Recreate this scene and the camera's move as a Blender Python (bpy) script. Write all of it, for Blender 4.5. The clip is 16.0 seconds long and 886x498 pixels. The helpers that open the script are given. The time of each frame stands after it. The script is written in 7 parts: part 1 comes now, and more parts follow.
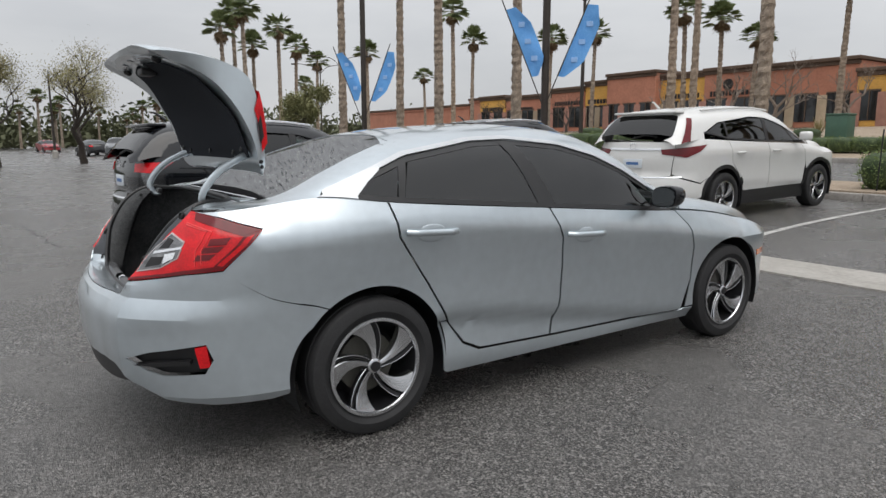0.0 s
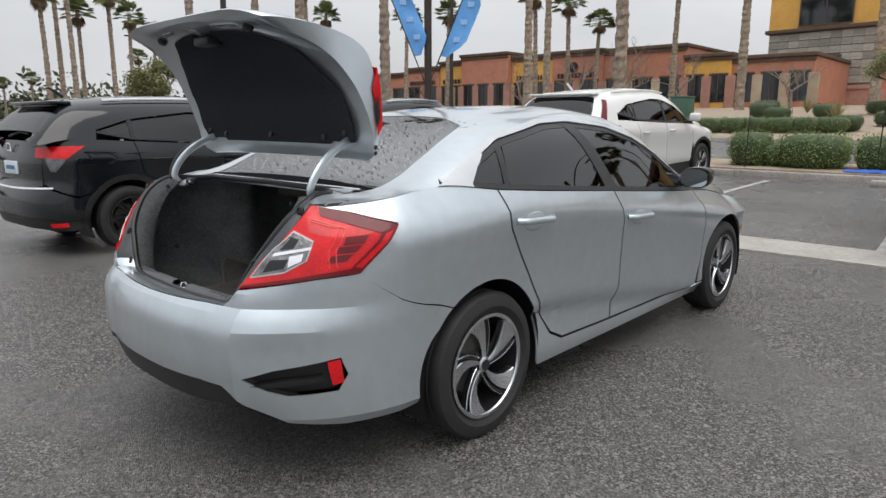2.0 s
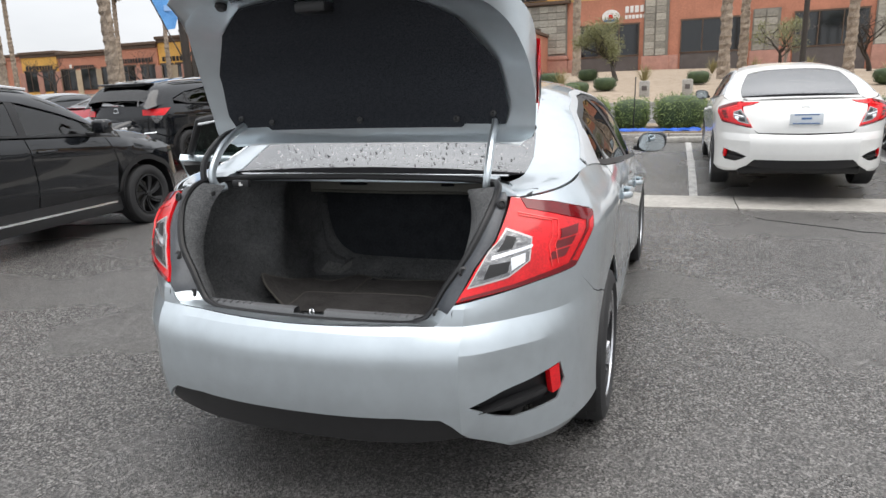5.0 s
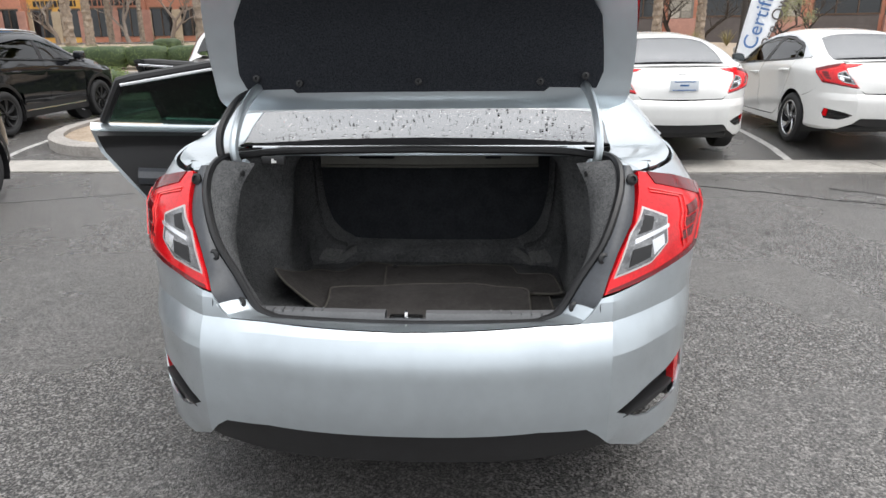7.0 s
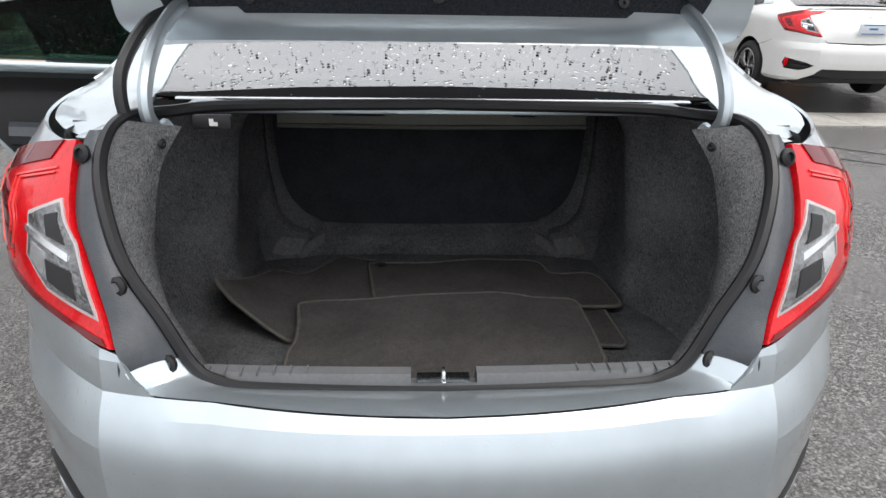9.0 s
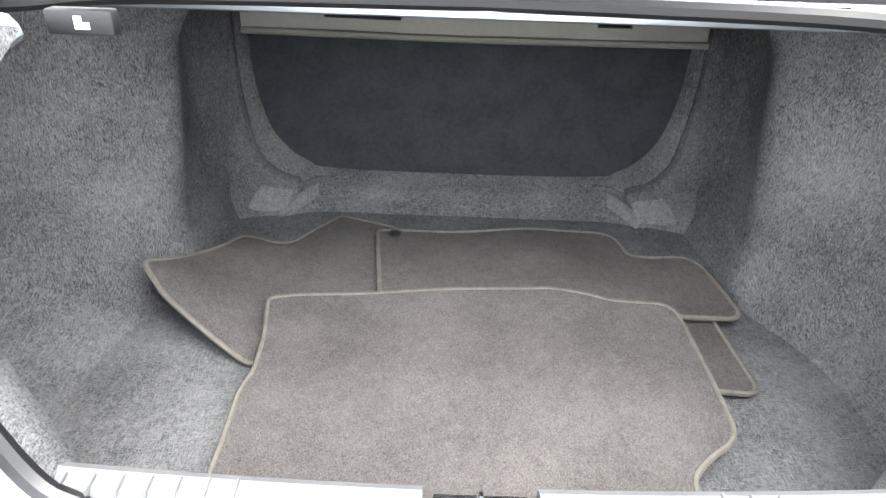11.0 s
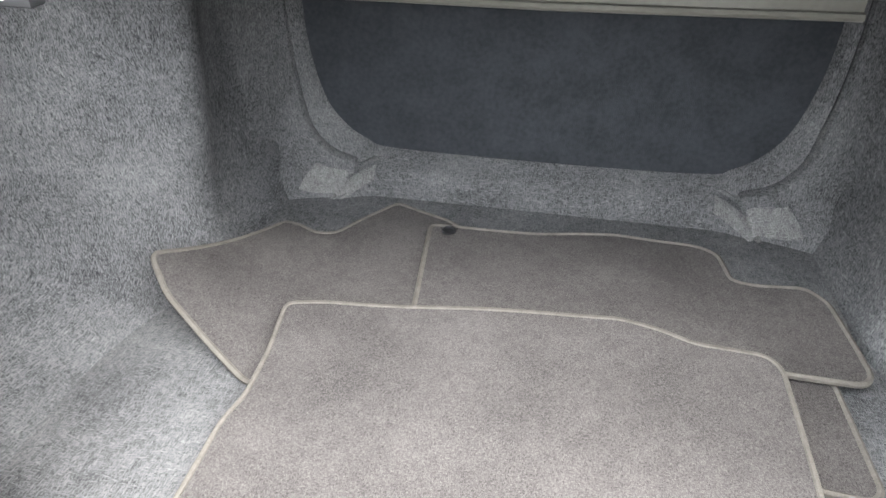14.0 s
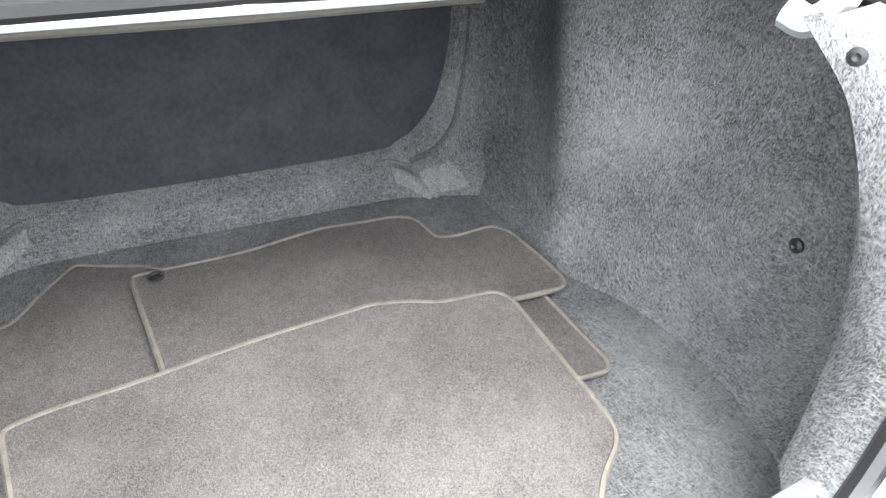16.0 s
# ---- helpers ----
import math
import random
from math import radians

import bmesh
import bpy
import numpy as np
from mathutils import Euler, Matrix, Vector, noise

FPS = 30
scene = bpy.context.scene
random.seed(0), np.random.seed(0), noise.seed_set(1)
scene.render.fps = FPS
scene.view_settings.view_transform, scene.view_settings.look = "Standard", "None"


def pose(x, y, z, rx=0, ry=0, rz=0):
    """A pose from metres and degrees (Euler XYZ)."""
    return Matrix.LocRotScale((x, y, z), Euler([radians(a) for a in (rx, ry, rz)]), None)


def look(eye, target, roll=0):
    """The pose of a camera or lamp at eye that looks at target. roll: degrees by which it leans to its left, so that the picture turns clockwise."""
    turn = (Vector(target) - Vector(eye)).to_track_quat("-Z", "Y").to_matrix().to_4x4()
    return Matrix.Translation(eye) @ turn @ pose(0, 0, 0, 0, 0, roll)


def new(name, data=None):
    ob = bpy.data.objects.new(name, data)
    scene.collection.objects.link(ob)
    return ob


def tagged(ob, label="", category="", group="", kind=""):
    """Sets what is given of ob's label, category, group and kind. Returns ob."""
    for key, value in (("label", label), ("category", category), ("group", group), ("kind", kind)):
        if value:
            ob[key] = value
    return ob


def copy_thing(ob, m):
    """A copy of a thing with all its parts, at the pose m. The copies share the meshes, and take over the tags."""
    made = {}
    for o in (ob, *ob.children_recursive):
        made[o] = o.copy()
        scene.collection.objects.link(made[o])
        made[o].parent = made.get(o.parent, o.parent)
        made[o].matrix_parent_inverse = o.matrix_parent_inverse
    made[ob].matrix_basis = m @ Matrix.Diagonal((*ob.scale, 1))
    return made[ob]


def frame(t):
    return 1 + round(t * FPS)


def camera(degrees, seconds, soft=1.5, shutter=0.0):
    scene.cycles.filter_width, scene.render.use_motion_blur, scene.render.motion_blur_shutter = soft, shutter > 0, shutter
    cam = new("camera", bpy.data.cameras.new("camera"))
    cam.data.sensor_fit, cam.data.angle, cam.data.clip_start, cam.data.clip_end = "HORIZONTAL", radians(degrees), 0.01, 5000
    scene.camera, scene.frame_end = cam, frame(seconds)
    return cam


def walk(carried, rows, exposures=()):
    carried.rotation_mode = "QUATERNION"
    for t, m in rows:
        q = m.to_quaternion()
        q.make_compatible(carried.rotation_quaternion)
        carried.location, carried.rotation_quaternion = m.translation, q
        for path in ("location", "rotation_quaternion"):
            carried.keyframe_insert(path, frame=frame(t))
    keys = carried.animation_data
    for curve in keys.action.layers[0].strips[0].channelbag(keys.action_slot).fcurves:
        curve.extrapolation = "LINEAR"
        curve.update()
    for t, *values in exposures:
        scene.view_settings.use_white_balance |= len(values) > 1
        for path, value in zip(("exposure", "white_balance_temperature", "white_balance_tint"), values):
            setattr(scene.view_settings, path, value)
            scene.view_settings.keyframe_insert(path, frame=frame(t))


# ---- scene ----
cam = camera(67.8, 16.0)
PATH = [
    (0, (3.387, -1.372, 1.324), (1.762, -0.252, 1.0), 0.0),
    (0.5, (3.13, -1.529, 1.333), (1.571, -0.326, 0.98), 0.1),
    (1, (2.932, -1.755, 1.327), (1.449, -0.464, 0.961), -0.3),
    (1.5, (2.75, -1.965, 1.326), (1.348, -0.588, 0.953), 0.4),
    (2, (2.514, -2.091, 1.337), (1.192, -0.64, 0.954), 0.1),
    (2.5, (2.302, -2.252, 1.343), (1.073, -0.722, 0.955), -0.1),
    (3, (2.108, -2.458, 1.369), (0.971, -0.862, 0.969), -0.5),
    (3.5, (1.848, -2.531, 1.362), (0.795, -0.879, 0.958), -0.4),
    (4, (1.607, -2.583, 1.367), (0.677, -0.866, 0.936), -0.2),
    (4.2, (1.504, -2.634, 1.361), (0.633, -0.887, 0.926), -0.6),
    (6.3, (0.48, -2.681, 1.381), (0.174, -0.774, 0.86), -0.9),
    (6.5, (0.398, -2.662, 1.38), (0.145, -0.75, 0.848), -0.4),
    (7, (0.222, -2.525, 1.366), (0.082, -0.615, 0.79), -0.7),
    (7.5, (0.1, -2.376, 1.358), (0.071, -0.476, 0.734), 0.2),
    (8, (0.0, -2.2, 1.338), (0.071, -0.306, 0.697), 0.1),
    (8.5, (-0.046, -2.034, 1.313), (0.06, -0.162, 0.618), 0.7),
    (8.7, (-0.048, -1.956, 1.303), (0.041, -0.086, 0.598), 0.8),
    (10.8, (-0.057, -1.358, 1.199), (0.031, 0.4, 0.251), 1.5),
    (11, (-0.046, -1.31, 1.193), (-0.038, 0.441, 0.227), 2.1),
    (11.5, (-0.017, -1.216, 1.176), (-0.259, 0.496, 0.17), 4.0),
    (12, (0.028, -1.143, 1.174), (-0.489, 0.486, 0.133), 4.2),
    (12.5, (0.06, -1.08, 1.173), (-0.606, 0.465, 0.092), 3.7),
    (13, (0.071, -1.065, 1.168), (-0.604, 0.471, 0.08), 3.3),
    (13.5, (0.088, -1.087, 1.165), (-0.528, 0.483, 0.091), 0.5),
    (14, (0.059, -1.095, 1.173), (-0.294, 0.548, 0.088), -0.2),
    (14.5, (0.023, -1.093, 1.182), (-0.02, 0.573, 0.077), -1.0),
    (15, (-0.011, -1.089, 1.18), (0.268, 0.555, 0.077), -0.7),
    (15.5, (-0.034, -1.087, 1.178), (0.488, 0.51, 0.093), -0.0),
    (16, (-0.09, -1.066, 1.208), (0.625, 0.428, 0.088), 2.4),
]
walk(cam, [(t, look(eye, target, roll)) for t, eye, target, roll in PATH],
     exposures=[(0, .62), (2.5, .85), (4, 1.08), (6.5, 1.35), (8.7, 1.22), (10.8, 3.92), (11.5, 4.2), (14, 4.32), (16, 4.6)])


# ---- world, sun ----
def build_world():
    w = bpy.data.worlds.new("overcast_sky")
    scene.world = w
    w.use_nodes = True
    nt = w.node_tree
    nt.nodes.clear()
    out = nt.nodes.new("ShaderNodeOutputWorld")
    bg = nt.nodes.new("ShaderNodeBackground")
    sky = nt.nodes.new("ShaderNodeTexSky")
    sky.sky_type, sky.sun_disc = "NISHITA", False
    sky.sun_elevation, sky.sun_rotation = radians(64), radians(100)
    sky.air_density, sky.dust_density = 1.0, 4.0
    tc = nt.nodes.new("ShaderNodeTexCoord")
    mp = nt.nodes.new("ShaderNodeMapping")
    mp.inputs["Scale"].default_value = (1.0, 1.0, 3.2)
    nz = nt.nodes.new("ShaderNodeTexNoise")
    nz.inputs["Scale"].default_value, nz.inputs["Detail"].default_value, nz.inputs["Roughness"].default_value = 1.7, 5.0, 0.55
    cr = nt.nodes.new("ShaderNodeValToRGB")
    cr.color_ramp.elements[0].position, cr.color_ramp.elements[0].color = 0.32, (4.1, 4.22, 4.42, 1)
    cr.color_ramp.elements[1].position, cr.color_ramp.elements[1].color = 0.68, (5.3, 5.38, 5.5, 1)
    mix = nt.nodes.new("ShaderNodeMixRGB")
    mix.inputs["Fac"].default_value = 0.94
    bg.inputs["Strength"].default_value = 0.12
    ln = nt.links.new
    ln(tc.outputs["Generated"], mp.inputs["Vector"])
    ln(mp.outputs["Vector"], nz.inputs["Vector"])
    ln(nz.outputs["Fac"], cr.inputs["Fac"])
    ln(sky.outputs["Color"], mix.inputs["Color1"])
    ln(cr.outputs["Color"], mix.inputs["Color2"])
    sep, grade, dim = (nt.nodes.new(k) for k in ("ShaderNodeSeparateXYZ", "ShaderNodeMapRange", "ShaderNodeMixRGB"))
    grade.inputs["To Min"].default_value, grade.inputs["To Max"].default_value = 0.64, 1.32
    dim.blend_type = "MULTIPLY"
    dim.inputs["Fac"].default_value = 1.0
    ln(tc.outputs["Generated"], sep.inputs["Vector"])
    ln(sep.outputs["Z"], grade.inputs["Value"])
    ln(mix.outputs["Color"], dim.inputs["Color1"])
    ln(grade.outputs["Result"], dim.inputs["Color2"])
    ln(dim.outputs["Color"], bg.inputs["Color"])
    ln(bg.outputs["Background"], out.inputs["Surface"])
    sun = new("sun", bpy.data.lights.new("sun", "SUN"))
    sun.data.energy, sun.data.angle, sun.data.color = 1.05, radians(60), (1.0, 0.97, 0.93)
    sun.matrix_world = pose(0, 0, 30, 8, 16, 0)


build_world()


# ---- materials ----
def mat(name, color, rough=0.6, metal=0.0, var=0.0, scale=8.0, bump=0.0, bscale=60.0, coat=0.0, spec=0.5, color2=None, rough_var=0.0, detail=4.0, rand=0.0, sheen=0.0, dist=0.01):
    """Principled material with colour variation at two scales and a fine bump."""
    m = bpy.data.materials.new(name)
    m.use_nodes = True
    nt = m.node_tree
    b = nt.nodes["Principled BSDF"]
    b.inputs["Base Color"].default_value = (*color, 1)
    b.inputs["Roughness"].default_value, b.inputs["Metallic"].default_value = rough, metal
    b.inputs["Coat Weight"].default_value, b.inputs["Coat Roughness"].default_value = coat, 0.04
    b.inputs["Specular IOR Level"].default_value = spec
    b.inputs["Sheen Weight"].default_value = sheen
    ln = nt.links.new
    tc = nt.nodes.new("ShaderNodeTexCoord")
    if var or color2:
        n1, n2 = nt.nodes.new("ShaderNodeTexNoise"), nt.nodes.new("ShaderNodeTexNoise")
        n1.inputs["Scale"].default_value, n1.inputs["Detail"].default_value = scale, detail
        n2.inputs["Scale"].default_value, n2.inputs["Detail"].default_value = scale * 9, detail
        ln(tc.outputs["Object"], n1.inputs["Vector"])
        ln(tc.outputs["Object"], n2.inputs["Vector"])
        add = nt.nodes.new("ShaderNodeMath")
        add.operation = "MULTIPLY_ADD"
        add.inputs[1].default_value = 0.5
        ln(n2.outputs["Fac"], add.inputs[0])
        half = nt.nodes.new("ShaderNodeMath")
        half.operation = "MULTIPLY"
        half.inputs[1].default_value = 0.5
        ln(n1.outputs["Fac"], half.inputs[0])
        ln(half.outputs[0], add.inputs[2])
        cr = nt.nodes.new("ShaderNodeValToRGB")
        c2 = color2 or tuple(min(1, c * (1 + var)) for c in color)
        c1 = color if color2 else tuple(c * (1 - var) for c in color)
        cr.color_ramp.elements[0].position, cr.color_ramp.elements[0].color = 0.36, (*c1, 1)
        cr.color_ramp.elements[1].position, cr.color_ramp.elements[1].color = 0.64, (*c2, 1)
        ln(add.outputs[0], cr.inputs["Fac"])
        last = cr.outputs["Color"]
        if rand:
            oi, hs = nt.nodes.new("ShaderNodeObjectInfo"), nt.nodes.new("ShaderNodeHueSaturation")
            mr = nt.nodes.new("ShaderNodeMapRange")
            mr.inputs["To Min"].default_value, mr.inputs["To Max"].default_value = 1 - rand, 1 + rand
            ln(oi.outputs["Random"], mr.inputs["Value"])
            ln(mr.outputs["Result"], hs.inputs["Value"])
            ln(last, hs.inputs["Color"])
            last = hs.outputs["Color"]
        ln(last, b.inputs["Base Color"])
        if rough_var:
            mr = nt.nodes.new("ShaderNodeMapRange")
            mr.inputs["From Min"].default_value, mr.inputs["From Max"].default_value = 0.36, 0.64
            mr.inputs["To Min"].default_value, mr.inputs["To Max"].default_value = rough - rough_var, rough + rough_var
            ln(n1.outputs["Fac"], mr.inputs["Value"])
            ln(mr.outputs["Result"], b.inputs["Roughness"])
    if bump:
        n3, bp = nt.nodes.new("ShaderNodeTexNoise"), nt.nodes.new("ShaderNodeBump")
        n3.inputs["Scale"].default_value, n3.inputs["Detail"].default_value = bscale, 3
        ln(tc.outputs["Object"], n3.inputs["Vector"])
        ln(n3.outputs["Fac"], bp.inputs["Height"])
        bp.inputs["Strength"].default_value, bp.inputs["Distance"].default_value = bump, dist
        ln(bp.outputs["Normal"], b.inputs["Normal"])
    return m


def wet_paint(name, color, metal, rough, drops=0.5):
    """Car paint: metallic base under a clear coat, with scattered rain beads raised on the coat."""
    m = mat(name, color, rough, metal, var=0.05, scale=2.0, coat=1.0)
    nt = m.node_tree
    b = nt.nodes["Principled BSDF"]
    ln = nt.links.new
    tc, vo, mr, bp = (nt.nodes.new(k) for k in ("ShaderNodeTexCoord", "ShaderNodeTexVoronoi", "ShaderNodeMapRange", "ShaderNodeBump"))
    vo.inputs["Scale"].default_value = 95.0
    mr.inputs["From Min"].default_value, mr.inputs["From Max"].default_value = 0.12, 0.30
    mr.inputs["To Min"].default_value, mr.inputs["To Max"].default_value = 1.0, 0.0
    n, gate, mul = (nt.nodes.new(k) for k in ("ShaderNodeTexNoise", "ShaderNodeMapRange", "ShaderNodeMath"))
    n.inputs["Scale"].default_value = 60.0
    gate.inputs["From Min"].default_value, gate.inputs["From Max"].default_value = 0.52, 0.58
    mul.operation = "MULTIPLY"
    ln(tc.outputs["Object"], vo.inputs["Vector"])
    ln(tc.outputs["Object"], n.inputs["Vector"])
    ln(n.outputs["Fac"], gate.inputs["Value"])
    ln(vo.outputs["Distance"], mr.inputs["Value"])
    ln(mr.outputs["Result"], mul.inputs[0])
    ln(gate.outputs["Result"], mul.inputs[1])
    ln(mul.outputs[0], bp.inputs["Height"])
    bp.inputs["Strength"].default_value, bp.inputs["Distance"].default_value = drops, 0.002
    ln(bp.outputs["Normal"], b.inputs["Coat Normal"])
    return m


def glass(name, tint, rough=0.0, drops=0.0, ior=1.55):
    """Thin tinted pane: dark see-through with a mirror-like sheen that grows at grazing angles."""
    m = bpy.data.materials.new(name)
    m.use_nodes = True
    nt = m.node_tree
    nt.nodes.clear()
    out, mx, tr, gl, fr = (nt.nodes.new(k) for k in ("ShaderNodeOutputMaterial", "ShaderNodeMixShader", "ShaderNodeBsdfTransparent", "ShaderNodeBsdfGlossy", "ShaderNodeFresnel"))
    tr.inputs["Color"].default_value = (*tint, 1)
    gl.inputs["Roughness"].default_value = rough
    fr.inputs["IOR"].default_value = ior
    ln = nt.links.new
    ln(fr.outputs["Fac"], mx.inputs["Fac"])
    ln(tr.outputs["BSDF"], mx.inputs[1])
    ln(gl.outputs["BSDF"], mx.inputs[2])
    ln(mx.outputs["Shader"], out.inputs["Surface"])
    if drops:
        tc, vo, mr, bp, n, gate, mul = (nt.nodes.new(k) for k in ("ShaderNodeTexCoord", "ShaderNodeTexVoronoi", "ShaderNodeMapRange", "ShaderNodeBump", "ShaderNodeTexNoise", "ShaderNodeMapRange", "ShaderNodeMath"))
        vo.inputs["Scale"].default_value, n.inputs["Scale"].default_value = 55.0, 34.0
        mr.inputs["From Min"].default_value, mr.inputs["From Max"].default_value = 0.12, 0.34
        mr.inputs["To Min"].default_value, mr.inputs["To Max"].default_value = 1.0, 0.0
        gate.inputs["From Min"].default_value, gate.inputs["From Max"].default_value = 0.48, 0.54
        mul.operation = "MULTIPLY"
        ln(tc.outputs["Object"], vo.inputs["Vector"])
        ln(tc.outputs["Object"], n.inputs["Vector"])
        ln(vo.outputs["Distance"], mr.inputs["Value"])
        ln(n.outputs["Fac"], gate.inputs["Value"])
        ln(mr.outputs["Result"], mul.inputs[0])
        ln(gate.outputs["Result"], mul.inputs[1])
        ln(mul.outputs[0], bp.inputs["Height"])
        bp.inputs["Strength"].default_value, bp.inputs["Distance"].default_value = drops, 0.004
        ln(bp.outputs["Normal"], gl.inputs["Normal"])
        ln(bp.outputs["Normal"], fr.inputs["Normal"])
    return m


SILVER = wet_paint("silver_blue_paint", (0.53, 0.588, 0.625), 0.80, 0.36)
WHITE = mat("white_paint", (0.68, 0.68, 0.665), 0.25, 0.0, var=0.02, scale=3, coat=.6)
BLACK = mat("black_paint", (0.008, 0.009, 0.011), 0.05, 0.0, var=0.2, scale=3, spec=0.5, coat=0.25)
CHARCOAL = mat("charcoal_finish", (0.045, 0.050, 0.058), 0.35, 0.0, var=0.15, scale=10, bump=0.1, bscale=300)
PLASTIC = mat("black_plastic", (0.012, 0.012, 0.013), 0.45, var=0.2, scale=20, bump=0.15, bscale=400, dist=0.001)
GREYPLASTIC = mat("grey_sill_plastic", (0.11, 0.112, 0.116), 0.5, var=0.12, scale=15, bump=0.25, bscale=500, dist=0.001)
RUBBER = mat("tyre_rubber", (0.018, 0.018, 0.019), 0.7, var=0.25, scale=12, bump=0.2, bscale=150, dist=0.002)
SEAL = mat("black_rubber_seal", (0.010, 0.010, 0.011), 0.4, var=0.2, scale=30)
CHROME = mat("chrome", (0.88, 0.89, 0.91), 0.22, 1.0, var=0.04, scale=20)
SATIN = mat("satin_bright_trim", (0.60, 0.615, 0.63), 0.36, 0.75, var=0.05, scale=20)
ALLOY = mat("machined_alloy", (0.62, 0.63, 0.65), 0.25, 1.0, var=0.06, scale=30)
DARKALLOY = mat("dark_alloy_pocket", (0.02, 0.02, 0.022), 0.35, 0.4, var=0.2, scale=20)
GLASS = glass("tinted_side_glass", (0.085, 0.092, 0.092), ior=1.75)
FRONTGLASS = glass("green_tinted_glass", (0.22, 0.33, 0.30), ior=1.75)
REARGLASS = glass("rear_window_with_rain", (0.07, 0.075, 0.08), drops=1.0, ior=5.0)
def felt(name, dark, light, mottle=0.55, fine=900.0, slim=1.0):
    """Heathered needle felt: short crossing fibres in two tones, with cloudy brushed patches."""
    m = mat(name, dark, 0.95, spec=0.08)
    nt = m.node_tree
    ln = nt.links.new
    b = nt.nodes["Principled BSDF"]
    tc = nt.nodes.new("ShaderNodeTexCoord")
    warp = nt.nodes.new("ShaderNodeTexNoise")
    warp.inputs["Scale"].default_value = 9
    last = None
    ln(tc.outputs["Object"], warp.inputs["Vector"])
    for turn, stretch in (((20, 35, 10), (1, .09, .25)), ((-40, 15, 70), (.11, 1, .3)), ((70, -30, 40), (1, .3, .1))):
        mp, n = nt.nodes.new("ShaderNodeMapping"), nt.nodes.new("ShaderNodeTexNoise")
        mp.inputs["Rotation"].default_value = [math.radians(a) for a in turn]
        mp.inputs["Scale"].default_value = [c**slim for c in stretch]
        va = nt.nodes.new("ShaderNodeVectorMath")
        va.operation = "MULTIPLY_ADD"
        va.inputs[1].default_value = (.03, .03, .03)
        ln(warp.outputs["Color"], va.inputs[0])
        ln(tc.outputs["Object"], va.inputs[2])
        ln(va.outputs[0], mp.inputs["Vector"])
        ln(mp.outputs["Vector"], n.inputs["Vector"])
        n.inputs["Scale"].default_value, n.inputs["Detail"].default_value = fine, 2
        if last is None:
            last = n.outputs["Fac"]
        else:
            mx = nt.nodes.new("ShaderNodeMath")
            mx.operation = "MAXIMUM"
            ln(last, mx.inputs[0])
            ln(n.outputs["Fac"], mx.inputs[1])
            last = mx.outputs[0]
    cloud, mid = nt.nodes.new("ShaderNodeTexNoise"), nt.nodes.new("ShaderNodeTexNoise")
    cloud.inputs["Scale"].default_value, cloud.inputs["Detail"].default_value = 7, 4
    mid.inputs["Scale"].default_value, mid.inputs["Detail"].default_value = 60, 4
    ln(tc.outputs["Object"], cloud.inputs["Vector"])
    ln(tc.outputs["Object"], mid.inputs["Vector"])
    for src, amount in ((cloud, mottle), (mid, mottle * .5)):
        ad = nt.nodes.new("ShaderNodeMath")
        ad.operation = "MULTIPLY_ADD"
        ad.inputs[1].default_value = amount
        ln(src.outputs["Fac"], ad.inputs[0])
        ln(last, ad.inputs[2])
        last = ad.outputs[0]
    mr = nt.nodes.new("ShaderNodeMapRange")
    c = .59 + mottle * .75
    mr.inputs["From Min"].default_value, mr.inputs["From Max"].default_value = c - .17, c + .17
    ln(last, mr.inputs["Value"])
    mix = nt.nodes.new("ShaderNodeMix")
    mix.data_type = "RGBA"
    mix_in = [i for i in mix.inputs if i.type == "RGBA"]
    mix_in[0].default_value, mix_in[1].default_value = (*dark, 1), (*light, 1)
    ln(mr.outputs["Result"], mix.inputs[0])
    ln([o for o in mix.outputs if o.type == "RGBA"][0], b.inputs["Base Color"])
    bp = nt.nodes.new("ShaderNodeBump")
    bp.inputs["Strength"].default_value, bp.inputs["Distance"].default_value = .7, .002
    ln(last, bp.inputs["Height"])
    ln(bp.outputs["Normal"], b.inputs["Normal"])
    return m


FELT = felt("trunk_felt", (0.028, 0.029, 0.031), (0.172, 0.174, 0.176), .26, 880.0)
FELTPALE = felt("pale_trunk_felt", (0.060, 0.060, 0.061), (0.235, 0.235, 0.23), .3)
LIDFELT = mat("lid_felt", (0.012, 0.013, 0.016), 0.95, color2=(0.050, 0.054, 0.063), scale=260, bump=0.6, bscale=300, spec=0.1, dist=0.003)
SEATBACK = mat("dark_seatback_cloth", (0.031, 0.034, 0.039), 0.85, var=0.25, scale=14, bump=0.4, bscale=600, spec=0.2, dist=0.002)
MATCARPET = felt("grey_mat_carpet", (0.032, 0.0295, 0.0287), (0.108, 0.101, 0.097), .26, 780.0, .45)
MATEDGE = mat("mat_binding", (0.104, 0.097, 0.086), 0.9, var=0.2, scale=60, bump=0.6, bscale=500, spec=0.1, dist=0.002)
RED = mat("red_lamp_lens", (0.62, 0.007, 0.012), 0.12, var=0.25, scale=16, coat=0.25, spec=.35)
DARKRED = mat("dark_red_lamp_lens", (0.13, 0.003, 0.006), 0.12, var=0.2, scale=20, coat=.3, spec=.35)
PINKGUIDE = mat("bright_red_guide", (0.80, 0.06, 0.06), 0.2, var=0.15, scale=30, coat=.3)
PALERIM = mat("pale_lens_rim", (0.55, 0.50, 0.50), 0.25, 0.3, var=0.1, scale=30)
CLEAR = mat("clear_lamp_lens", (0.30, 0.305, 0.31), 0.12, 0.7, color2=(0.06, 0.06, 0.065), scale=22, coat=1.0, bump=0.5, bscale=90)
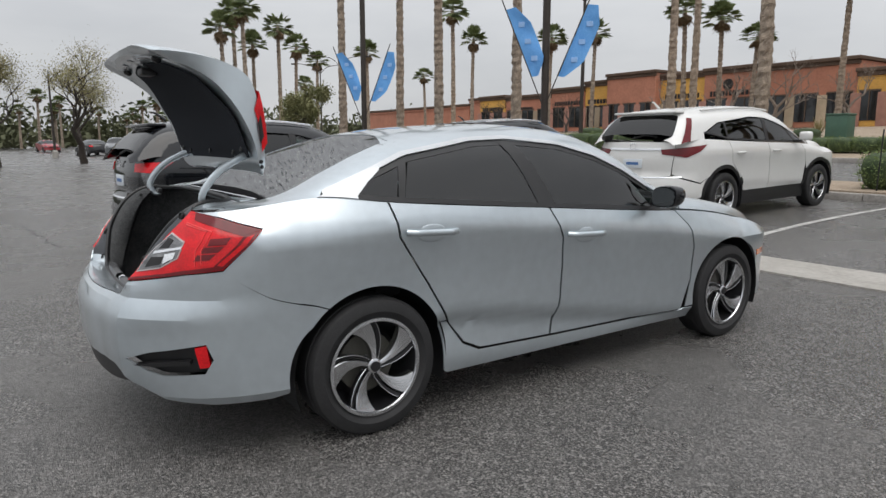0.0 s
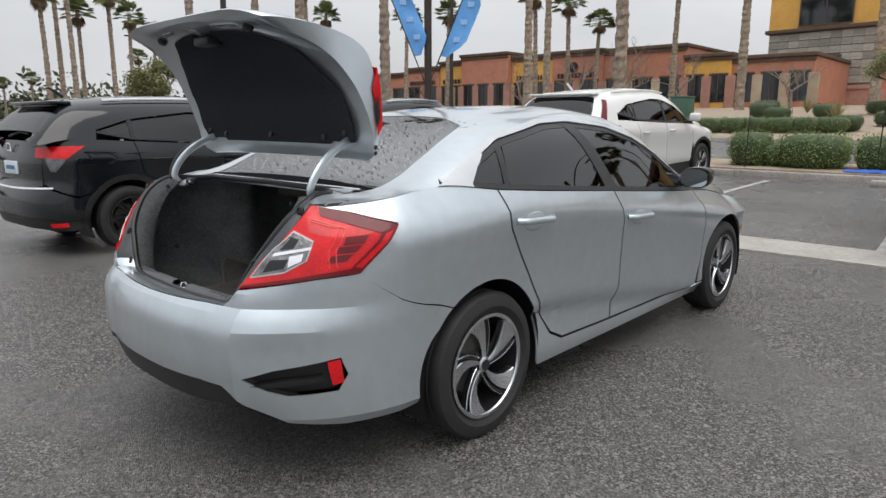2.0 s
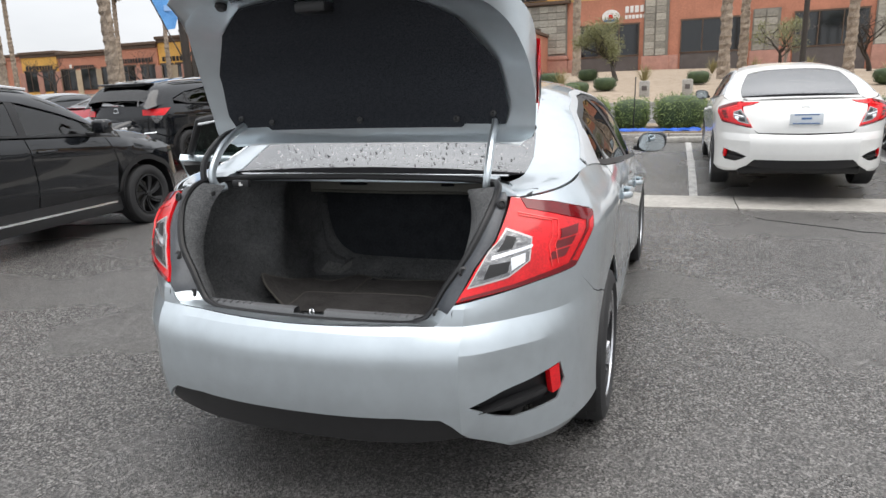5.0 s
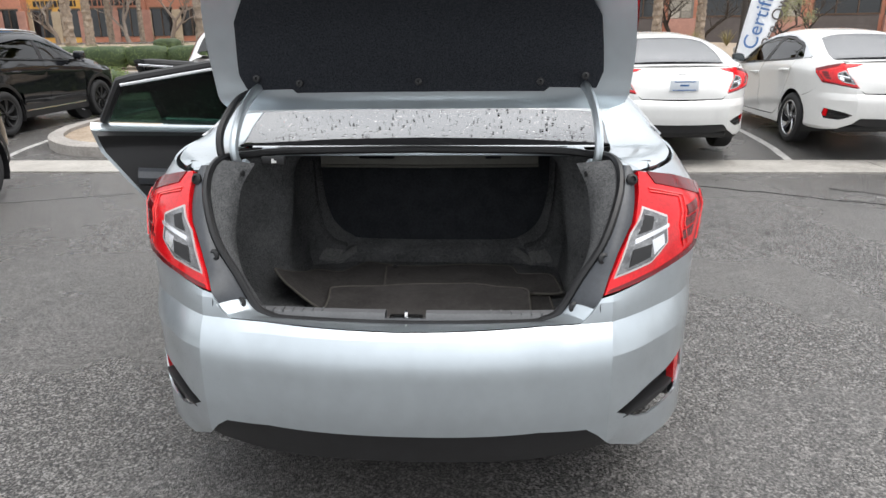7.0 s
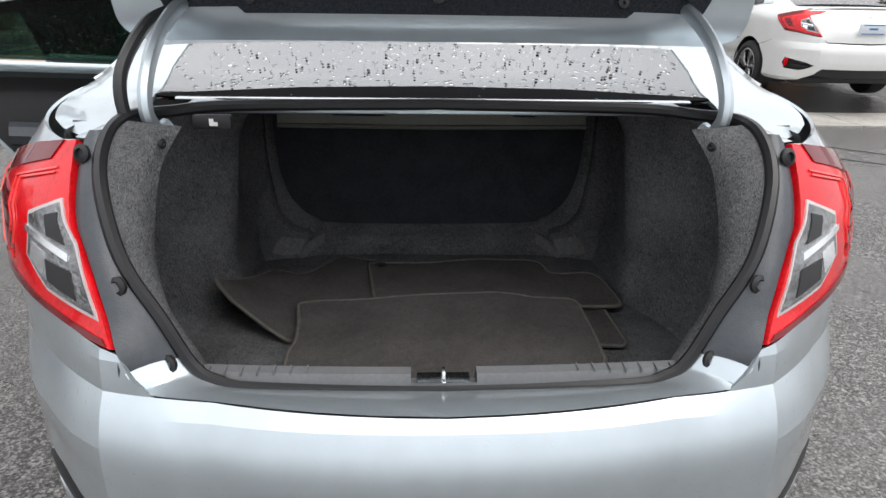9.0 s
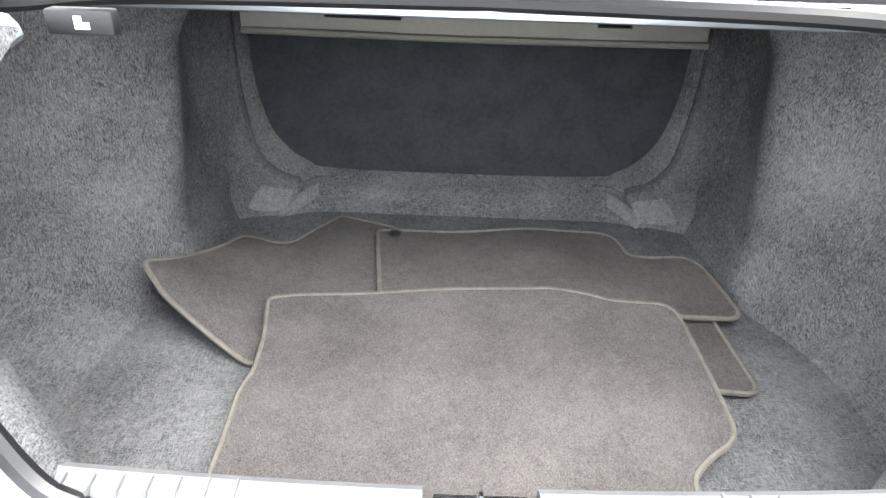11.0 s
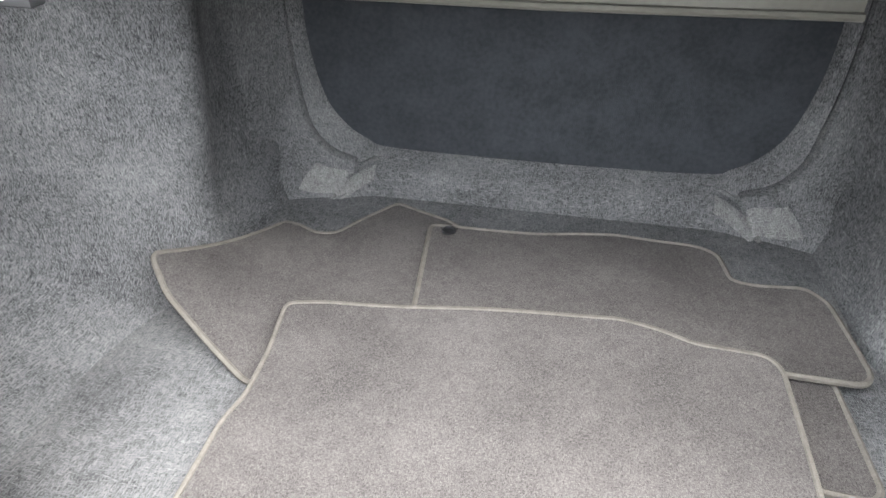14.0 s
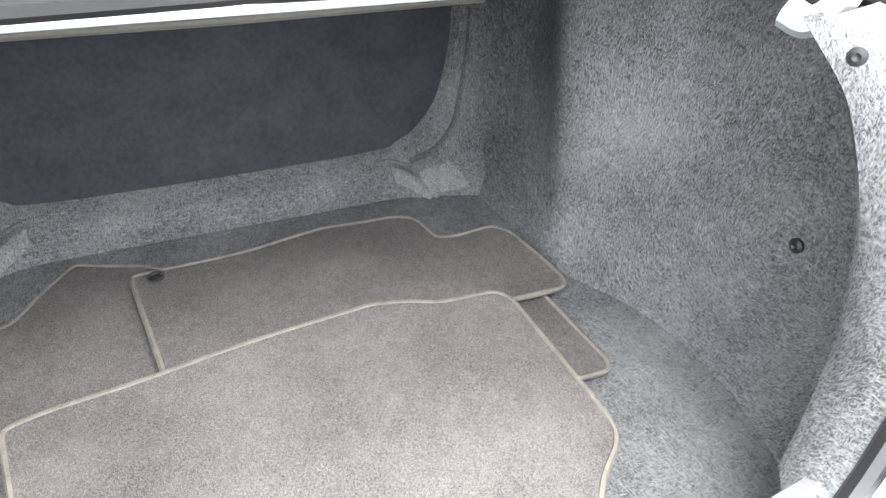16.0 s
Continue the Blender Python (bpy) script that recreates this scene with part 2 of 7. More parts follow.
BEAM = mat("beige_grey_metal", (0.13, 0.126, 0.108), 0.5, 0.2, var=0.1, scale=12)
CLOTH = mat("dark_interior", (0.02, 0.02, 0.022), 0.8, var=0.2, scale=8)


# ---- geometry helpers ----
def thing(name, label, category, group="", kind="", at=None):
    ob = tagged(new(name), label, category, group, kind)
    if at is not None:
        ob.matrix_world = at
    return ob


def finish(bm, smooth=True):
    bmesh.ops.recalc_face_normals(bm, faces=bm.faces[:])
    for f in bm.faces:
        f.smooth = smooth
    return bm


def part(name, bm, material, parent=None, label="", smooth=True, sharp=38):
    """Links a bmesh as one mesh object under a thing or a part."""
    me = bpy.data.meshes.new(name)
    for f in bm.faces:
        f.smooth = smooth
    bm.to_mesh(me)
    bm.free()
    if smooth:
        me.set_sharp_from_angle(angle=radians(sharp))
    me.materials.append(material)
    ob = new(name, me)
    if parent:
        ob.parent = parent
    if label:
        ob["label"] = label
    return ob


def pchip(table):
    """Smooth monotone curve through a short table of (at, value)."""
    xs, ys = np.array([p[0] for p in table], float), np.array([p[1] for p in table], float)
    h, d = np.diff(xs), np.diff(ys) / np.diff(xs)
    m = np.zeros(len(xs))
    m[0], m[-1] = d[0], d[-1]
    for i in range(1, len(xs) - 1):
        if d[i - 1] * d[i] > 0:
            w1, w2 = 2 * h[i] + h[i - 1], h[i] + 2 * h[i - 1]
            m[i] = (w1 + w2) / (w1 / d[i - 1] + w2 / d[i])

    def f(x):
        x = min(max(x, xs[0]), xs[-1])
        i = min(int(np.searchsorted(xs, x, side="right")) - 1, len(xs) - 2)
        i = max(i, 0)
        t = (x - xs[i]) / h[i]
        return float((2 * t**3 - 3 * t**2 + 1) * ys[i] + (t**3 - 2 * t**2 + t) * h[i] * m[i] + (-2 * t**3 + 3 * t**2) * ys[i + 1] + (t**3 - t**2) * h[i] * m[i + 1])
    return f


def sheet(polys, du, dv):
    """Flat mesh of one or more outlines in the plane (u, v), cut into a grid of du by dv that follows the outlines."""
    bm = bmesh.new()
    for poly in polys:
        bm.faces.new([bm.verts.new((u, v, 0)) for u, v in poly])
    us, vs = [v.co.x for v in bm.verts], [v.co.y for v in bm.verts]
    for lo, hi, step, no in ((min(us), max(us), du, (1, 0, 0)), (min(vs), max(vs), dv, (0, 1, 0))):
        for k in range(math.floor(lo / step) + 1, math.ceil(hi / step)):
            bmesh.ops.bisect_plane(bm, geom=bm.verts[:] + bm.edges[:] + bm.faces[:], dist=1e-5, plane_co=Vector(no) * k * step, plane_no=no)
    bmesh.ops.remove_doubles(bm, verts=bm.verts[:], dist=1e-4)
    bmesh.ops.triangulate(bm, faces=[f for f in bm.faces if len(f.verts) > 4])
    return bm


def mapped(bm, f):
    for v in bm.verts:
        v.co = f(v.co.x, v.co.y)
    return bm


def thicken(bm, t):
    bmesh.ops.recalc_face_normals(bm, faces=bm.faces[:])
    bmesh.ops.solidify(bm, geom=bm.faces[:], thickness=t)
    return bm


def flip_x(bm):
    for v in bm.verts:
        v.co.x = -v.co.x
    bmesh.ops.reverse_faces(bm, faces=bm.faces[:])
    return bm


def box(x0, x1, y0, y1, z0, z1, bevel=0.0, seg=2):
    bm = bmesh.new()
    bmesh.ops.create_cube(bm, size=1)
    for v in bm.verts:
        v.co = Vector((x0 + (v.co.x + .5) * (x1 - x0), y0 + (v.co.y + .5) * (y1 - y0), z0 + (v.co.z + .5) * (z1 - z0)))
    if bevel:
        bmesh.ops.bevel(bm, geom=bm.edges[:], offset=bevel, segments=seg, profile=0.5, affect="EDGES")
    return bm


def join(*bms):
    out = bmesh.new()
    for b in bms:
        me = bpy.data.meshes.new("tmp")
        b.to_mesh(me)
        b.free()
        out.from_mesh(me)
        bpy.data.meshes.remove(me)
    return out


def lathe(profile, seg=48, axis="x", caps=True):
    """Solid of revolution; profile of (radius, along)."""
    bm = bmesh.new()
    rings = []
    for r, a in profile:
        rings.append([bm.verts.new((a, r * math.cos(2 * math.pi * k / seg), r * math.sin(2 * math.pi * k / seg)) if axis == "x" else (r * math.cos(2 * math.pi * k / seg), r * math.sin(2 * math.pi * k / seg), a)) for k in range(seg)])
    for r1, r2 in zip(rings, rings[1:]):
        for k in range(seg):
            bm.faces.new((r1[k], r1[(k + 1) % seg], r2[(k + 1) % seg], r2[k]))
    for ring in (rings[0], rings[-1]) if caps else ():
        bm.faces.new(ring)
    bmesh.ops.recalc_face_normals(bm, faces=bm.faces[:])
    return bm


def spline(pts, n):
    """Catmull-Rom points through pts."""
    pts = [Vector(p) for p in pts]
    pts = [2 * pts[0] - pts[1]] + pts + [2 * pts[-1] - pts[-2]]
    out = []
    for i in range(1, len(pts) - 2):
        a, b, c, d = pts[i - 1:i + 3]
        for k in range(n):
            t = k / n
            out.append(0.5 * (2 * b + (c - a) * t + (2 * a - 5 * b + 4 * c - d) * t * t + (3 * b - a - 3 * c + d) * t**3))
    return out + [pts[-2]]


def tube(pts, r, seg=8, closed=False, flat=1.0, taper=None):
    """Tube along points; flat squeezes it sideways, taper is the radius at the end."""
    pts = [Vector(p) for p in pts]
    bm = bmesh.new()
    rings, n = [], len(pts)
    side = None
    for i, p in enumerate(pts):
        d = (pts[(i + 1) % n] - pts[i - 1]) if closed else (pts[min(i + 1, n - 1)] - pts[max(i - 1, 0)])
        d.normalize()
        if side is None:
            side = d.orthogonal().normalized() if abs(d.x) > 0.9 else d.cross(Vector((1, 0, 0))).normalized()
        side = (side - d * side.dot(d)).normalized()
        up = d.cross(side)
        rr = r if taper is None else r + (taper - r) * i / max(1, n - 1)
        rings.append([bm.verts.new(p + side * rr * math.cos(2 * math.pi * k / seg) + up * rr * flat * math.sin(2 * math.pi * k / seg)) for k in range(seg)])
    for a, b in (zip(rings, rings[1:] + rings[:1]) if closed else zip(rings, rings[1:])):
        for k in range(seg):
            bm.faces.new((a[k], a[(k + 1) % seg], b[(k + 1) % seg], b[k]))
    if not closed:
        bm.faces.new(rings[0])
        bm.faces.new(rings[-1])
    bmesh.ops.recalc_face_normals(bm, faces=bm.faces[:])
    return bm


def loft(rows, closed=False):
    bm = bmesh.new()
    vs = [[bm.verts.new(p) for p in row] for row in rows]
    for a, b in zip(vs, vs[1:]):
        n = len(a)
        for k in range(n if closed else n - 1):
            bm.faces.new((a[k], a[(k + 1) % n], b[(k + 1) % n], b[k]))
    bmesh.ops.remove_doubles(bm, verts=bm.verts[:], dist=1e-5)
    bmesh.ops.recalc_face_normals(bm, faces=bm.faces[:])
    return bm


def arc(cy, cz, r, a0, a1, n=18):
    return [(cy + r * math.cos(radians(a0 + (a1 - a0) * k / n)), cz + r * math.sin(radians(a0 + (a1 - a0) * k / n))) for k in range(n + 1)]


# ---- car body surface ----
class Shape:
    """The outer surface of a car: low(s, z) runs round the flank, tail and nose below the belt, up(y, q) from belt to centre line."""

    def __init__(self, zb, zc, xb, w, crease, low_crease, tail, y_tail, y_nose, nose_len, tum, power=2.5, tail_arc=1.3, ridge=0.0):
        self.ridge = ridge
        self.zb, self.zc, self.xb, self.w = pchip(zb), pchip(zc), pchip(xb), pchip(w)
        self.zk, self.zl, self.tail, self.tum = pchip(crease), pchip(low_crease), pchip(tail), pchip(tum)
        self.yt, self.yn, self.nl, self.p, self.ta = y_tail, y_nose, nose_len, power, tail_arc

    def side(self, y, z):
        w, zb, zk, zl = self.w(y), self.zb(y), self.zk(y), self.zl(y)
        if z >= zk:
            t = min(1, (z - zk) / max(0.02, zb - zk))
            return w + (self.xb(y) - w) * t**1.25
        if z >= zl:
            t = (zk - z) / (zk - zl)
            return w - 0.018 * t - 0.012 * math.sin(math.pi * t)
        t = min(1, (zl - z) / 0.05)
        d = max(0, (zl - 0.05 - z))
        return w - 0.018 - 0.034 * t + 0.12 * min(d, 0.16) - 1.2 * max(0, 0.24 - z)**2 * 6

    def y_of(self, s, z=1.06):
        return self.low(s, z).y

    def low(self, s, z):
        if s < self.yt:
            a = min((self.yt - s) / self.ta, 1) * math.pi / 2
            b = -self.tail(z) + self.yt
            if self.ridge:
                k = max(0, 1 - abs(s + 1.12) / .20) * max(0, min(1, (.80 - z) / .06)) * max(0, min(1, (z - .30) / .08))
                k += .35 * max(0, 1 - abs(z - .625) / .06) * max(0, min(1, (s + 1.13) / .1)) * max(0, min(1, (-.32 - s) / .1))
                b += self.ridge * k
            return Vector((self.side(self.yt, z) * max(0, math.cos(a))**(2 / self.p), self.yt - b * math.sin(a)**(2 / self.p), z))
        if s > self.yn:
            a = min((s - self.yn) / 1.2, 1) * math.pi / 2
            lean = self.nl * (1 - 0.9 * max(0, z - 0.55)**1.5)
            return Vector((self.side(self.yn, z) * max(0, math.cos(a))**(2 / self.p), self.yn + lean * math.sin(a)**(2 / self.p), z))
        return Vector((self.side(s, z), s, z))

    def up(self, y, q):
        u = 1 - (1 - q)**3
        zb = self.zb(y)
        return Vector((self.xb(y) * (1 - self.tum(y) * u) * max(0, 1 - u**6)**(1 / 3), y, zb + (self.zc(y) - zb) * u))

    def qz(self, y, z):
        u = min(max((z - self.zb(y)) / (self.zc(y) - self.zb(y)), 0), 1)
        return 1 - (1 - u)**(1 / 3)

    def qx(self, y, x):
        lo, hi = 0.0, 1.0
        for _ in range(30):
            m = (lo + hi) / 2
            lo, hi = (m, hi) if self.up(y, m).x > x else (lo, m)
        return lo

    def panel(self, polys, surface, mirror=False, t=0.006, lift=0.0, du=0.05, dv=0.04, both=False):
        """A sheet-metal or glass panel cut from the surface, with thickness; surface 'low' or 'up'."""
        def make(mir):
            bm = mapped(sheet(polys, du, dv if surface == "low" else 0.07), self.low if surface == "low" else self.up)
            bmesh.ops.remove_doubles(bm, verts=bm.verts[:], dist=1e-4)
            if mir:
                flip_x(bm)
            return bm
        bm = make(mirror) if not both else join(make(False), make(True))
        bmesh.ops.remove_doubles(bm, verts=bm.verts[:], dist=1e-4)
        bmesh.ops.recalc_face_normals(bm, faces=bm.faces[:])
        c = sum((f.normal.dot(f.calc_center_median() - Vector((0, 1.2, 0.5))) for f in bm.faces), 0.0)
        if c < 0:
            bmesh.ops.reverse_faces(bm, faces=bm.faces[:])
        bm.normal_update()
        if lift:
            for v, n in [(v, v.normal.copy()) for v in bm.verts]:
                v.co += n * lift
        if t:
            old = bm.faces[:]
            ret = bmesh.ops.duplicate(bm, geom=bm.verts[:] + bm.edges[:] + old)
            vmap = ret["vert_map"]
            bm.normal_update()
            rim = [e for e in bm.edges if len(e.link_faces) == 1 and e.verts[0] in vmap and e.link_faces[0] in set(old)]
            olds = {v: v.normal.copy() for f in old for v in f.verts}
            for v, n in olds.items():
                vmap[v].co = v.co - n * t
            for e in rim:
                a, b = e.verts
                try:
                    bm.faces.new((a, b, vmap[b], vmap[a]))
                except ValueError:
                    pass
            bmesh.ops.recalc_face_normals(bm, faces=bm.faces[:])
        return bm


# ---- wheels ----
def wheel(parent, x, y, z, r=0.322, width=0.21, out=1, rim_r=0.222, dark=False, group_r=5):
    """Tyre with tread, rim barrel, spokes, hub and brake disc; out is the sign of x that faces outwards."""
    root = new("wheel")
    root.parent = parent
    root.matrix_local = pose(x, y, z)
    w = width / 2

    def turn(bm):
        if out < 0:
            flip_x(bm)
        return bm
    tyre = part("tyre", turn(lathe([(rim_r, -w * .8), (rim_r + .03, -w * .95), (r - .04, -w), (r - .012, -w * .9), (r, -w * .7), (r - .004, -w * .36), (r, -w * .32), (r, w * .32), (r - .004, w * .36), (r, w * .7), (r - .012, w * .9), (r - .04, w), (r - .06, w * 1.02), (rim_r + .03, w * .97), (rim_r + .006, w * .82)], 56, caps=False)), RUBBER, root, "black tyre with worn tread")
    part("rim", turn(lathe([(rim_r + .004, w * .86), (rim_r, w * .9), (rim_r - .012, w * .84), (rim_r - .02, w * .2), (rim_r - .05, -w * .5), (0.02, -w * .5)], 48, caps=False)), PLASTIC if dark else DARKALLOY, root)
    part("rim_lip", turn(lathe([(rim_r + .006, w * .84), (rim_r + .006, w * .92), (rim_r - .008, w * .93), (rim_r - .012, w * .86)], 48, caps=False)), PLASTIC if dark else ALLOY, root)
    part("brake_disc", turn(lathe([(.02, -w * .2), (.14, -w * .2), (.14, -w * .05), (.02, -w * .05)], 32)), BEAM, root)
    n = group_r
    pt = lambda rad, ang, dep: Vector((dep, rad * math.cos(ang), rad * math.sin(ang)))
    face = PLASTIC if dark else ALLOY
    for k in range(n):
        a0 = 2 * math.pi * k / n + .25
        # broad blade: narrow at the hub, swept and flared into the rim
        rows = []
        for i in range(10):
            f = i / 9
            rad = .030 + f * (rim_r - .032)
            a = a0 + .30 * f**1.5
            lead, trail = (.009 + .012 * f) / rad, (.010 + (.018 if dark else .088) * f**1.8) / rad
            d = w * (.70 + .18 * f) - .010 * math.sin(f * math.pi)
            rows.append([pt(rad, a - lead, d - .035), pt(rad, a - lead, d - .004), pt(rad, a - lead * .8, d), pt(rad, a + trail * .5, d - .001), pt(rad, a + trail * .93, d - .005), pt(rad, a + trail, d - .012), pt(rad, a + trail, d - .04)])
        part("spoke", turn(loft(rows)), face, root)
        # thin dark companion beside each blade, with a bright machined edge
        rows, edge = [], []
        for i in range(8):
            f = i / 7
            rad = .040 + f * (rim_r - .046)
            a = a0 + .30 * f**1.5 - (.020 + .020 * f) / rad
            hw = (.005 + .006 * f) / rad
            d = w * (.58 + .20 * f)
            rows.append([pt(rad, a - hw, d - .03), pt(rad, a - hw, d), pt(rad, a + hw, d - .004), pt(rad, a + hw, d - .03)])
            edge.append(pt(rad, a - hw, d + .001))
        part("spoke_pocket", turn(loft(rows)), PLASTIC if dark else DARKALLOY, root)
        if not dark:
            part("spoke_edge", turn(tube(edge, .0022, 5)), ALLOY, root)
        nut = turn(lathe([(.007, w * .45), (.009, w * .56), (.004, w * .60), (.001, w * .60)], 8))
        part("wheel_nut", nut, DARKALLOY, root).matrix_local = Matrix.Translation((0, .056 * math.cos(a0 + .65), .056 * math.sin(a0 + .65)))
    part("hub_cap", turn(lathe([(.034, w * .5), (.034, w * .70), (.027, w * .75), (.001, w * .77)], 24)), PLASTIC if dark else ALLOY, root)
    part("hub_badge", turn(lathe([(.024, w * .70), (.024, w * .80), (.001, w * .805)], 20)), PLASTIC, root)
    return root


BANDBLACK = mat("black_window_band", (.006, .006, .007), .85, var=.2, scale=20, spec=.05)
DOORGLASS = glass("green_door_glass", (0.16, 0.26, 0.22), drops=.6)


# ---- the silver saloon with its boot open ----
CIVIC = Shape(
    zb=[(-1.1, .98), (-.6, 1.045), (-.21, 1.085), (.12, 1.05), (1.06, .975), (1.9, .91), (2.3, .885), (3.0, .78), (3.4, .64), (3.6, .50)],
    zc=[(-1.1, 1.02), (-.6, 1.062), (-.4, 1.075), (-.1, 1.205), (.1, 1.29), (.3, 1.352), (.6, 1.40), (1.1, 1.425), (1.5, 1.40), (1.75, 1.33), (2.3, 1.0), (2.6, .955), (3.0, .89), (3.3, .80), (3.5, .68), (3.6, .54)],
    xb=[(-1.0, .40), (-.7, .58), (-.62, .68), (-.55, .735), (-.45, .77), (-.3, .785), (0, .825), (.4, .852), (1.0, .86), (1.9, .845), (2.5, .80), (3.1, .72), (3.6, .52)],
    w=[(-.6, .868), (-.3, .884), (0, .898), (.3, .893), (1.0, .893), (2.2, .893), (2.7, .896), (3.0, .88), (3.6, .82)],
    crease=[(-.6, .90), (-.3, .925), (.1, .945), (1.15, .868), (2.27, .75), (3.1, .64), (3.6, .5)],
    low_crease=[(-.3, .30), (.4, .50), (.62, .485), (1.06, .43), (2.2, .27), (2.8, .25)],
    tail=[(.2, -.97), (.3, -1.035), (.4, -1.056), (.5, -1.069), (.6, -1.067), (.645, -1.053), (.675, -1.034), (.7, -1.009), (.77, -1.0), (.85, -.970), (.9, -.935), (.963, -.892), (1.03, -.838), (1.1, -.79)],
    y_tail=-.3, y_nose=2.9, nose_len=.66,
    tum=[(-.4, .10), (-.1, .13), (.4, .24), (1.0, .27), (1.8, .25), (2.4, .12), (3.4, .05)], ridge=.036)

HUB_Y, HUB_Z, ARCH = (0.0, 2.70), 0.315, 0.375
CHROME_LINE = [(-.20, 1.10), (-.02, 1.165), (.26, 1.262), (.69, 1.33), (.94, 1.34), (1.29, 1.31), (1.55, 1.245), (1.77, 1.155), (1.95, 1.055), (2.13, .96)]
BELT_LINE = [(-.20, 1.095), (.12, 1.06), (1.06, .985), (1.9, .92), (2.13, .905)]


def line_at(table, y):
    return float(np.interp(y, [p[0] for p in table], [p[1] for p in table]))


def band(shape, line, half, n=60):
    """Polygon along a (y, z) line of the greenhouse, half as wide each way."""
    ys = np.linspace(line[0][0], line[-1][0], n)
    top = [(y, shape.qz(y, line_at(line, y) + half)) for y in ys]
    bot = [(y, shape.qz(y, line_at(line, y) - half)) for y in ys]
    return top + bot[::-1]


def door_inside(S, d, nm, poly):
    """Trim, window frame and glass of a left-hand door that stands open."""
    cz = lambda y, off=0: S.qz(y, line_at(CHROME_LINE, y) + off)
    bz = lambda y, off=0: S.qz(y, line_at(BELT_LINE, y) + off)
    y0, y1 = (.16, 1.03) if nm == "rear_door" else (1.08, 2.02)
    cy = sum(p[0] for p in poly) / len(poly)
    cz0 = sum(p[1] for p in poly) / len(poly)
    part("door_trim", S.panel([[(cy + (y - cy) * .95, cz0 + (z - cz0) * .96) for y, z in poly]], "low", True, lift=-.054, t=.035), PLASTIC, d, "black moulded door lining")
    part("arm_rest", tube(spline([(-.78, y0 + .12, .78), (-.755, (y0 + y1) / 2, .75), (-.76, y1 - .1, .74)], 6), .045, 8), CHARCOAL, d)
    part("door_seal", S.panel([[(cy + (y - cy) * .99, cz0 + (z - cz0) * .985) for y, z in poly]], "low", True, lift=-.0515, t=.004), SILVER, d, "painted inner edge of the door")
    top = list(np.linspace(y0 + (.10 if nm == "rear_door" else -.12), y1 - (.14 if nm == "rear_door" else .08), 14))
    loop = [(y0, bz(y0))] + [(y, cz(y, -.012)) for y in top] + [(y1, bz(y1))]
    pts = [S.up(y, q) + Vector((-.02, 0, 0)) for y, q in loop]
    part("window_frame", tube([Vector((-p.x - .02, p.y, p.z)) for p in pts], .022, 8), PLASTIC, d)
    part("frame_strip", tube([Vector((-p.x + .012, p.y, p.z - .02)) for p in pts[1:-1]], .007, 6), CHROME, d)
    glass_poly = [(y, bz(y, .0)) for y in np.linspace(y0 + .02, y1 - .02, 10)] + [(y, cz(y, -.02)) for y in top[::-1]]
    part("door_glass", S.panel([glass_poly], "up", True, lift=-.006, t=.003), DOORGLASS, d, "green tinted window with raindrops")


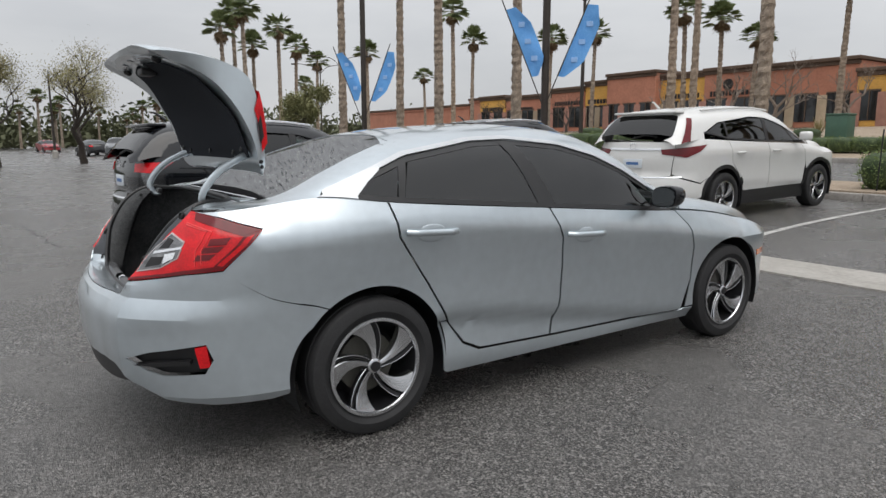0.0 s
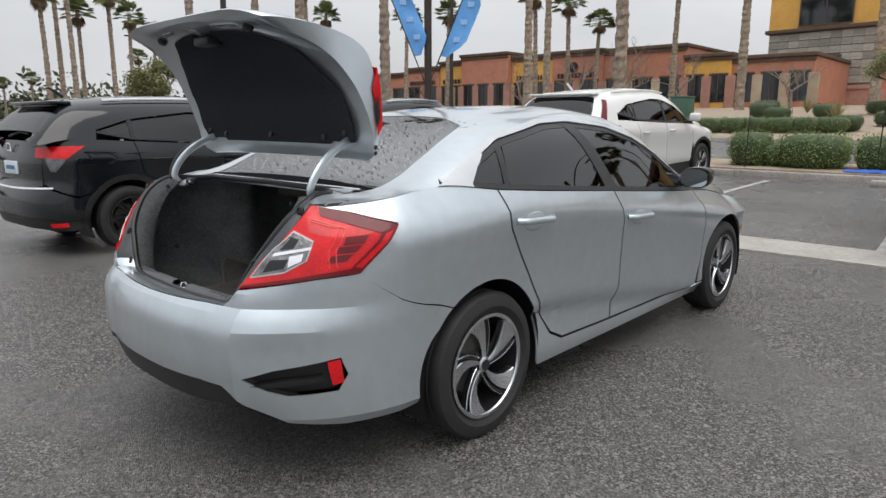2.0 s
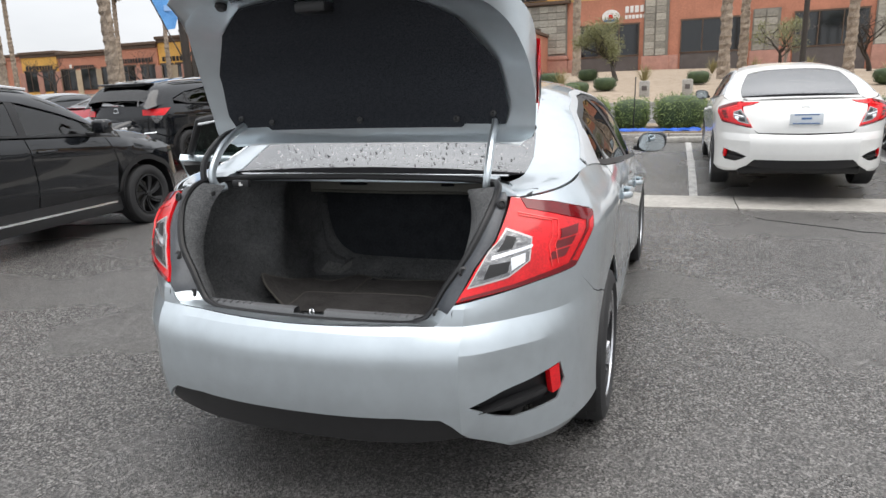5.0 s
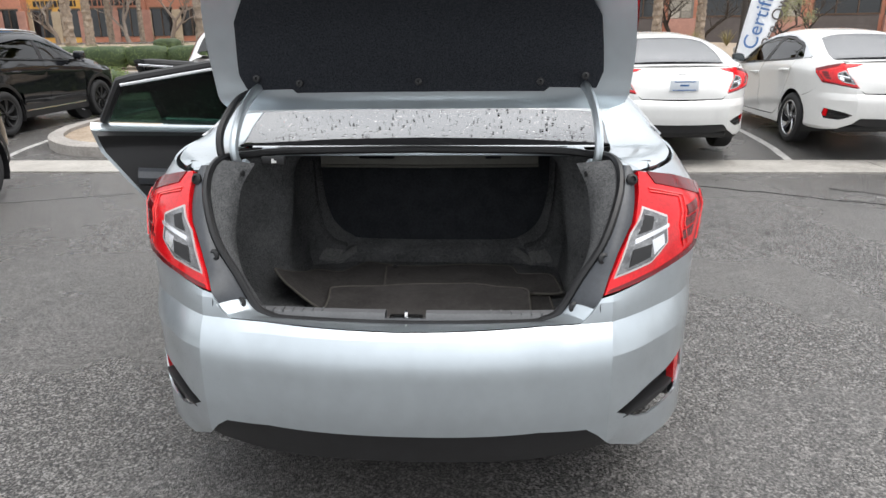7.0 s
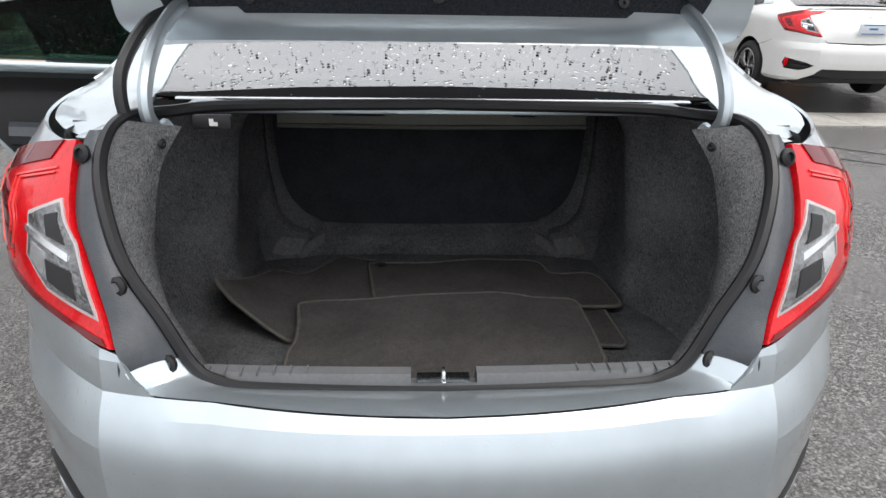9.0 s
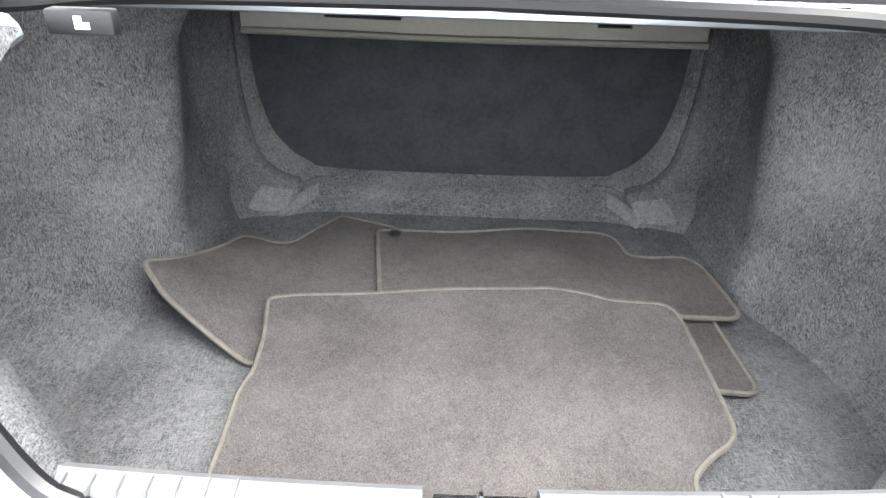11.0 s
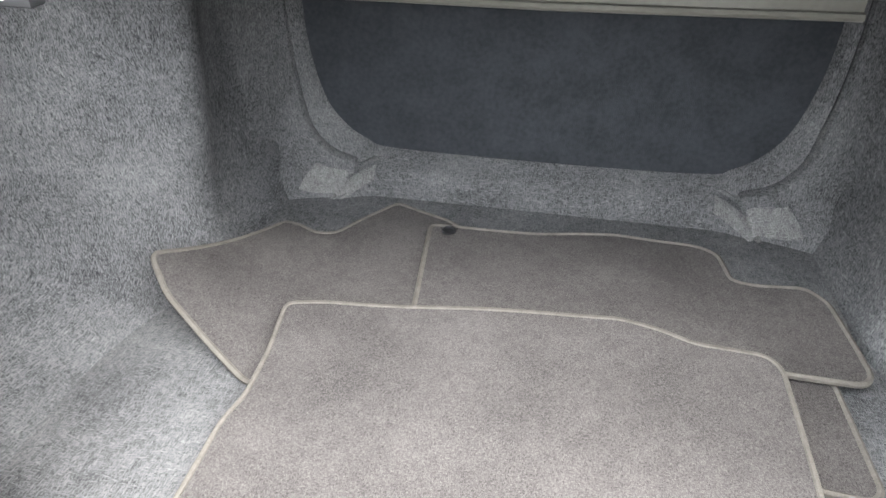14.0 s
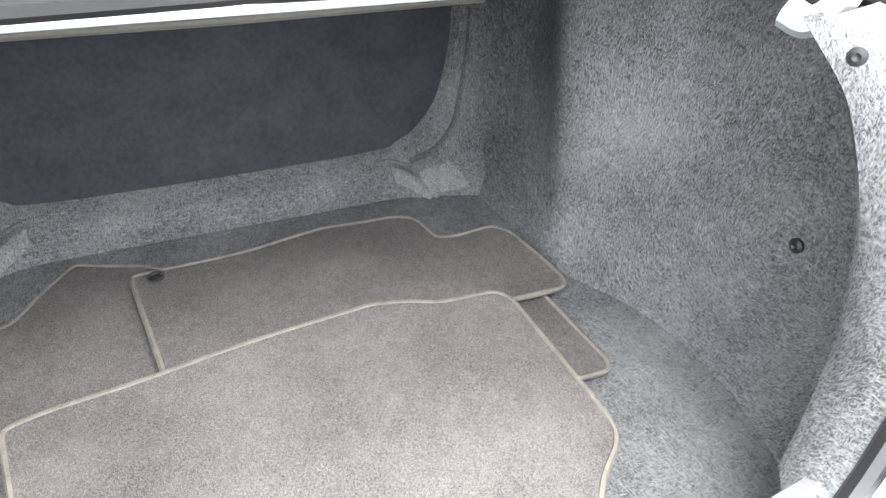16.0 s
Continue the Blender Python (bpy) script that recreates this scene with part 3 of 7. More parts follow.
def civic_panels(car, paint, two_door=False, open_lid=True, open_left=False):
    S = CIVIC
    z0 = lambda y: S.zb(y)
    back = lambda y0, y1, n=14: [(y, z0(y) if y >= -.3 else z0(S.y_of(y))) for y in np.linspace(y0, y1, n)]
    tail_cut = [(-.30, .615), (-.45, .70), (-.66, .815)]
    lamp_low = [(-.66, .815), (-.85, .80), (-1.115, .762)]
    lamp_in = [(-1.115, .762), (-1.075, .86), (-1.02, .95), (-.955, 1.045)]
    lamp_top = [(-.955, 1.045), (-.74, 1.02), (-.535, .975), (-.66, .815)]
    a_r = lambda a0, a1: arc(0, HUB_Z, ARCH, a0, a1)
    a_f = lambda a0, a1: arc(2.70, HUB_Z, ARCH, a0, a1)
    quarter = back(-.87, .085, 24) + [(.112, .90), (.272, .67), (.352, .535), (.392, .470), (.351, .466)] + a_r(24, 126) + [(-.45, .70), (-.66, .815), (-.50, .980), (-.74, 1.022), (-.94, 1.043)]
    rear_door = back(.097, 1.045) + [(1.125, .82), (1.138, .66), (1.128, .48), (1.075, .285), (.60, .30), (.50, .345), (.41, .46), (.284, .67), (.124, .90)]
    front_door = back(1.057, 2.14) + [(2.235, .80), (2.29, .66), (2.29, .45), (2.20, .262), (1.09, .285), (1.14, .48), (1.150, .66), (1.137, .82)]
    fender = back(2.15, 3.52, 24) + [(4.1, .57), (4.1, .24), (3.5, .21), (3.09, .23)] + a_f(-10, 186) + [(2.25, .275), (2.301, .45), (2.302, .66), (2.247, .80)]
    sill = [(.345, .46), (.40, .46), (.49, .335), (.59, .288), (1.08, .273), (2.195, .25), (2.24, .262), (2.325, .262)] + [(2.33, .19), (1.2, .205), (.40, .205), (.375, .22)] + a_r(-4, 22)
    for mir, side in ((False, "right"), (True, "left")):
        part("rear_quarter", S.panel([quarter], "low", mir), paint, car)
        part("front_wing", S.panel([fender], "low", mir), paint, car)
        part("side_sill", S.panel([sill], "low", mir), paint, car)
        doors = []
        for nm, poly in (("rear_door", rear_door), ("front_door", front_door)):
            opened = mir and open_left
            d = part(nm, S.panel([poly], "low", mir, t=.05 if opened else .012), paint, car)
            doors.append((d, nm, poly))
            y0, y1, zz = (.15, .43, .918) if nm == "rear_door" else (1.16, 1.44, .83)
            sx = -1 if mir else 1
            pts = [(sx * (S.side(y, zz) + (.004 if k in (0, 6) else .034)), y, zz - .012 * k / 6) for k, y in enumerate(np.linspace(y0, y1, 7))]
            part("door_handle", tube(spline(pts, 4), .0145, 10, flat=.75), paint, d)
            cup = bmesh.new()
            bmesh.ops.create_uvsphere(cup, u_segments=20, v_segments=10, radius=1)
            for v in cup.verts:
                v.co = Vector((sx * (S.side(.3 if nm == "rear_door" else 1.3, zz) - .002) + v.co.x * .006, (y0 + y1) / 2 + v.co.y * .085, zz - .012 + v.co.z * .042))
            part("handle_cup", cup, paint, d)
        if mir and open_left:
            for (d, nm, poly), hy, ang in zip(doors, (1.07, 2.25), (-63, -60)):
                door_inside(S, d, nm, poly)
                d.matrix_local = Matrix.Translation((-.87, hy, 0)) @ pose(0, 0, 0, 0, 0, ang) @ Matrix.Translation((.87, -hy, 0))
    # bumper: upper and lower half meet round the lamp recess in each corner
    fog_top = [(-1.09, .458), (-.97, .490), (-.70, .525), (-.672, .46)]
    fog_low = [(-1.09, .458), (-1.0, .412), (-.93, .392), (-.72, .402), (-.672, .46)]
    upper = [(-1.6, .432)] + fog_top + [(-.44, .46)] + a_r(157, 127) + [(-.45, .697), (-.66, .816), (-.85, .801), (-1.158, .760), (-1.19, .722), (-1.22, .700), (-1.6, .690)]
    lower = [(-1.6, .432)] + fog_low + [(-.44, .46)] + a_r(157, 186) + [(-.44, .262), (-.7, .262), (-.95, .285), (-1.10, .352), (-1.15, .40), (-1.19, .424), (-1.6, .420)]
    part("rear_bumper", S.panel([upper, lower], "low", both=True, du=.04, dv=.025), paint, car, sharp=11)
    strip = [(-1.6, .418), (-1.19, .420), (-1.145, .392), (-1.09, .345), (-1.3, .325), (-1.6, .325)]
    part("bumper_strip", S.panel([strip], "low", both=True, lift=-.012), PLASTIC, car, "black plastic lower bumper strip")
    for mir in (False, True):
        sx = -1 if mir else 1
        pocket = part("bumper_vent", S.panel([fog_top + fog_low[::-1][1:]], "low", mir, lift=-.035, dv=.02), PLASTIC, car, "black vent in the bumper corner")
        fin = [(-1.06, .432), (-.95, .448), (-.78, .458), (-.78, .445), (-.95, .428)]
        part("vent_fin", S.panel([fin], "low", mir, t=.03, lift=.002), PLASTIC, pocket)
        part("reflector", S.panel([[(-.755, .51), (-.70, .518), (-.69, .43), (-.74, .425)]], "low", mir, lift=-.004, t=.02, dv=.02), RED, pocket, "red reflector")
    # lamps
    for mir in (False, True):
        lamp = part("tail_lamp", S.panel([[(-.66, .822), (-.85, .806), (-1.152, .766), (-1.10, .86), (-1.03, .95), (-.945, 1.04), (-.74, 1.015), (-.505, .972)]], "low", mir, lift=.008, t=.03, dv=.03, du=.03), RED, car, "red tail lamp with clear inner lens")
        part("clear_lens", S.panel([[(-1.118, .807), (-.985, .828), (-.91, .865), (-.915, .925), (-1.005, .952), (-1.065, .90)]], "low", mir, lift=.012, t=.008, dv=.03, du=.03), CLEAR, lamp, "clear faceted reversing lens")
        lens = lambda nm, poly, m, lift=.0105, t=.006, lab="": part(nm, S.panel([poly], "low", mir, lift=lift, t=t, dv=.025, du=.025), m, lamp, lab)
        lens("dark_lens", [(-.905, 1.036), (-.74, 1.014), (-.508, .971), (-.60, .950), (-.76, .982), (-.895, 1.006)], DARKRED, lab="smoked red upper lens")
        lens("dark_lens", [(-.512, .968), (-.662, .824), (-.715, .830), (-.595, .951)], DARKRED, lab="smoked red outer lens")
        lens("outer_lens", [(-.540, .955), (-.662, .838), (-.690, .843), (-.580, .946)], RED, .0135, .004)
        lens("dark_edge", [(-.665, .824), (-.85, .808), (-1.145, .769), (-1.135, .777), (-.86, .820), (-.70, .838)], DARKRED, .0115)
        for k in range(3):
            z0 = .862 + .030 * k
            lens("lens_cell", [(-.735 + .028 * k, z0), (-.815 + .02 * k, z0 - .006), (-.808 + .02 * k, z0 + .018), (-.715 + .028 * k, z0 + .024)], DARKRED, .0108, .003)
        for k in range(2):
            lens("light_guide", [(-.80 + .03 * k, .838 + .006 * k), (-.83 + .03 * k, .90), (-.80 + .03 * k, .965), (-.94, .988 + .007 * k), (-.94, .991 + .007 * k), (-.797 + .03 * k, .968), (-.826 + .03 * k, .90), (-.796 + .03 * k, .838 + .006 * k)], PINKGUIDE, .0112, .003)
        rim_line = [(-1.118, .807), (-.985, .828), (-.91, .865), (-.915, .925), (-1.005, .952), (-1.065, .90)]
        mid = (-1.0, .88)
        grown = [(mid[0] + (u - mid[0]) * 1.07, mid[1] + (v - mid[1]) * 1.09) for u, v in rim_line]
        lens("lens_rim", grown, PALERIM, .0112, .004)
        for cell in ([(-1.075, .822), (-.99, .838), (-.985, .868), (-1.06, .862)], [(-1.04, .895), (-.985, .902), (-.975, .93), (-1.01, .938)]):
            lens("dark_cell", cell, PLASTIC, .0135, .003)
        lens("inner_bar", [(-1.055, .873), (-.905, .900), (-.905, .910), (-1.055, .884)], CHROME, .015)
        lens("reflector_bowl", [(-.975, .842), (-.925, .862), (-.93, .886), (-.985, .876)], CHROME, .0138, .003)
    AMBER = mat("amber_lens", (.7, .16, .02), .1, var=.1, coat=1.0)
    for mir in (False, True):
        part("side_marker", S.panel([[(3.02, .57), (3.16, .575), (3.16, .535), (3.03, .53)]], "low", mir, lift=.004), AMBER, car, "amber side marker")
    # greenhouse
    cz = lambda y, off=0: S.qz(y, line_at(CHROME_LINE, y) + off)
    edge = [(y, cz(y, .008)) for y in np.linspace(-.20, 2.13, 44)]
    wind = [(2.2, S.qx(2.2, .74)), (1.95, S.qx(1.95, .66)), (1.62, S.qx(1.62, .55)), (1.53, S.qx(1.53, .30)), (1.50, 1)]
    rear_win = [(.34, 1), (.32, S.qx(.32, .30)), (.24, S.qx(.24, .50)), (0, S.qx(0, .56)), (-.25, S.qx(-.25, .605)), (-.40, S.qx(-.40, .60))]
    shell = [(-.655, 0)] + [(y, 0) for y in np.linspace(-.6, -.22, 7)] + edge + [(2.2, 0.02)] + wind + rear_win + [(-.52, S.qx(-.52, .575)), (-.655, S.qx(-.655, .575))]
    part("roof", S.panel([shell], "up", both=True, t=.01), paint, car)
    part("rear_window", S.panel([rear_win + [(-.45, S.qx(-.45, .30)), (-.455, 1)]], "up", both=True, lift=-.003, t=.004), REARGLASS, car, "rear window beaded with rain")
    # matte black band across the foot of the rear window, deepest at the centre
    part("window_border", S.panel([[(-.385, S.qx(-.385, .60)), (-.40, S.qx(-.40, .60)), (-.45, S.qx(-.45, .3)), (-.455, 1), (-.335, 1), (-.345, S.qx(-.345, .3))]], "up", both=True, lift=.0015, t=.002), BANDBLACK, car)
    part("windscreen", S.panel([wind + [(2.30, 1), (2.27, S.qx(2.27, .5))]], "up", both=True, lift=-.003, t=.004), FRONTGLASS, car)
    part("bonnet", S.panel([[(2.22, .03)] + [(y, .03) for y in np.linspace(2.3, 3.58, 12)] + [(3.58, 1), (2.32, 1), (2.28, S.qx(2.28, .5))]], "up", both=True), paint, car)
    bz = lambda y, off=0: S.qz(y, line_at(BELT_LINE, y) + off)
    seg = lambda y0, y1, n=10: np.linspace(y0, y1, n)
    q_glass = [(-.06, bz(-.06, .01)), (.145, bz(.145, .01))] + [(.205, cz(.205, -.035)), (.02, cz(.02, -.034))]
    r_glass = [(y, bz(y, .012)) for y in seg(.185, .985)] + [(.87, cz(.87, -.03))] + [(y, cz(y, -.03)) for y in seg(.80, .27)]
    f_glass = [(y, bz(y, .012)) for y in seg(1.11, 1.93)] + [(y, cz(y, -.03)) for y in seg(1.80, .96)]
    for mir in (False, True):
        sx = -1 if mir else 1
        for pil in ([(.150, bz(.15)), (.182, bz(.182)), (.262, cz(.262, -.02)), (.212, cz(.212, -.02))], [(.985, bz(.985)), (1.108, bz(1.108)), (.958, cz(.958, -.02)), (.872, cz(.872, -.02))]):
            part("pillar_trim", S.panel([pil], "up", mir, lift=-.001), PLASTIC, car)
        part("window_frame", S.panel([band(S, [(y, z - .022) for y, z in CHROME_LINE[1:-1]], .011)], "up", mir, lift=-.002), PLASTIC, car)
        part("chrome_strip", S.panel([band(S, CHROME_LINE[:-1], .009)], "up", mir, lift=.006), SATIN, car, "bright chrome window strip")
        part("chrome_corner", S.panel([[(-.232, 0), (-.15, 0), (-.05, 0), (-.05, bz(-.05, .006)), (.02, cz(.02, -.038)), (.10, cz(.10, -.014)), (.10, cz(.10, .003)), (0, cz(0, .004)), (-.1, cz(-.1, .004))]], "up", mir, lift=.007), SATIN, car)
        part("belt_strip", S.panel([[(y, bz(y, -.008)) for y in seg(-.05, 2.1, 24)] + [(y, bz(y, .013)) for y in seg(2.1, -.05, 24)]], "up", mir, lift=.004), PLASTIC, car)
        part("quarter_window", S.panel([q_glass], "up", mir, lift=-.004, t=.003), GLASS, car)
        if not (mir and open_left):
            part("rear_door_window", S.panel([r_glass], "up", mir, lift=-.004, t=.003), GLASS, car)
            part("front_door_window", S.panel([f_glass], "up", mir, lift=-.004, t=.003), FRONTGLASS, car)
        # door mirror
        m = bmesh.new()
        bmesh.ops.create_uvsphere(m, u_segments=24, v_segments=14, radius=1)
        for v in m.verts:
            c = v.co
            c.y = max(c.y, -.35)
            v.co = Vector((sx * (.955 + math.copysign(abs(c.x)**.7, c.x) * .092 + .015 * c.z), 1.90 + c.y * .10, 1.0 + math.copysign(abs(c.z)**.75, c.z) * .066))
        mm = part("door_mirror", m, BLACK, car)
        g = bmesh.new()
        bmesh.ops.create_circle(g, cap_ends=True, segments=24, radius=1)
        for v in g.verts:
            c = v.co
            v.co = Vector((sx * (.955 + math.copysign(abs(c.x)**.7, c.x) * .080), 1.858, 1.0 + math.copysign(abs(c.y)**.75, c.y) * .054))
        part("mirror_glass", g, mat("mirror_glass", (.55, .6, .62), .02, 1.0), mm)
        part("mirror_stalk", box(*sorted((sx * .84, sx * .92)), 1.88, 1.94, .945, .98, .012), PLASTIC, mm)
    for sx in (-1, 1):
        for k, hy in enumerate(HUB_Y):
            wheel(car, sx * .775, hy, HUB_Z - .0, r=HUB_Z + .004, out=sx)
            well = loft([[Vector((sx * xx, hy + (ARCH + .012) * math.cos(a), HUB_Z + (ARCH + .012) * math.sin(a))) for a in np.linspace(-.35, math.pi + .35, 24)] for xx in (.86, .52)])
            part("wheel_well", well, PLASTIC, car)
    if not open_lid:
        boot_lid = part("boot_lid", S.panel([[(-1.6, .705), (-1.22, .712), (-1.13, .770), (-1.09, .86), (-1.035, .95), (-.97, 1.045), (-1.2, 1.05), (-1.6, 1.05)]], "low", both=True), paint, car)
        part("lid_top", S.panel([[(-.46, 1), (-.46, S.qx(-.46, .57)), (-.60, S.qx(-.60, .57)), (-.70, S.qx(-.70, .50)), (-.73, 1)]], "up", both=True), paint, car)
        part("lid_lip", tube(spline([(-.56, -.70, 1.05), (-.3, -.75, 1.066), (0, -.765, 1.07), (.3, -.75, 1.066), (.56, -.70, 1.05)], 5), .014, 8), paint, car)
        for mir in (False, True):
            part("lid_lamp", S.panel([[(-.955, 1.03), (-1.0, .985), (-1.14, 1.01), (-1.2, 1.035)]], "low", mir, lift=.006, t=.01), RED, boot_lid)
        part("number_plate", box(-.16, .16, -1.018, -1.003, .80, .92, .004), PLATE, car, "white paper dealer plate")
        part("plate_bars", join(box(-.12, .12, -1.0205, -1.0185, .90, .91), box(-.05, .05, -1.0205, -1.0185, .855, .875), box(-.13, .13, -1.0205, -1.0185, .808, .818)), BLUEINK, car)
        part("lid_badge", tube([(-.04, -.90, .945), (-.035, -.885, .99), (.035, -.885, .99), (.04, -.90, .945)], .006, 6, closed=True), CHROME, car)
    part("underbody", box(-.62, .62, -.72, 3.3, .22, .32, .03), PLASTIC, car)
    part("underbody_skirt", box(-.77, .77, .42, 2.28, .21, .42, .02), PLASTIC, car)


def seats(car):
    for x in (-.37, .37):
        s = part("front_seat", join(box(x - .25, x + .25, 1.15, 1.7, .45, .60, .05), box(x - .24, x + .24, 1.02, 1.16, .55, 1.10, .05), box(x - .13, x + .13, 1.02, 1.12, 1.10, 1.27, .04)), CLOTH, car)
    part("rear_seat", join(box(-.66, .66, .35, .75, .42, .58, .05), box(-.64, .64, .12, .30, .55, 1.0, .06), box(-.45, -.2, .12, .22, 1.0, 1.13, .03), box(.2, .45, .12, .22, 1.0, 1.13, .03)), CLOTH, car)
    part("dashboard", box(-.70, .70, 1.95, 2.35, .62, .95, .08), CLOTH, car)
    part("steering_wheel", tube([(-.37 + .18 * math.cos(a), 1.80, .88 + .17 * math.sin(a)) for a in np.linspace(0, 2 * math.pi, 24, endpoint=False)], .015, 8, closed=True), PLASTIC, car)


PLATE = mat("white_paper_plate", (.62, .66, .70), .5, var=.05, scale=6)
BLUEINK = mat("blue_print", (.06, .15, .35), .5, var=.1)
hero = thing("silver_car", "silver-blue metallic four-door saloon, wet with rain, boot lid raised", "car")
civic_panels(hero, SILVER, open_left=True)
seats(hero)


def rain_beads(car):
    """Separate drops standing on the rear window and the wet tail."""
    rng = random.Random(11)
    vs, fs = [], []
    for _ in range(900):
        y = rng.uniform(-.40, .30)
        x = rng.uniform(-.54, .54)
        p = CIVIC.up(y, CIVIC.qx(y, abs(x)))
        p.x = math.copysign(p.x, x)
        u = (CIVIC.up(y + .01, CIVIC.qx(y + .01, abs(x))) - CIVIC.up(y - .01, CIVIC.qx(y - .01, abs(x)))).normalized()
        n = Vector((1, 0, 0)).cross(u).normalized()
        r = .0013 + .0030 * rng.random()**2.5
        i = len(vs)
        for h, k in ((0, 1.0), (.55, .8)):
            vs += [tuple(p + (Vector((1, 0, 0)) * math.cos(a) + u * math.sin(a)) * r * k + n * r * h) for a in (2 * math.pi * j / 7 for j in range(7))]
        vs.append(tuple(p + n * r * .8))
        fs += [(i + j, i + (j + 1) % 7, i + 7 + (j + 1) % 7, i + 7 + j) for j in range(7)] + [(i + 7 + j, i + 7 + (j + 1) % 7, i + 14) for j in range(7)]
    me = bpy.data.meshes.new("rain_beads")
    me.from_pydata(vs, [], fs)
    me.materials.append(BEAD)
    ob = new("rain_beads", me)
    ob.parent = car
    tagged(ob, "scattered rain beads on the rear window", kind="stuff")


BEAD = mat("rain_bead", (.03, .032, .034), .04, spec=.6)
rain_beads(hero)


def boot_outline():
    half = [(0, -.905, .668), (.30, -.902, .672), (.375, -.898, .685), (.415, -.89, .712), (.46, -.875, .79), (.52, -.845, .88), (.565, -.775, .985), (.578, -.70, 1.045), (.565, -.63, 1.070), (.52, -.54, 1.066), (.40, -.49, 1.070), (0, -.470, 1.072)]
    pts = spline(half, 5)
    return pts


def boot(car):
    """Opening, seal, lamp-side panel, felt lining, sill, parcel-shelf beam, seat back and raised lid."""
    S = CIVIC
    rim = boot_outline()
    ring = rim + [Vector((-p.x, p.y, p.z)) for p in rim[-2:0:-1]]
    part("boot_seal", tube(ring, .012, 8, closed=True), SEAL, car, "black rubber seal round the boot opening")
    # panel between lamps and seal, darker than the body colour
    side = [p for p in rim if .72 < p.z < 1.06 and p.y < -.66]
    for sx in (1, -1):
        rows = []
        for p in side:
            s_in = float(np.interp(p.z, [.755, .86, .95, 1.045], [-1.160, -1.107, -1.037, -.955]))
            o = S.low(s_in, p.z)
            rows.append([Vector((sx * (p.x + (o.x - p.x) * f), p.y + (o.y - p.y) * f - .010 * math.sin(math.pi * f), p.z)) for f in (0, .12, .35, .6, .85, 1)])
        part("lamp_trim", loft(rows), CHARCOAL, car, "charcoal panel beside the tail lamp")
        # painted sill below, inside the bumper edge
        low = [p for p in rim if p.z <= .735 and p.x >= 0 and p.y < -.8]
        rows = []
        for p in low:
            f0 = p.x / .415
            if p.z < .70:
                o = S.low(-1.6 + (.42) * f0, .692 + .012 * f0)
            else:
                o = S.low(float(np.interp(p.z, [.70, .735], [-1.20, -1.162])), .70 + (p.z - .70) * 1.4)
            rows.append([Vector((sx * (p.x + (o.x - p.x) * f), p.y + (o.y - p.y) * f, p.z + (o.z - p.z) * f + .006 * math.sin(math.pi * f))) for f in (0, .15, .4, .6, .8, 1)])
        part("boot_sill_paint", loft(rows), SILVER, car)
        # gutter at the top corner
        top = [p for p in rim if p.z >= 1.03 and p.y >= -.73 and p.x > .46]
        rows = []
        for p in top:
            o = Vector((p.x + .055, p.y + .02, S.zb(max(p.y, -.62)) + .004))
            rows.append([Vector((sx * (p.x + (o.x - p.x) * f), p.y + (o.y - p.y) * f, p.z + (o.z - p.z) * f + .004 * math.sin(math.pi * f))) for f in (0, .3, .6, 1)])
        part("boot_gutter", loft(rows), SILVER, car)
        for x, y, z in ((.444, -.905, .722), (.517, -.872, .845), (.603, -.735, 1.027)):
            part("trim_clip", lathe([(.016, 0), (.016, .006), (.009, .009), (.008, .004), (.001, .004)], 18, "z"), PLASTIC, car).matrix_local = Matrix.Translation((sx * x, y, z)) @ pose(0, 0, 0, 75, 0, 20 * sx)
    # felt lining: side walls that swell behind the opening and pinch over the wheels
    wall = pchip([(-.90, .46), (-.82, .57), (-.74, .645), (-.64, .695), (-.56, .70), (-.49, .685), (-.42, .645), (-.36, .580), (-.315, .532), (-.285, .512), (-.26, .509), (-.2, .520), (-.1, .526), (.06, .520)])

    def lining(y, z):
        h = (z - .535)
        w = wall(y) - (.02 + .62 * max(0, wall(y) - .51)) * max(0, 1 - h / .20)**2.2
        if y < -.7:
            w = min(w, wall(y))
        w -= .05 * max(0, (z - .98) / .1) * (1 if y > -.5 else 0)
        w -= .20 * max(0, z - .68) * max(.25, 1 - abs(y + .30) / .26)
        w += .006 * math.sin(9 * z + 7 * y)
        return w
    for sx in (1, -1):
        rows = []
        for y in np.linspace(-.84, .05, 46):
            top = 1.05 if y > -.66 else float(np.interp(y, [-.84, -.66], [.88, 1.05]))
            rows.append([Vector((sx * lining(y, z), y, z)) for z in np.concatenate([np.linspace(.535, .70, 10), np.linspace(.72, top, 14)])])
        part("boot_side_lining", loft(rows), FELT, car, "grey felt lining over the wheel housing")
        # felt-covered lip: from the seal inwards, then curled back over the recessed wall
        lip_x = pchip([(.66, .40), (.72, .44), (.78, .482), (.885, .50), (.985, .495), (1.06, .465)])
        lip_y = pchip([(.66, -.835), (.72, -.815), (.78, -.788), (.885, -.75), (.985, -.70), (1.06, -.64)])
        rows = []
        for p in [p for p in rim if .675 < p.z < 1.068 and p.y < -.60]:
            z = p.z - .012
            e = Vector((lip_x(z), lip_y(z), z))
            w = min(max(e.y + .06, -.83), 0)
            q = Vector((lining(w, z) + .01, w, z))
            row = [p + (e - p) * f + Vector((-.012, -.006, 0)) * math.sin(math.pi * f) for f in (0, .2, .4, .6, .8, 1)]
            row += [e + Vector((.010, .012, 0)), e + Vector((.035, .016, 0)), e + (q - e) * .6, q]
            rows.append([Vector((sx * v.x, v.y, v.z)) for v in row])
        part("boot_edge_lining", loft(rows), FELT, car, "grey felt edge behind the seal")
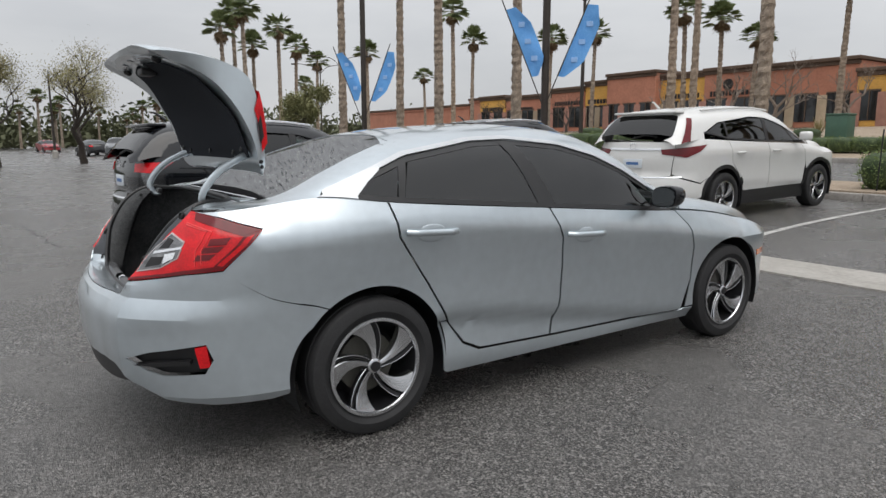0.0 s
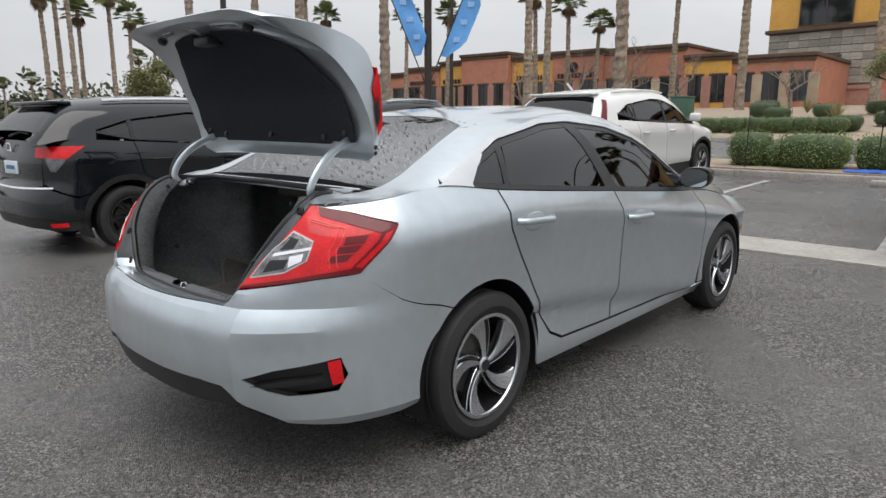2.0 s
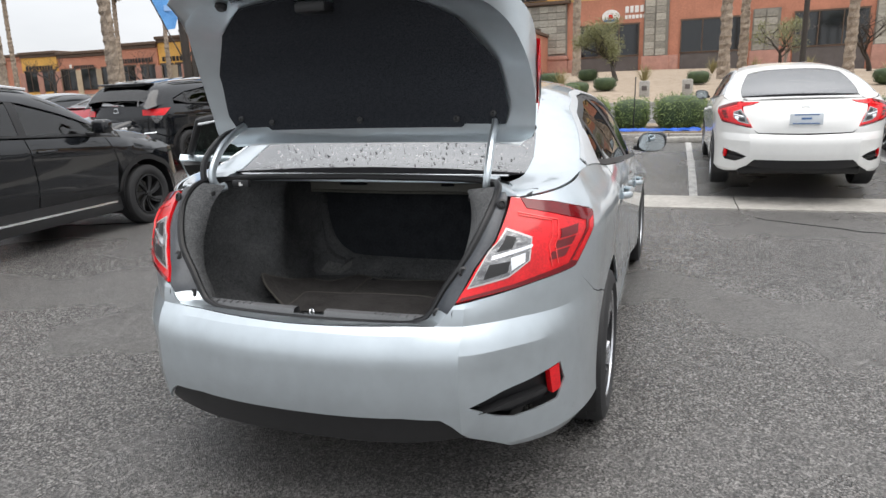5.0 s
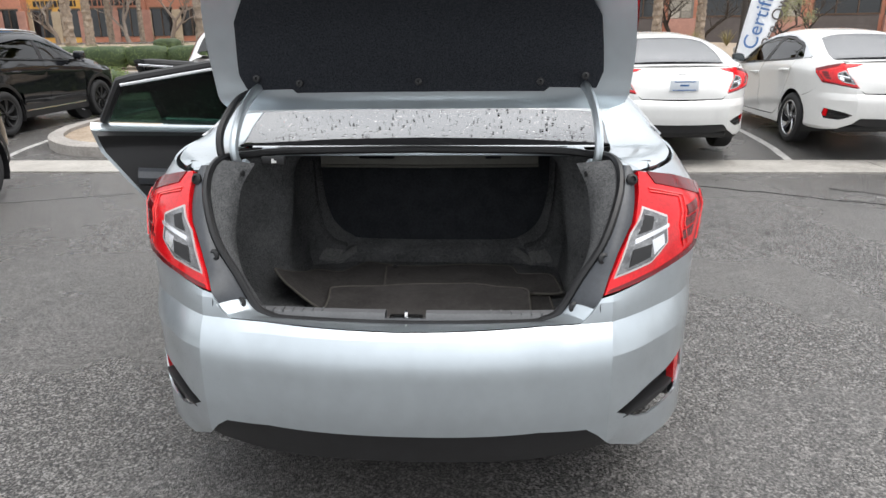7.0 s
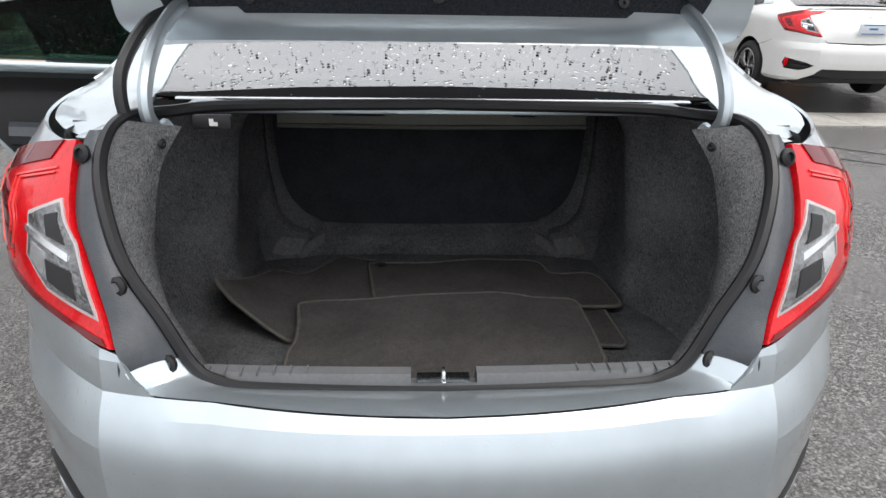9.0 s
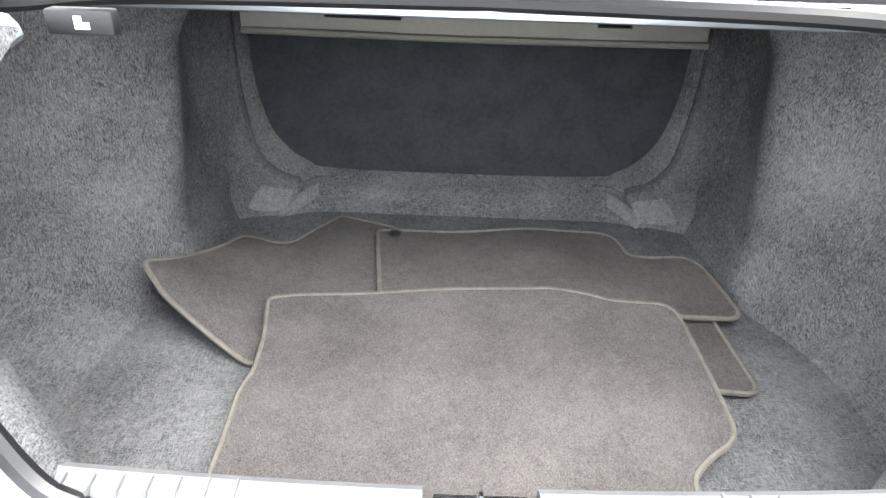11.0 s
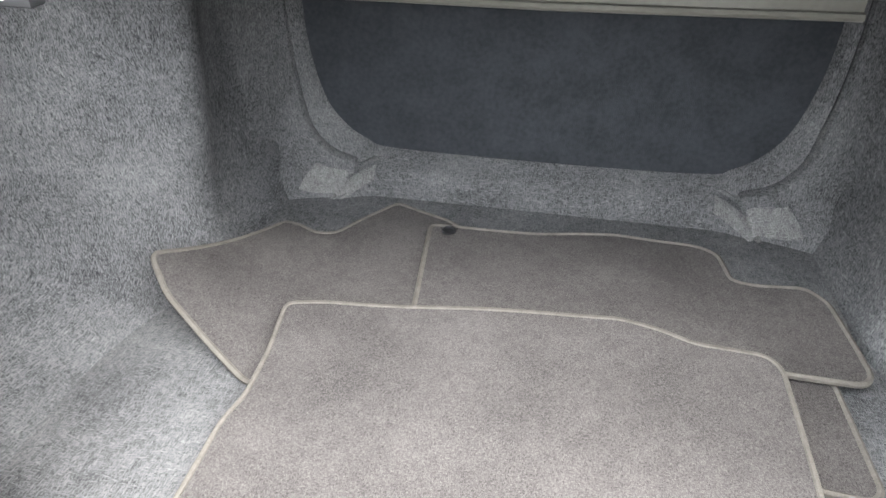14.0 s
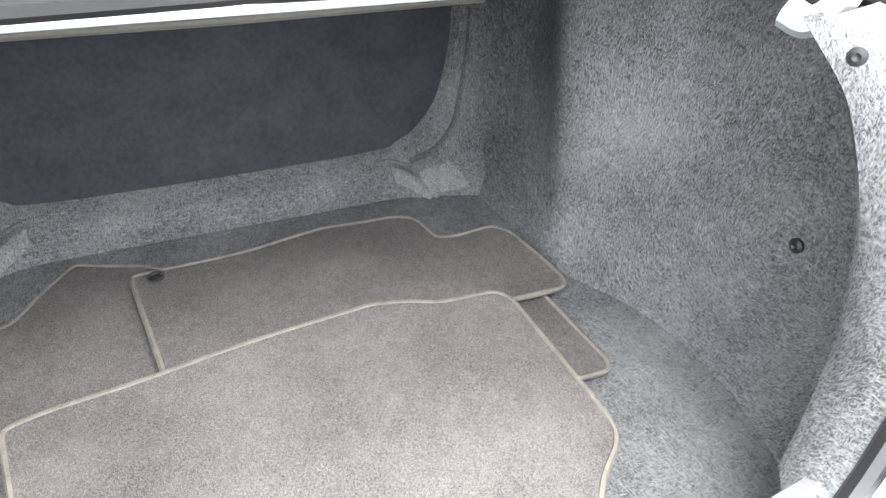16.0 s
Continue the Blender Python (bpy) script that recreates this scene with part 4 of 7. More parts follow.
        for z in (.735, 1.035):
            part("lip_clip", lathe([(.009, 0), (.009, .003), (.004, .005), (.001, .003)], 14, "x"), PLASTIC, car).matrix_local = pose(sx * (lip_x(z) + .012), lip_y(z) - .030, z, 0, 0, (180 if sx > 0 else 0) + 25 * sx)
        part("lining_clip", lathe([(.011, 0), (.011, .004), (.005, .007), (.001, .004)], 16, "x"), PLASTIC, car).matrix_local = pose(sx * (lining(-.575, .71) - .004), -.575, .71, 0, 0, 180 if sx > 0 else 0)
    part("boot_floor", mapped(sheet([[(-.60, -.88), (.60, -.88), (.62, -.5), (.50, .06), (-.50, .06), (-.62, -.5)]], .05, .05), lambda x, y: Vector((x, y, .537 + .003 * math.sin(7 * x + 3) * math.sin(9 * y)))), FELT, car, "grey felt boot floor")
    # seat-back frame: a ribbed U of felt that flares into the side walls and steps down to the floor
    inner = spline([(a, 0, b) for a, b in ((-.455, .99), (-.453, .84), (-.430, .73), (-.392, .672), (-.345, .640), (-.29, .626), (0, .622), (.29, .626), (.345, .640), (.392, .672), (.430, .73), (.453, .84), (.455, .99))], 5)

    def frame_row(i):
        p, q, r = inner[i], inner[max(i - 1, 0)], inner[min(i + 1, len(inner) - 1)]
        d = (r - q).normalized()
        d = Vector((d.z, 0, -d.x))
        s = d.x * d.x
        rib = min(1, max(0, (abs(p.x) - .27) / .08))
        out = .032 + .085 * (4 * s * (1 - s)) + .022 * s
        at = lambda k, y: Vector((p.x + d.x * out * k, y, p.z + d.z * out * k))
        row = [at(0, .084), at(.06, .080 - .010 * rib), at(.22, .074 - .020 * rib), at(.34, .068 - .019 * rib), at(.46, .064 - .004 * rib), at(.58, .058 + .004 * rib), at(.76, .050), at(1, .040 - .03 * s)]
        e = row[-1]
        row.append(Vector((e.x + d.x * .006, e.y - .006 - .05 * s, e.z + d.z * .02)))
        floor_z = .533 if d.z < -.15 else e.z
        row.append(Vector((max(-.528, min(.528, e.x + d.x * .05)), e.y - .006 - .10 * s, floor_z)))
        return row
    rows = [frame_row(i) for i in range(len(inner))]
    part("seat_opening_lining", loft(rows), FELT, car, "grey felt frame of the seat opening")
    for sx in (1, -1):
        near = [r for r, p in zip(rows, inner) if p.x * sx > .30 and p.z < .668]
        part("felt_patch", loft([[v + Vector((0, -.009, .005)) for v in r[6:9]] for r in near]), FELTPALE, car, "paler felt patch")
    part("rear_seat_back", box(-.50, .50, .082, .11, .55, 1.02, .005), SEATBACK, car, "dark cloth back of the rear seat")
    # shelf beam with its cut-outs
    notch = [(-.395, .968), (.395, .968), (.395, 1.012), (.262, 1.012), (.262, .992), (.205, .992), (.205, 1.012), (-.125, 1.012), (-.125, .992), (-.255, .992), (-.255, 1.012), (-.395, 1.012)]
    part("shelf_beam", thicken(mapped(sheet([notch], .1, .02), lambda x, z: Vector((x, -.156 + .003 * math.sin(20 * x), z))), .008), BEAM, car, "pale metal beam under the parcel shelf")
    part("shelf_beam_lip", tube([(-.395, -.158, .968), (0, -.160, .965), (.395, -.158, .968)], .006), BEAM, car)
    part("parcel_shelf", box(-.60, .60, -.21, .12, 1.030, 1.050, .004), PLASTIC, car)
    part("opening_top_rail", box(-.52, .52, -.475, -.40, 1.050, 1.070, .008), SILVER, car)
    part("shelf_lip", box(-.55, .55, -.425, -.405, 1.068, 1.076, .003), CHROME, car)
    b = part("release_box", box(-.455, -.385, -.62, -.60, 1.046, 1.072, .004), PLASTIC, car)
    part("release_mark", join(box(-.424, -.416, -.6215, -.6205, 1.053, 1.066), box(-.416, -.409, -.6215, -.6205, 1.053, 1.060)), WHITE, b)
    # sill trim with the latch recess
    prof = [(-.910, .662), (-.908, .684), (-.900, .696), (-.880, .698), (-.868, .690), (-.862, .65), (-.858, .535)]

    def sill(x0, x1, drop=0.0):
        n = max(2, int((x1 - x0) / .02))
        return loft([[Vector((x, y + .03 * (x / .4)**2 * .5, z - (drop if z > .66 and y > -.902 else 0))) for y, z in prof] for x in np.linspace(x0, x1, n)])
    s = part("boot_sill_trim", join(sill(-.42, -.055), sill(-.055, .055, .022), sill(.055, .42)), GREYPLASTIC, car, "ribbed grey plastic boot sill")
    for k in range(14):
        x = (-.39 + .027 * k) if k < 7 else (.39 - .027 * (k - 7))
        part("sill_rib", box(x - .0015, x + .0015, -.895, -.874, .692, .7005, .0005), GREYPLASTIC, s)
    part("latch_striker", tube(spline([(0, -.898, .676), (0, -.894, .692), (0, -.876, .692), (0, -.872, .676)], 4), .003), CHROME, s, "steel latch striker")
    part("latch_plate", box(-.045, .045, -.902, -.868, .676, .680, .001), CHROME, s)


boot(hero)


def lid(car):
    """The raised boot lid, seen from its felt-lined inner side, on two goose-neck hinges."""
    outer = spline([(0, -.365, 1.185), (0, -.375, 1.33), (0, -.395, 1.50), (0, -.445, 1.625), (0, -.60, 1.695), (0, -.80, 1.722), (0, -.845, 1.712)], 6)
    inner = spline([(0, -.395, 1.190), (0, -.415, 1.235), (0, -.430, 1.318), (0, -.49, 1.46), (0, -.585, 1.585), (0, -.72, 1.665), (0, -.835, 1.694)], 6)
    halfw = pchip([(0, .585), (.06, .625), (.2, .645), (.4, .650), (.55, .640), (.7, .615), (.85, .575), (.95, .535), (1, .50)])

    def grid(curve, off):
        n, rows = len(curve), []
        for i, p in enumerate(curve):
            f = i / (n - 1)
            w = halfw(f)
            row = []
            for k in np.linspace(-1, 1, 31):
                c = abs(k)**4
                fe = f * (1 - .20 * abs(k)**2.4 * f) * (n - 1)
                j = min(int(fe), n - 2)
                p = curve[j].lerp(curve[j + 1], fe - j)
                row.append(Vector((k * w, p.y - off * c * .022, p.z - off * c * .03 * (.3 + f))))
            rows.append(row)
        return rows
    go, gi = grid(outer, 1.0), grid(inner, .35)
    bm = loft([r for r in go])
    inn = loft([r for r in gi])
    edge = lambda a, b: loft([a, [(p + q) / 2 for p, q in zip(a, b)], b])
    bmj = join(bm, inn, edge([r[0] for r in go], [r[0] for r in gi]), edge([r[-1] for r in go], [r[-1] for r in gi]), edge(go[0], gi[0]), edge(go[-1], gi[-1]))
    bmesh.ops.remove_doubles(bmj, verts=bmj.verts[:], dist=1e-4)
    bmesh.ops.recalc_face_normals(bmj, faces=bmj.faces[:])
    ob = part("boot_lid", bmj, SILVER, car, "raised silver boot lid with felt-lined inside")
    n = len(gi)

    def on_inner(k, f, lift):
        i = f * (n - 1)
        i0 = min(int(i), n - 2)
        t = i - i0
        col = (k + 1) / 2 * 30
        c0 = min(int(col), 29)
        u = col - c0
        g = lambda r, c: gi[r][c]
        p = (g(i0, c0) * (1 - u) + g(i0, c0 + 1) * u) * (1 - t) + (g(i0 + 1, c0) * (1 - u) + g(i0 + 1, c0 + 1) * u) * t
        d = (gi[i0 + 1][15] - gi[i0][15]).normalized()
        nrm = Vector((0, -d.z, d.y))
        return p + nrm * lift
    foot = .225
    fel = [(-.84, foot), (-.62, foot), (-.60, foot - .03), (.60, foot - .03), (.62, foot), (.84, foot), (.86, .34), (.84, .55), (.72, .74), (.5, .84), (.12, .86), (.1, .80), (-.1, .80), (-.12, .86), (-.5, .84), (-.72, .74), (-.84, .55), (-.86, .34)]
    fbm = mapped(sheet([fel], .06, .03), lambda k, f: on_inner(k, f, .010 + .012 * math.sin(math.pi * min(1, max(0, (f - .1) / .75))) + .004 * math.sin(22 * f)))
    part("lid_lining", thicken(fbm, .008), LIDFELT, ob, "black felt lid lining")
    for k, f in ((0, .265), (-.575, .265), (.575, .265), (-.78, .31), (.78, .31)):
        c = part("lining_button", lathe([(.011, 0), (.011, .006), (.004, .008), (.001, .004)], 14, "z"), PLASTIC, ob)
        c.matrix_local = Matrix.Translation(on_inner(k, f, .022)) @ pose(0, 0, 0, 78, 0, 0)
    for k in (-.60, .60):
        c = part("rubber_stop", lathe([(.020, 0), (.020, .012), (.012, .02), (.001, .02)], 18, "z"), SEAL, ob)
        c.matrix_local = Matrix.Translation(on_inner(k, .90, .0)) @ pose(0, 0, 0, 150, 0, 0)
    for k0, k1 in ((-.52, -.30), (.28, .52)):
        sl = mapped(sheet([[(k0, .90), (k1, .90), (k1, .935), (k0, .935)]], .05, .02), lambda k, f: on_inner(k, f, .003))
        part("lid_slot", thicken(sl, .003), ALLOY, ob)
    part("lid_label", thicken(mapped(sheet([[(-.035, .90), (.03, .90), (.03, .945), (-.035, .945)]], .05, .02), lambda k, f: on_inner(k, f, .004)), .002), WHITE, ob, "small white paper label")
    latch = part("lid_latch", box(-.06, .05, -.70, -.63, 1.60, 1.635, .010), PLASTIC, ob)
    latch.matrix_local = Matrix.Translation((0, -.045, .022))
    for sx in (1, -1):
        for f in (.10, .155):
            i = int(f * n)
            p, q = go[i][-1 if sx > 0 else 0], gi[i][-1 if sx > 0 else 0]
            c = part("edge_plug", lathe([(.009, 0), (.009, .005), (.004, .007), (.001, .007)], 12, "x"), SEAL, ob)
            c.matrix_local = Matrix.Translation(q * .75 + p * .25) @ pose(0, 0, 0, 0, 0, 0 if sx > 0 else 180)
    # lid-mounted lamps and hinges
    for sx in (1, -1):
        i0, i1 = int(.18 * n), int(.42 * n)
        rows = []
        for i in range(i0, i1 + 1):
            a, b = go[i][-1 if sx > 0 else 0], gi[i][-1 if sx > 0 else 0]
            c = go[i][26 if sx > 0 else 4]
            o = Vector((sx * .010, .012, .006))
            rows.append([b * .4 + a * .6 + Vector((sx * .006, 0, 0)), a + o, c + Vector((0, .010, .008)), c])
        lm = part("lid_lamp", loft(rows), RED, ob, "red lamp on the lid corner")
        part("lamp_base", loft([[r[0] + Vector((sx * .004, -.004, -.002)), r[0] * .5 + r[1] * .5 + Vector((sx * .006, -.002, 0))] for r in rows[2:-3]]), PLASTIC, lm, "black lamp base")
        part("hinge", tube(spline([(sx * .50, -.405, 1.27), (sx * .515, -.47, 1.245), (sx * .525, -.555, 1.195), (sx * .53, -.615, 1.13), (sx * .528, -.635, 1.078), (sx * .520, -.612, 1.042), (sx * .512, -.585, 1.046)], 6), .016, 8, flat=.8), SILVER, car, "painted goose-neck hinge")
    part("cable_sleeve", tube(spline([(-.53, -.42, 1.25), (-.55, -.52, 1.225), (-.575, -.60, 1.15), (-.57, -.63, 1.08), (-.55, -.62, 1.04)], 5), .012), SEAL, car, "black ribbed cable sleeve")


lid(hero)


# ---- floor mats in the boot ----
def floor_mat(name, label, outline, z, tilt=0.0, lift=None):
    bm = sheet([outline], .04, .04)
    f = lift or (lambda x, y: 0.0)
    mapped(bm, lambda x, y: Vector((x, y, z + f(x, y) + .0015 * math.sin(23 * x + 11 * y))))
    ob = part(name, thicken(bm, .007), MATCARPET)
    tagged(ob, label, "floor mat", "floor mats in the boot")
    edge = []
    for a, b in zip(outline, outline[1:] + outline[:1]):
        m = max(1, int(math.dist(a, b) / .02))
        edge += [Vector((a[0] + (b[0] - a[0]) * k / m, a[1] + (b[1] - a[1]) * k / m, 0)) for k in range(m)]
    for p in edge:
        p.z = z + f(p.x, p.y) + .0015 * math.sin(23 * p.x + 11 * p.y) - .002
    part("binding", tube(edge, .0046, 6, closed=True), MATEDGE, ob, "stitched pale edge binding")
    return ob


def rounded(poly, r=.02, n=4):
    out = []
    m = len(poly)
    for i in range(m):
        p, a, b = Vector(poly[i]), Vector(poly[i - 1]), Vector(poly[(i + 1) % m])
        da, db = (a - p), (b - p)
        ra = min(r, da.length * .45)
        rb = min(r, db.length * .45)
        s, e = p + da.normalized() * ra, p + db.normalized() * rb
        for k in range(n + 1):
            t = k / n
            q = s * (1 - t)**2 + p * 2 * t * (1 - t) + e * t * t
            out.append((q.x, q.y))
    return out


floor_mat("floor_mat", "large grey carpet car mat lying uppermost in the boot", rounded([(-.308, -.82), (-.312, -.70), (-.317, -.61), (-.308, -.567), (-.313, -.49), (-.332, -.382), (-.281, -.37), (-.144, -.351), (.054, -.325), (.15, -.318), (.207, -.334), (.25, -.355), (.341, -.357), (.358, -.38), (.355, -.567), (.352, -.655), (.339, -.68), (.30, -.708), (.27, -.74), (.262, -.82)], .016), .575)
floor_mat("floor_mat", "curved grey carpet mat with one corner curled up the side", rounded([(-.520, -.405), (-.485, -.262), (-.448, -.122), (-.405, -.138), (-.378, -.154), (-.345, -.144), (-.308, -.073), (-.262, -.010), (-.215, -.035), (-.153, -.059), (-.10, -.10), (-.10, -.40), (-.25, -.50), (-.33, -.525), (-.40, -.490), (-.475, -.452)], .016), .552, lift=lambda x, y: .10 * min(1, max(0, (-.33 - x) / .19))**1.2 * min(1, max(0, (-.12 - y) / .28)))
hole_mat = floor_mat("floor_mat", "grey carpet mat with an eyelet, behind the large mat", rounded([(-.178, -.097), (.019, -.086), (.147, -.064), (.283, -.070), (.316, -.092), (.328, -.166), (.364, -.174), (.436, -.168), (.461, -.20), (.470, -.294), (.475, -.358), (.462, -.376), (.366, -.371), (.2, -.42), (-.145, -.42), (-.15, -.33)], .014), .562)
part("eyelet", lathe([(.013, 0), (.013, .004), (.008, .005), (.007, .001), (.001, .001)], 20, "z"), PLASTIC, hole_mat, "black plastic eyelet").matrix_local = pose(-.140, -.118, .567)
floor_mat("floor_mat", "small corner of a grey carpet mat below the others", rounded([(.30, -.36), (.431, -.365), (.437, -.536), (.424, -.552), (.30, -.546)], .012), .549)


# ---- ground ----
RISE_Y = pchip([(-400, -.6), (5.4, 0), (5.92, .0), (6.5, .08), (7.5, .16), (9, .22), (12, .28), (14, .36), (19, .68), (23, 1.0), (36, 1.75), (60, 2.5), (90, 3.3), (400, 4.5)])


def rise(x, y):
    r = RISE_Y(y)
    k = min(1, max(0, (x - 2) / 22)) * min(1, max(0, (y - 14) / 8))
    return r * (1 - .4 * k)


ASPHALT = mat("wet_asphalt", (0.078, 0.075, 0.072), 0.27, color2=(0.128, 0.122, 0.117), scale=.55, bump=1.0, bscale=150, rough_var=.06, dist=.008, detail=5)
CONCRETE = mat("concrete", (0.26, 0.245, 0.22), 0.6, color2=(0.42, 0.40, 0.37), scale=2, bump=0.4, bscale=80)
KERB = mat("kerb_concrete", (0.30, 0.28, 0.26), 0.8, var=0.25, scale=3, bump=0.4, bscale=60)
LINE = mat("worn_white_line", (0.55, 0.54, 0.52), 0.6, color2=(0.20, 0.195, 0.19), scale=7, bump=.3, bscale=120)
GRAVEL = mat("tan_gravel", (0.26, 0.20, 0.145), 0.95, color2=(0.42, 0.34, 0.26), scale=3, bump=1.0, bscale=40, detail=10, dist=.03)
CRACK = mat("crack_filler", (0.012, 0.012, 0.012), 0.5, var=.2)


def grain_asphalt():
    """Adds the stones of the surface: dark pits between lighter, uneven chips of about a centimetre."""
    nt = ASPHALT.node_tree
    b = nt.nodes["Principled BSDF"]
    ln = nt.links.new
    src = b.inputs["Base Color"].links[0].from_socket
    tc = nt.nodes.new("ShaderNodeTexCoord")
    last = src
    for size, lo, hi, tone, amount in ((135.0, .50, 1.0, (.30, .288, .276, 1), .75), (75.0, .74, 1.0, (.36, .345, .33, 1), .60), (110.0, .0, .0, (.012, .012, .012, 1), .75)):
        vo, mr, mx, mul = (nt.nodes.new(k) for k in ("ShaderNodeTexVoronoi", "ShaderNodeMapRange", "ShaderNodeMixRGB", "ShaderNodeMath"))
        vo.inputs["Scale"].default_value = size
        ln(tc.outputs["Object"], vo.inputs["Vector"])
        if hi:
            sep = nt.nodes.new("ShaderNodeSeparateColor")
            ln(vo.outputs["Color"], sep.inputs["Color"])
            mr.inputs["From Min"].default_value, mr.inputs["From Max"].default_value = lo, hi
            ln(sep.outputs["Red"], mr.inputs["Value"])
        else:
            mr.inputs["From Min"].default_value, mr.inputs["From Max"].default_value = .42, .72
            ln(vo.outputs["Distance"], mr.inputs["Value"])
        mul.operation = "MULTIPLY"
        mul.inputs[1].default_value = amount
        ln(mr.outputs["Result"], mul.inputs[0])
        ln(mul.outputs[0], mx.inputs["Fac"])
        ln(last, mx.inputs["Color1"])
        mx.inputs["Color2"].default_value = tone
        last = mx.outputs["Color"]
    ln(last, b.inputs["Base Color"])


grain_asphalt()


def draped(poly, du, dv, lift):
    return mapped(sheet([poly], du, dv), lambda x, y: Vector((x, y, rise(x, y) + lift)))


def build_ground():
    bm = bmesh.new()
    xs = sorted(set([-900, -400, -200, -120, -80] + list(range(-60, 61, 4)) + [80, 120, 200, 400, 900]))
    ys = [-900, -300, -100, -40, -20, -10, -5, 0, 3, 4.6, 5.05, 5.5, 5.95, 6.25, 6.5, 7, 7.5, 8, 9, 10, 11, 12, 13, 14, 16, 18, 20, 22, 25, 28, 32, 36, 45, 55, 70, 100, 150, 250, 400, 900]
    vs = [[bm.verts.new((x, y, rise(x, y))) for x in xs] for y in ys]
    for a, b in zip(vs, vs[1:]):
        for k in range(len(xs) - 1):
            bm.faces.new((a[k], a[k + 1], b[k + 1], b[k]))
    g = part("ground", bm, ASPHALT)
    tagged(g, "wet dark grey asphalt car park with fine stone grain", "ground", kind="structure")
    gut = tagged(new("gutter"), "pale wet concrete drainage gutter across the lot", "gutter", kind="structure")
    for k in range(-7, 9):
        x0 = k * 3.0 - 1.2
        part("gutter_slab", thicken(mapped(sheet([[(x0, 5.06), (x0 + 2.985, 5.06), (x0 + 2.985, 5.90), (x0, 5.90)]], .5, .14), lambda x, y: Vector((x, y, .006 + .012 * min(1, abs(y - 5.48) / .3)))), .05), CONCRETE, gut)
    # painted stall lines on the lot
    for x in (-9.05, -6.45, -3.85, -1.25, 1.35, 3.95, 6.55, 9.15):
        ob = part("stall_line", draped([(x - .05, 5.95), (x + .05, 5.95), (x + .05, 10.9), (x - .05, 10.9)], .2, .5, .005), LINE)
        tagged(ob, "worn white painted parking line on wet asphalt", "line", "parking lines", "structure")
    for k, (x0, y0, dx, dy) in enumerate(((1.9, 4.6, 1, -.62), (-6.4, 2.6, 1.0, .42), (3.6, 4.2, .9, -.75), (-9, -1, 1, .1))):
        rng = random.Random(k)
        pts = []
        for i in range(26):
            pts.append(Vector((x0 + dx * i * .12 + rng.uniform(-.02, .02), y0 + dy * i * .12 + rng.uniform(-.035, .035), .0015)))
        cr = tube(pts, .006, 5, flat=.3)
        tagged(part("pavement_crack", cr, CRACK), "thin dark wandering crack in the asphalt", "crack", "cracks in the asphalt", "structure")


build_ground()


# ---- planting strip, kerbs, raised bank ----
def kerb_run(x0, x1, y0, y1, h, name="kerb"):
    """A kerb along x with rounded upper edge, in lengths with joints."""
    root = tagged(new(name), "pale concrete kerb along the planting strip", "kerb", kind="structure")
    n = max(1, int((x1 - x0) / 3))
    for k in range(n):
        a, b = x0 + (x1 - x0) * k / n, x0 + (x1 - x0) * (k + 1) / n - .012
        z = rise((a + b) / 2, (y0 + y1) / 2)
        part("kerb_stone", box(a, b, y0, y1, z - .15, z + h, .025), KERB, root)


kerb_run(-14, 16, 11.35, 11.52, .13)
kerb_run(-14, 16, 13.35, 13.5, .13, "kerb_back")
kerb_run(-40, 30, 19.2, 19.4, .13, "kerb_far")
tagged(part("planting_strip", thicken(draped([(-14, 11.5), (16, 11.5), (16, 13.4), (-14, 13.4)], 1, .4, .11), .05), GRAVEL), "tan gravel strip between kerbs", "planting bed", kind="structure")
bank = part("gravel_bank", draped([(-75, 19.4), (45, 19.4), (45, 62), (-75, 62)], 3, 1.0, .10), GRAVEL)
tagged(bank, "tan gravel bank sloping up to the offices", "bank", kind="structure")
tagged(part("service_road", draped([(-75, 40.5), (-20, 40.5), (-20, 46.5), (-75, 46.5)], 4, 1.5, .125), ASPHALT), "asphalt road in front of the shops", "road", kind="structure")
for x in (1.15, 6.4):
    st = thing("wheel_stop", "low concrete wheel stop at the head of a stall", "wheel stop", "wheel stops")
    z = rise(x, 10.95)
    part("stop_bar", box(x - .8, x + .8, 10.87, 11.03, z - .02, z + .11, .04), CONCRETE, st)

LEAF = mat("hedge_leaf", (0.065, 0.115, 0.026), 0.6, color2=(0.19, 0.24, 0.07), scale=6, detail=6)
# leaf colour of the bank shrubs; in hedge cores it stands for inner shade
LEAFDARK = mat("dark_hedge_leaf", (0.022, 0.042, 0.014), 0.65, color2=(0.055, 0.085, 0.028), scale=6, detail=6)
TWIG = mat("twig_bark", (0.055, 0.045, 0.038), 0.9, var=.3, scale=10, bump=.5, bscale=40)
PALEBARK = mat("pale_bark", (0.22, 0.18, 0.15), 0.9, var=.3, scale=10)
DRYGRASS = mat("dry_grass", (0.20, 0.17, 0.07), 0.8, color2=(0.32, 0.28, 0.14), scale=5)


def leaf_cloud(rng, place, count, size, bm=None):
    """Small two-triangle leaves at random places and turns; place(rng) gives a point."""
    vs, fs = [], []
    for _ in range(count):
        p = Vector(place(rng))
        a = Vector((rng.gauss(0, 1), rng.gauss(0, 1), rng.gauss(0, 1))).normalized()
        b = a.orthogonal().normalized()
        s = size * rng.uniform(.6, 1.3)
        i = len(vs)
        vs += [p - a * s, p + b * s * .45, p + a * s, p - b * s * .45]
        fs.append((i, i + 1, i + 2, i + 3))
    me = bpy.data.meshes.new("leaves")
    me.from_pydata([tuple(v) for v in vs], [], fs)
    return me


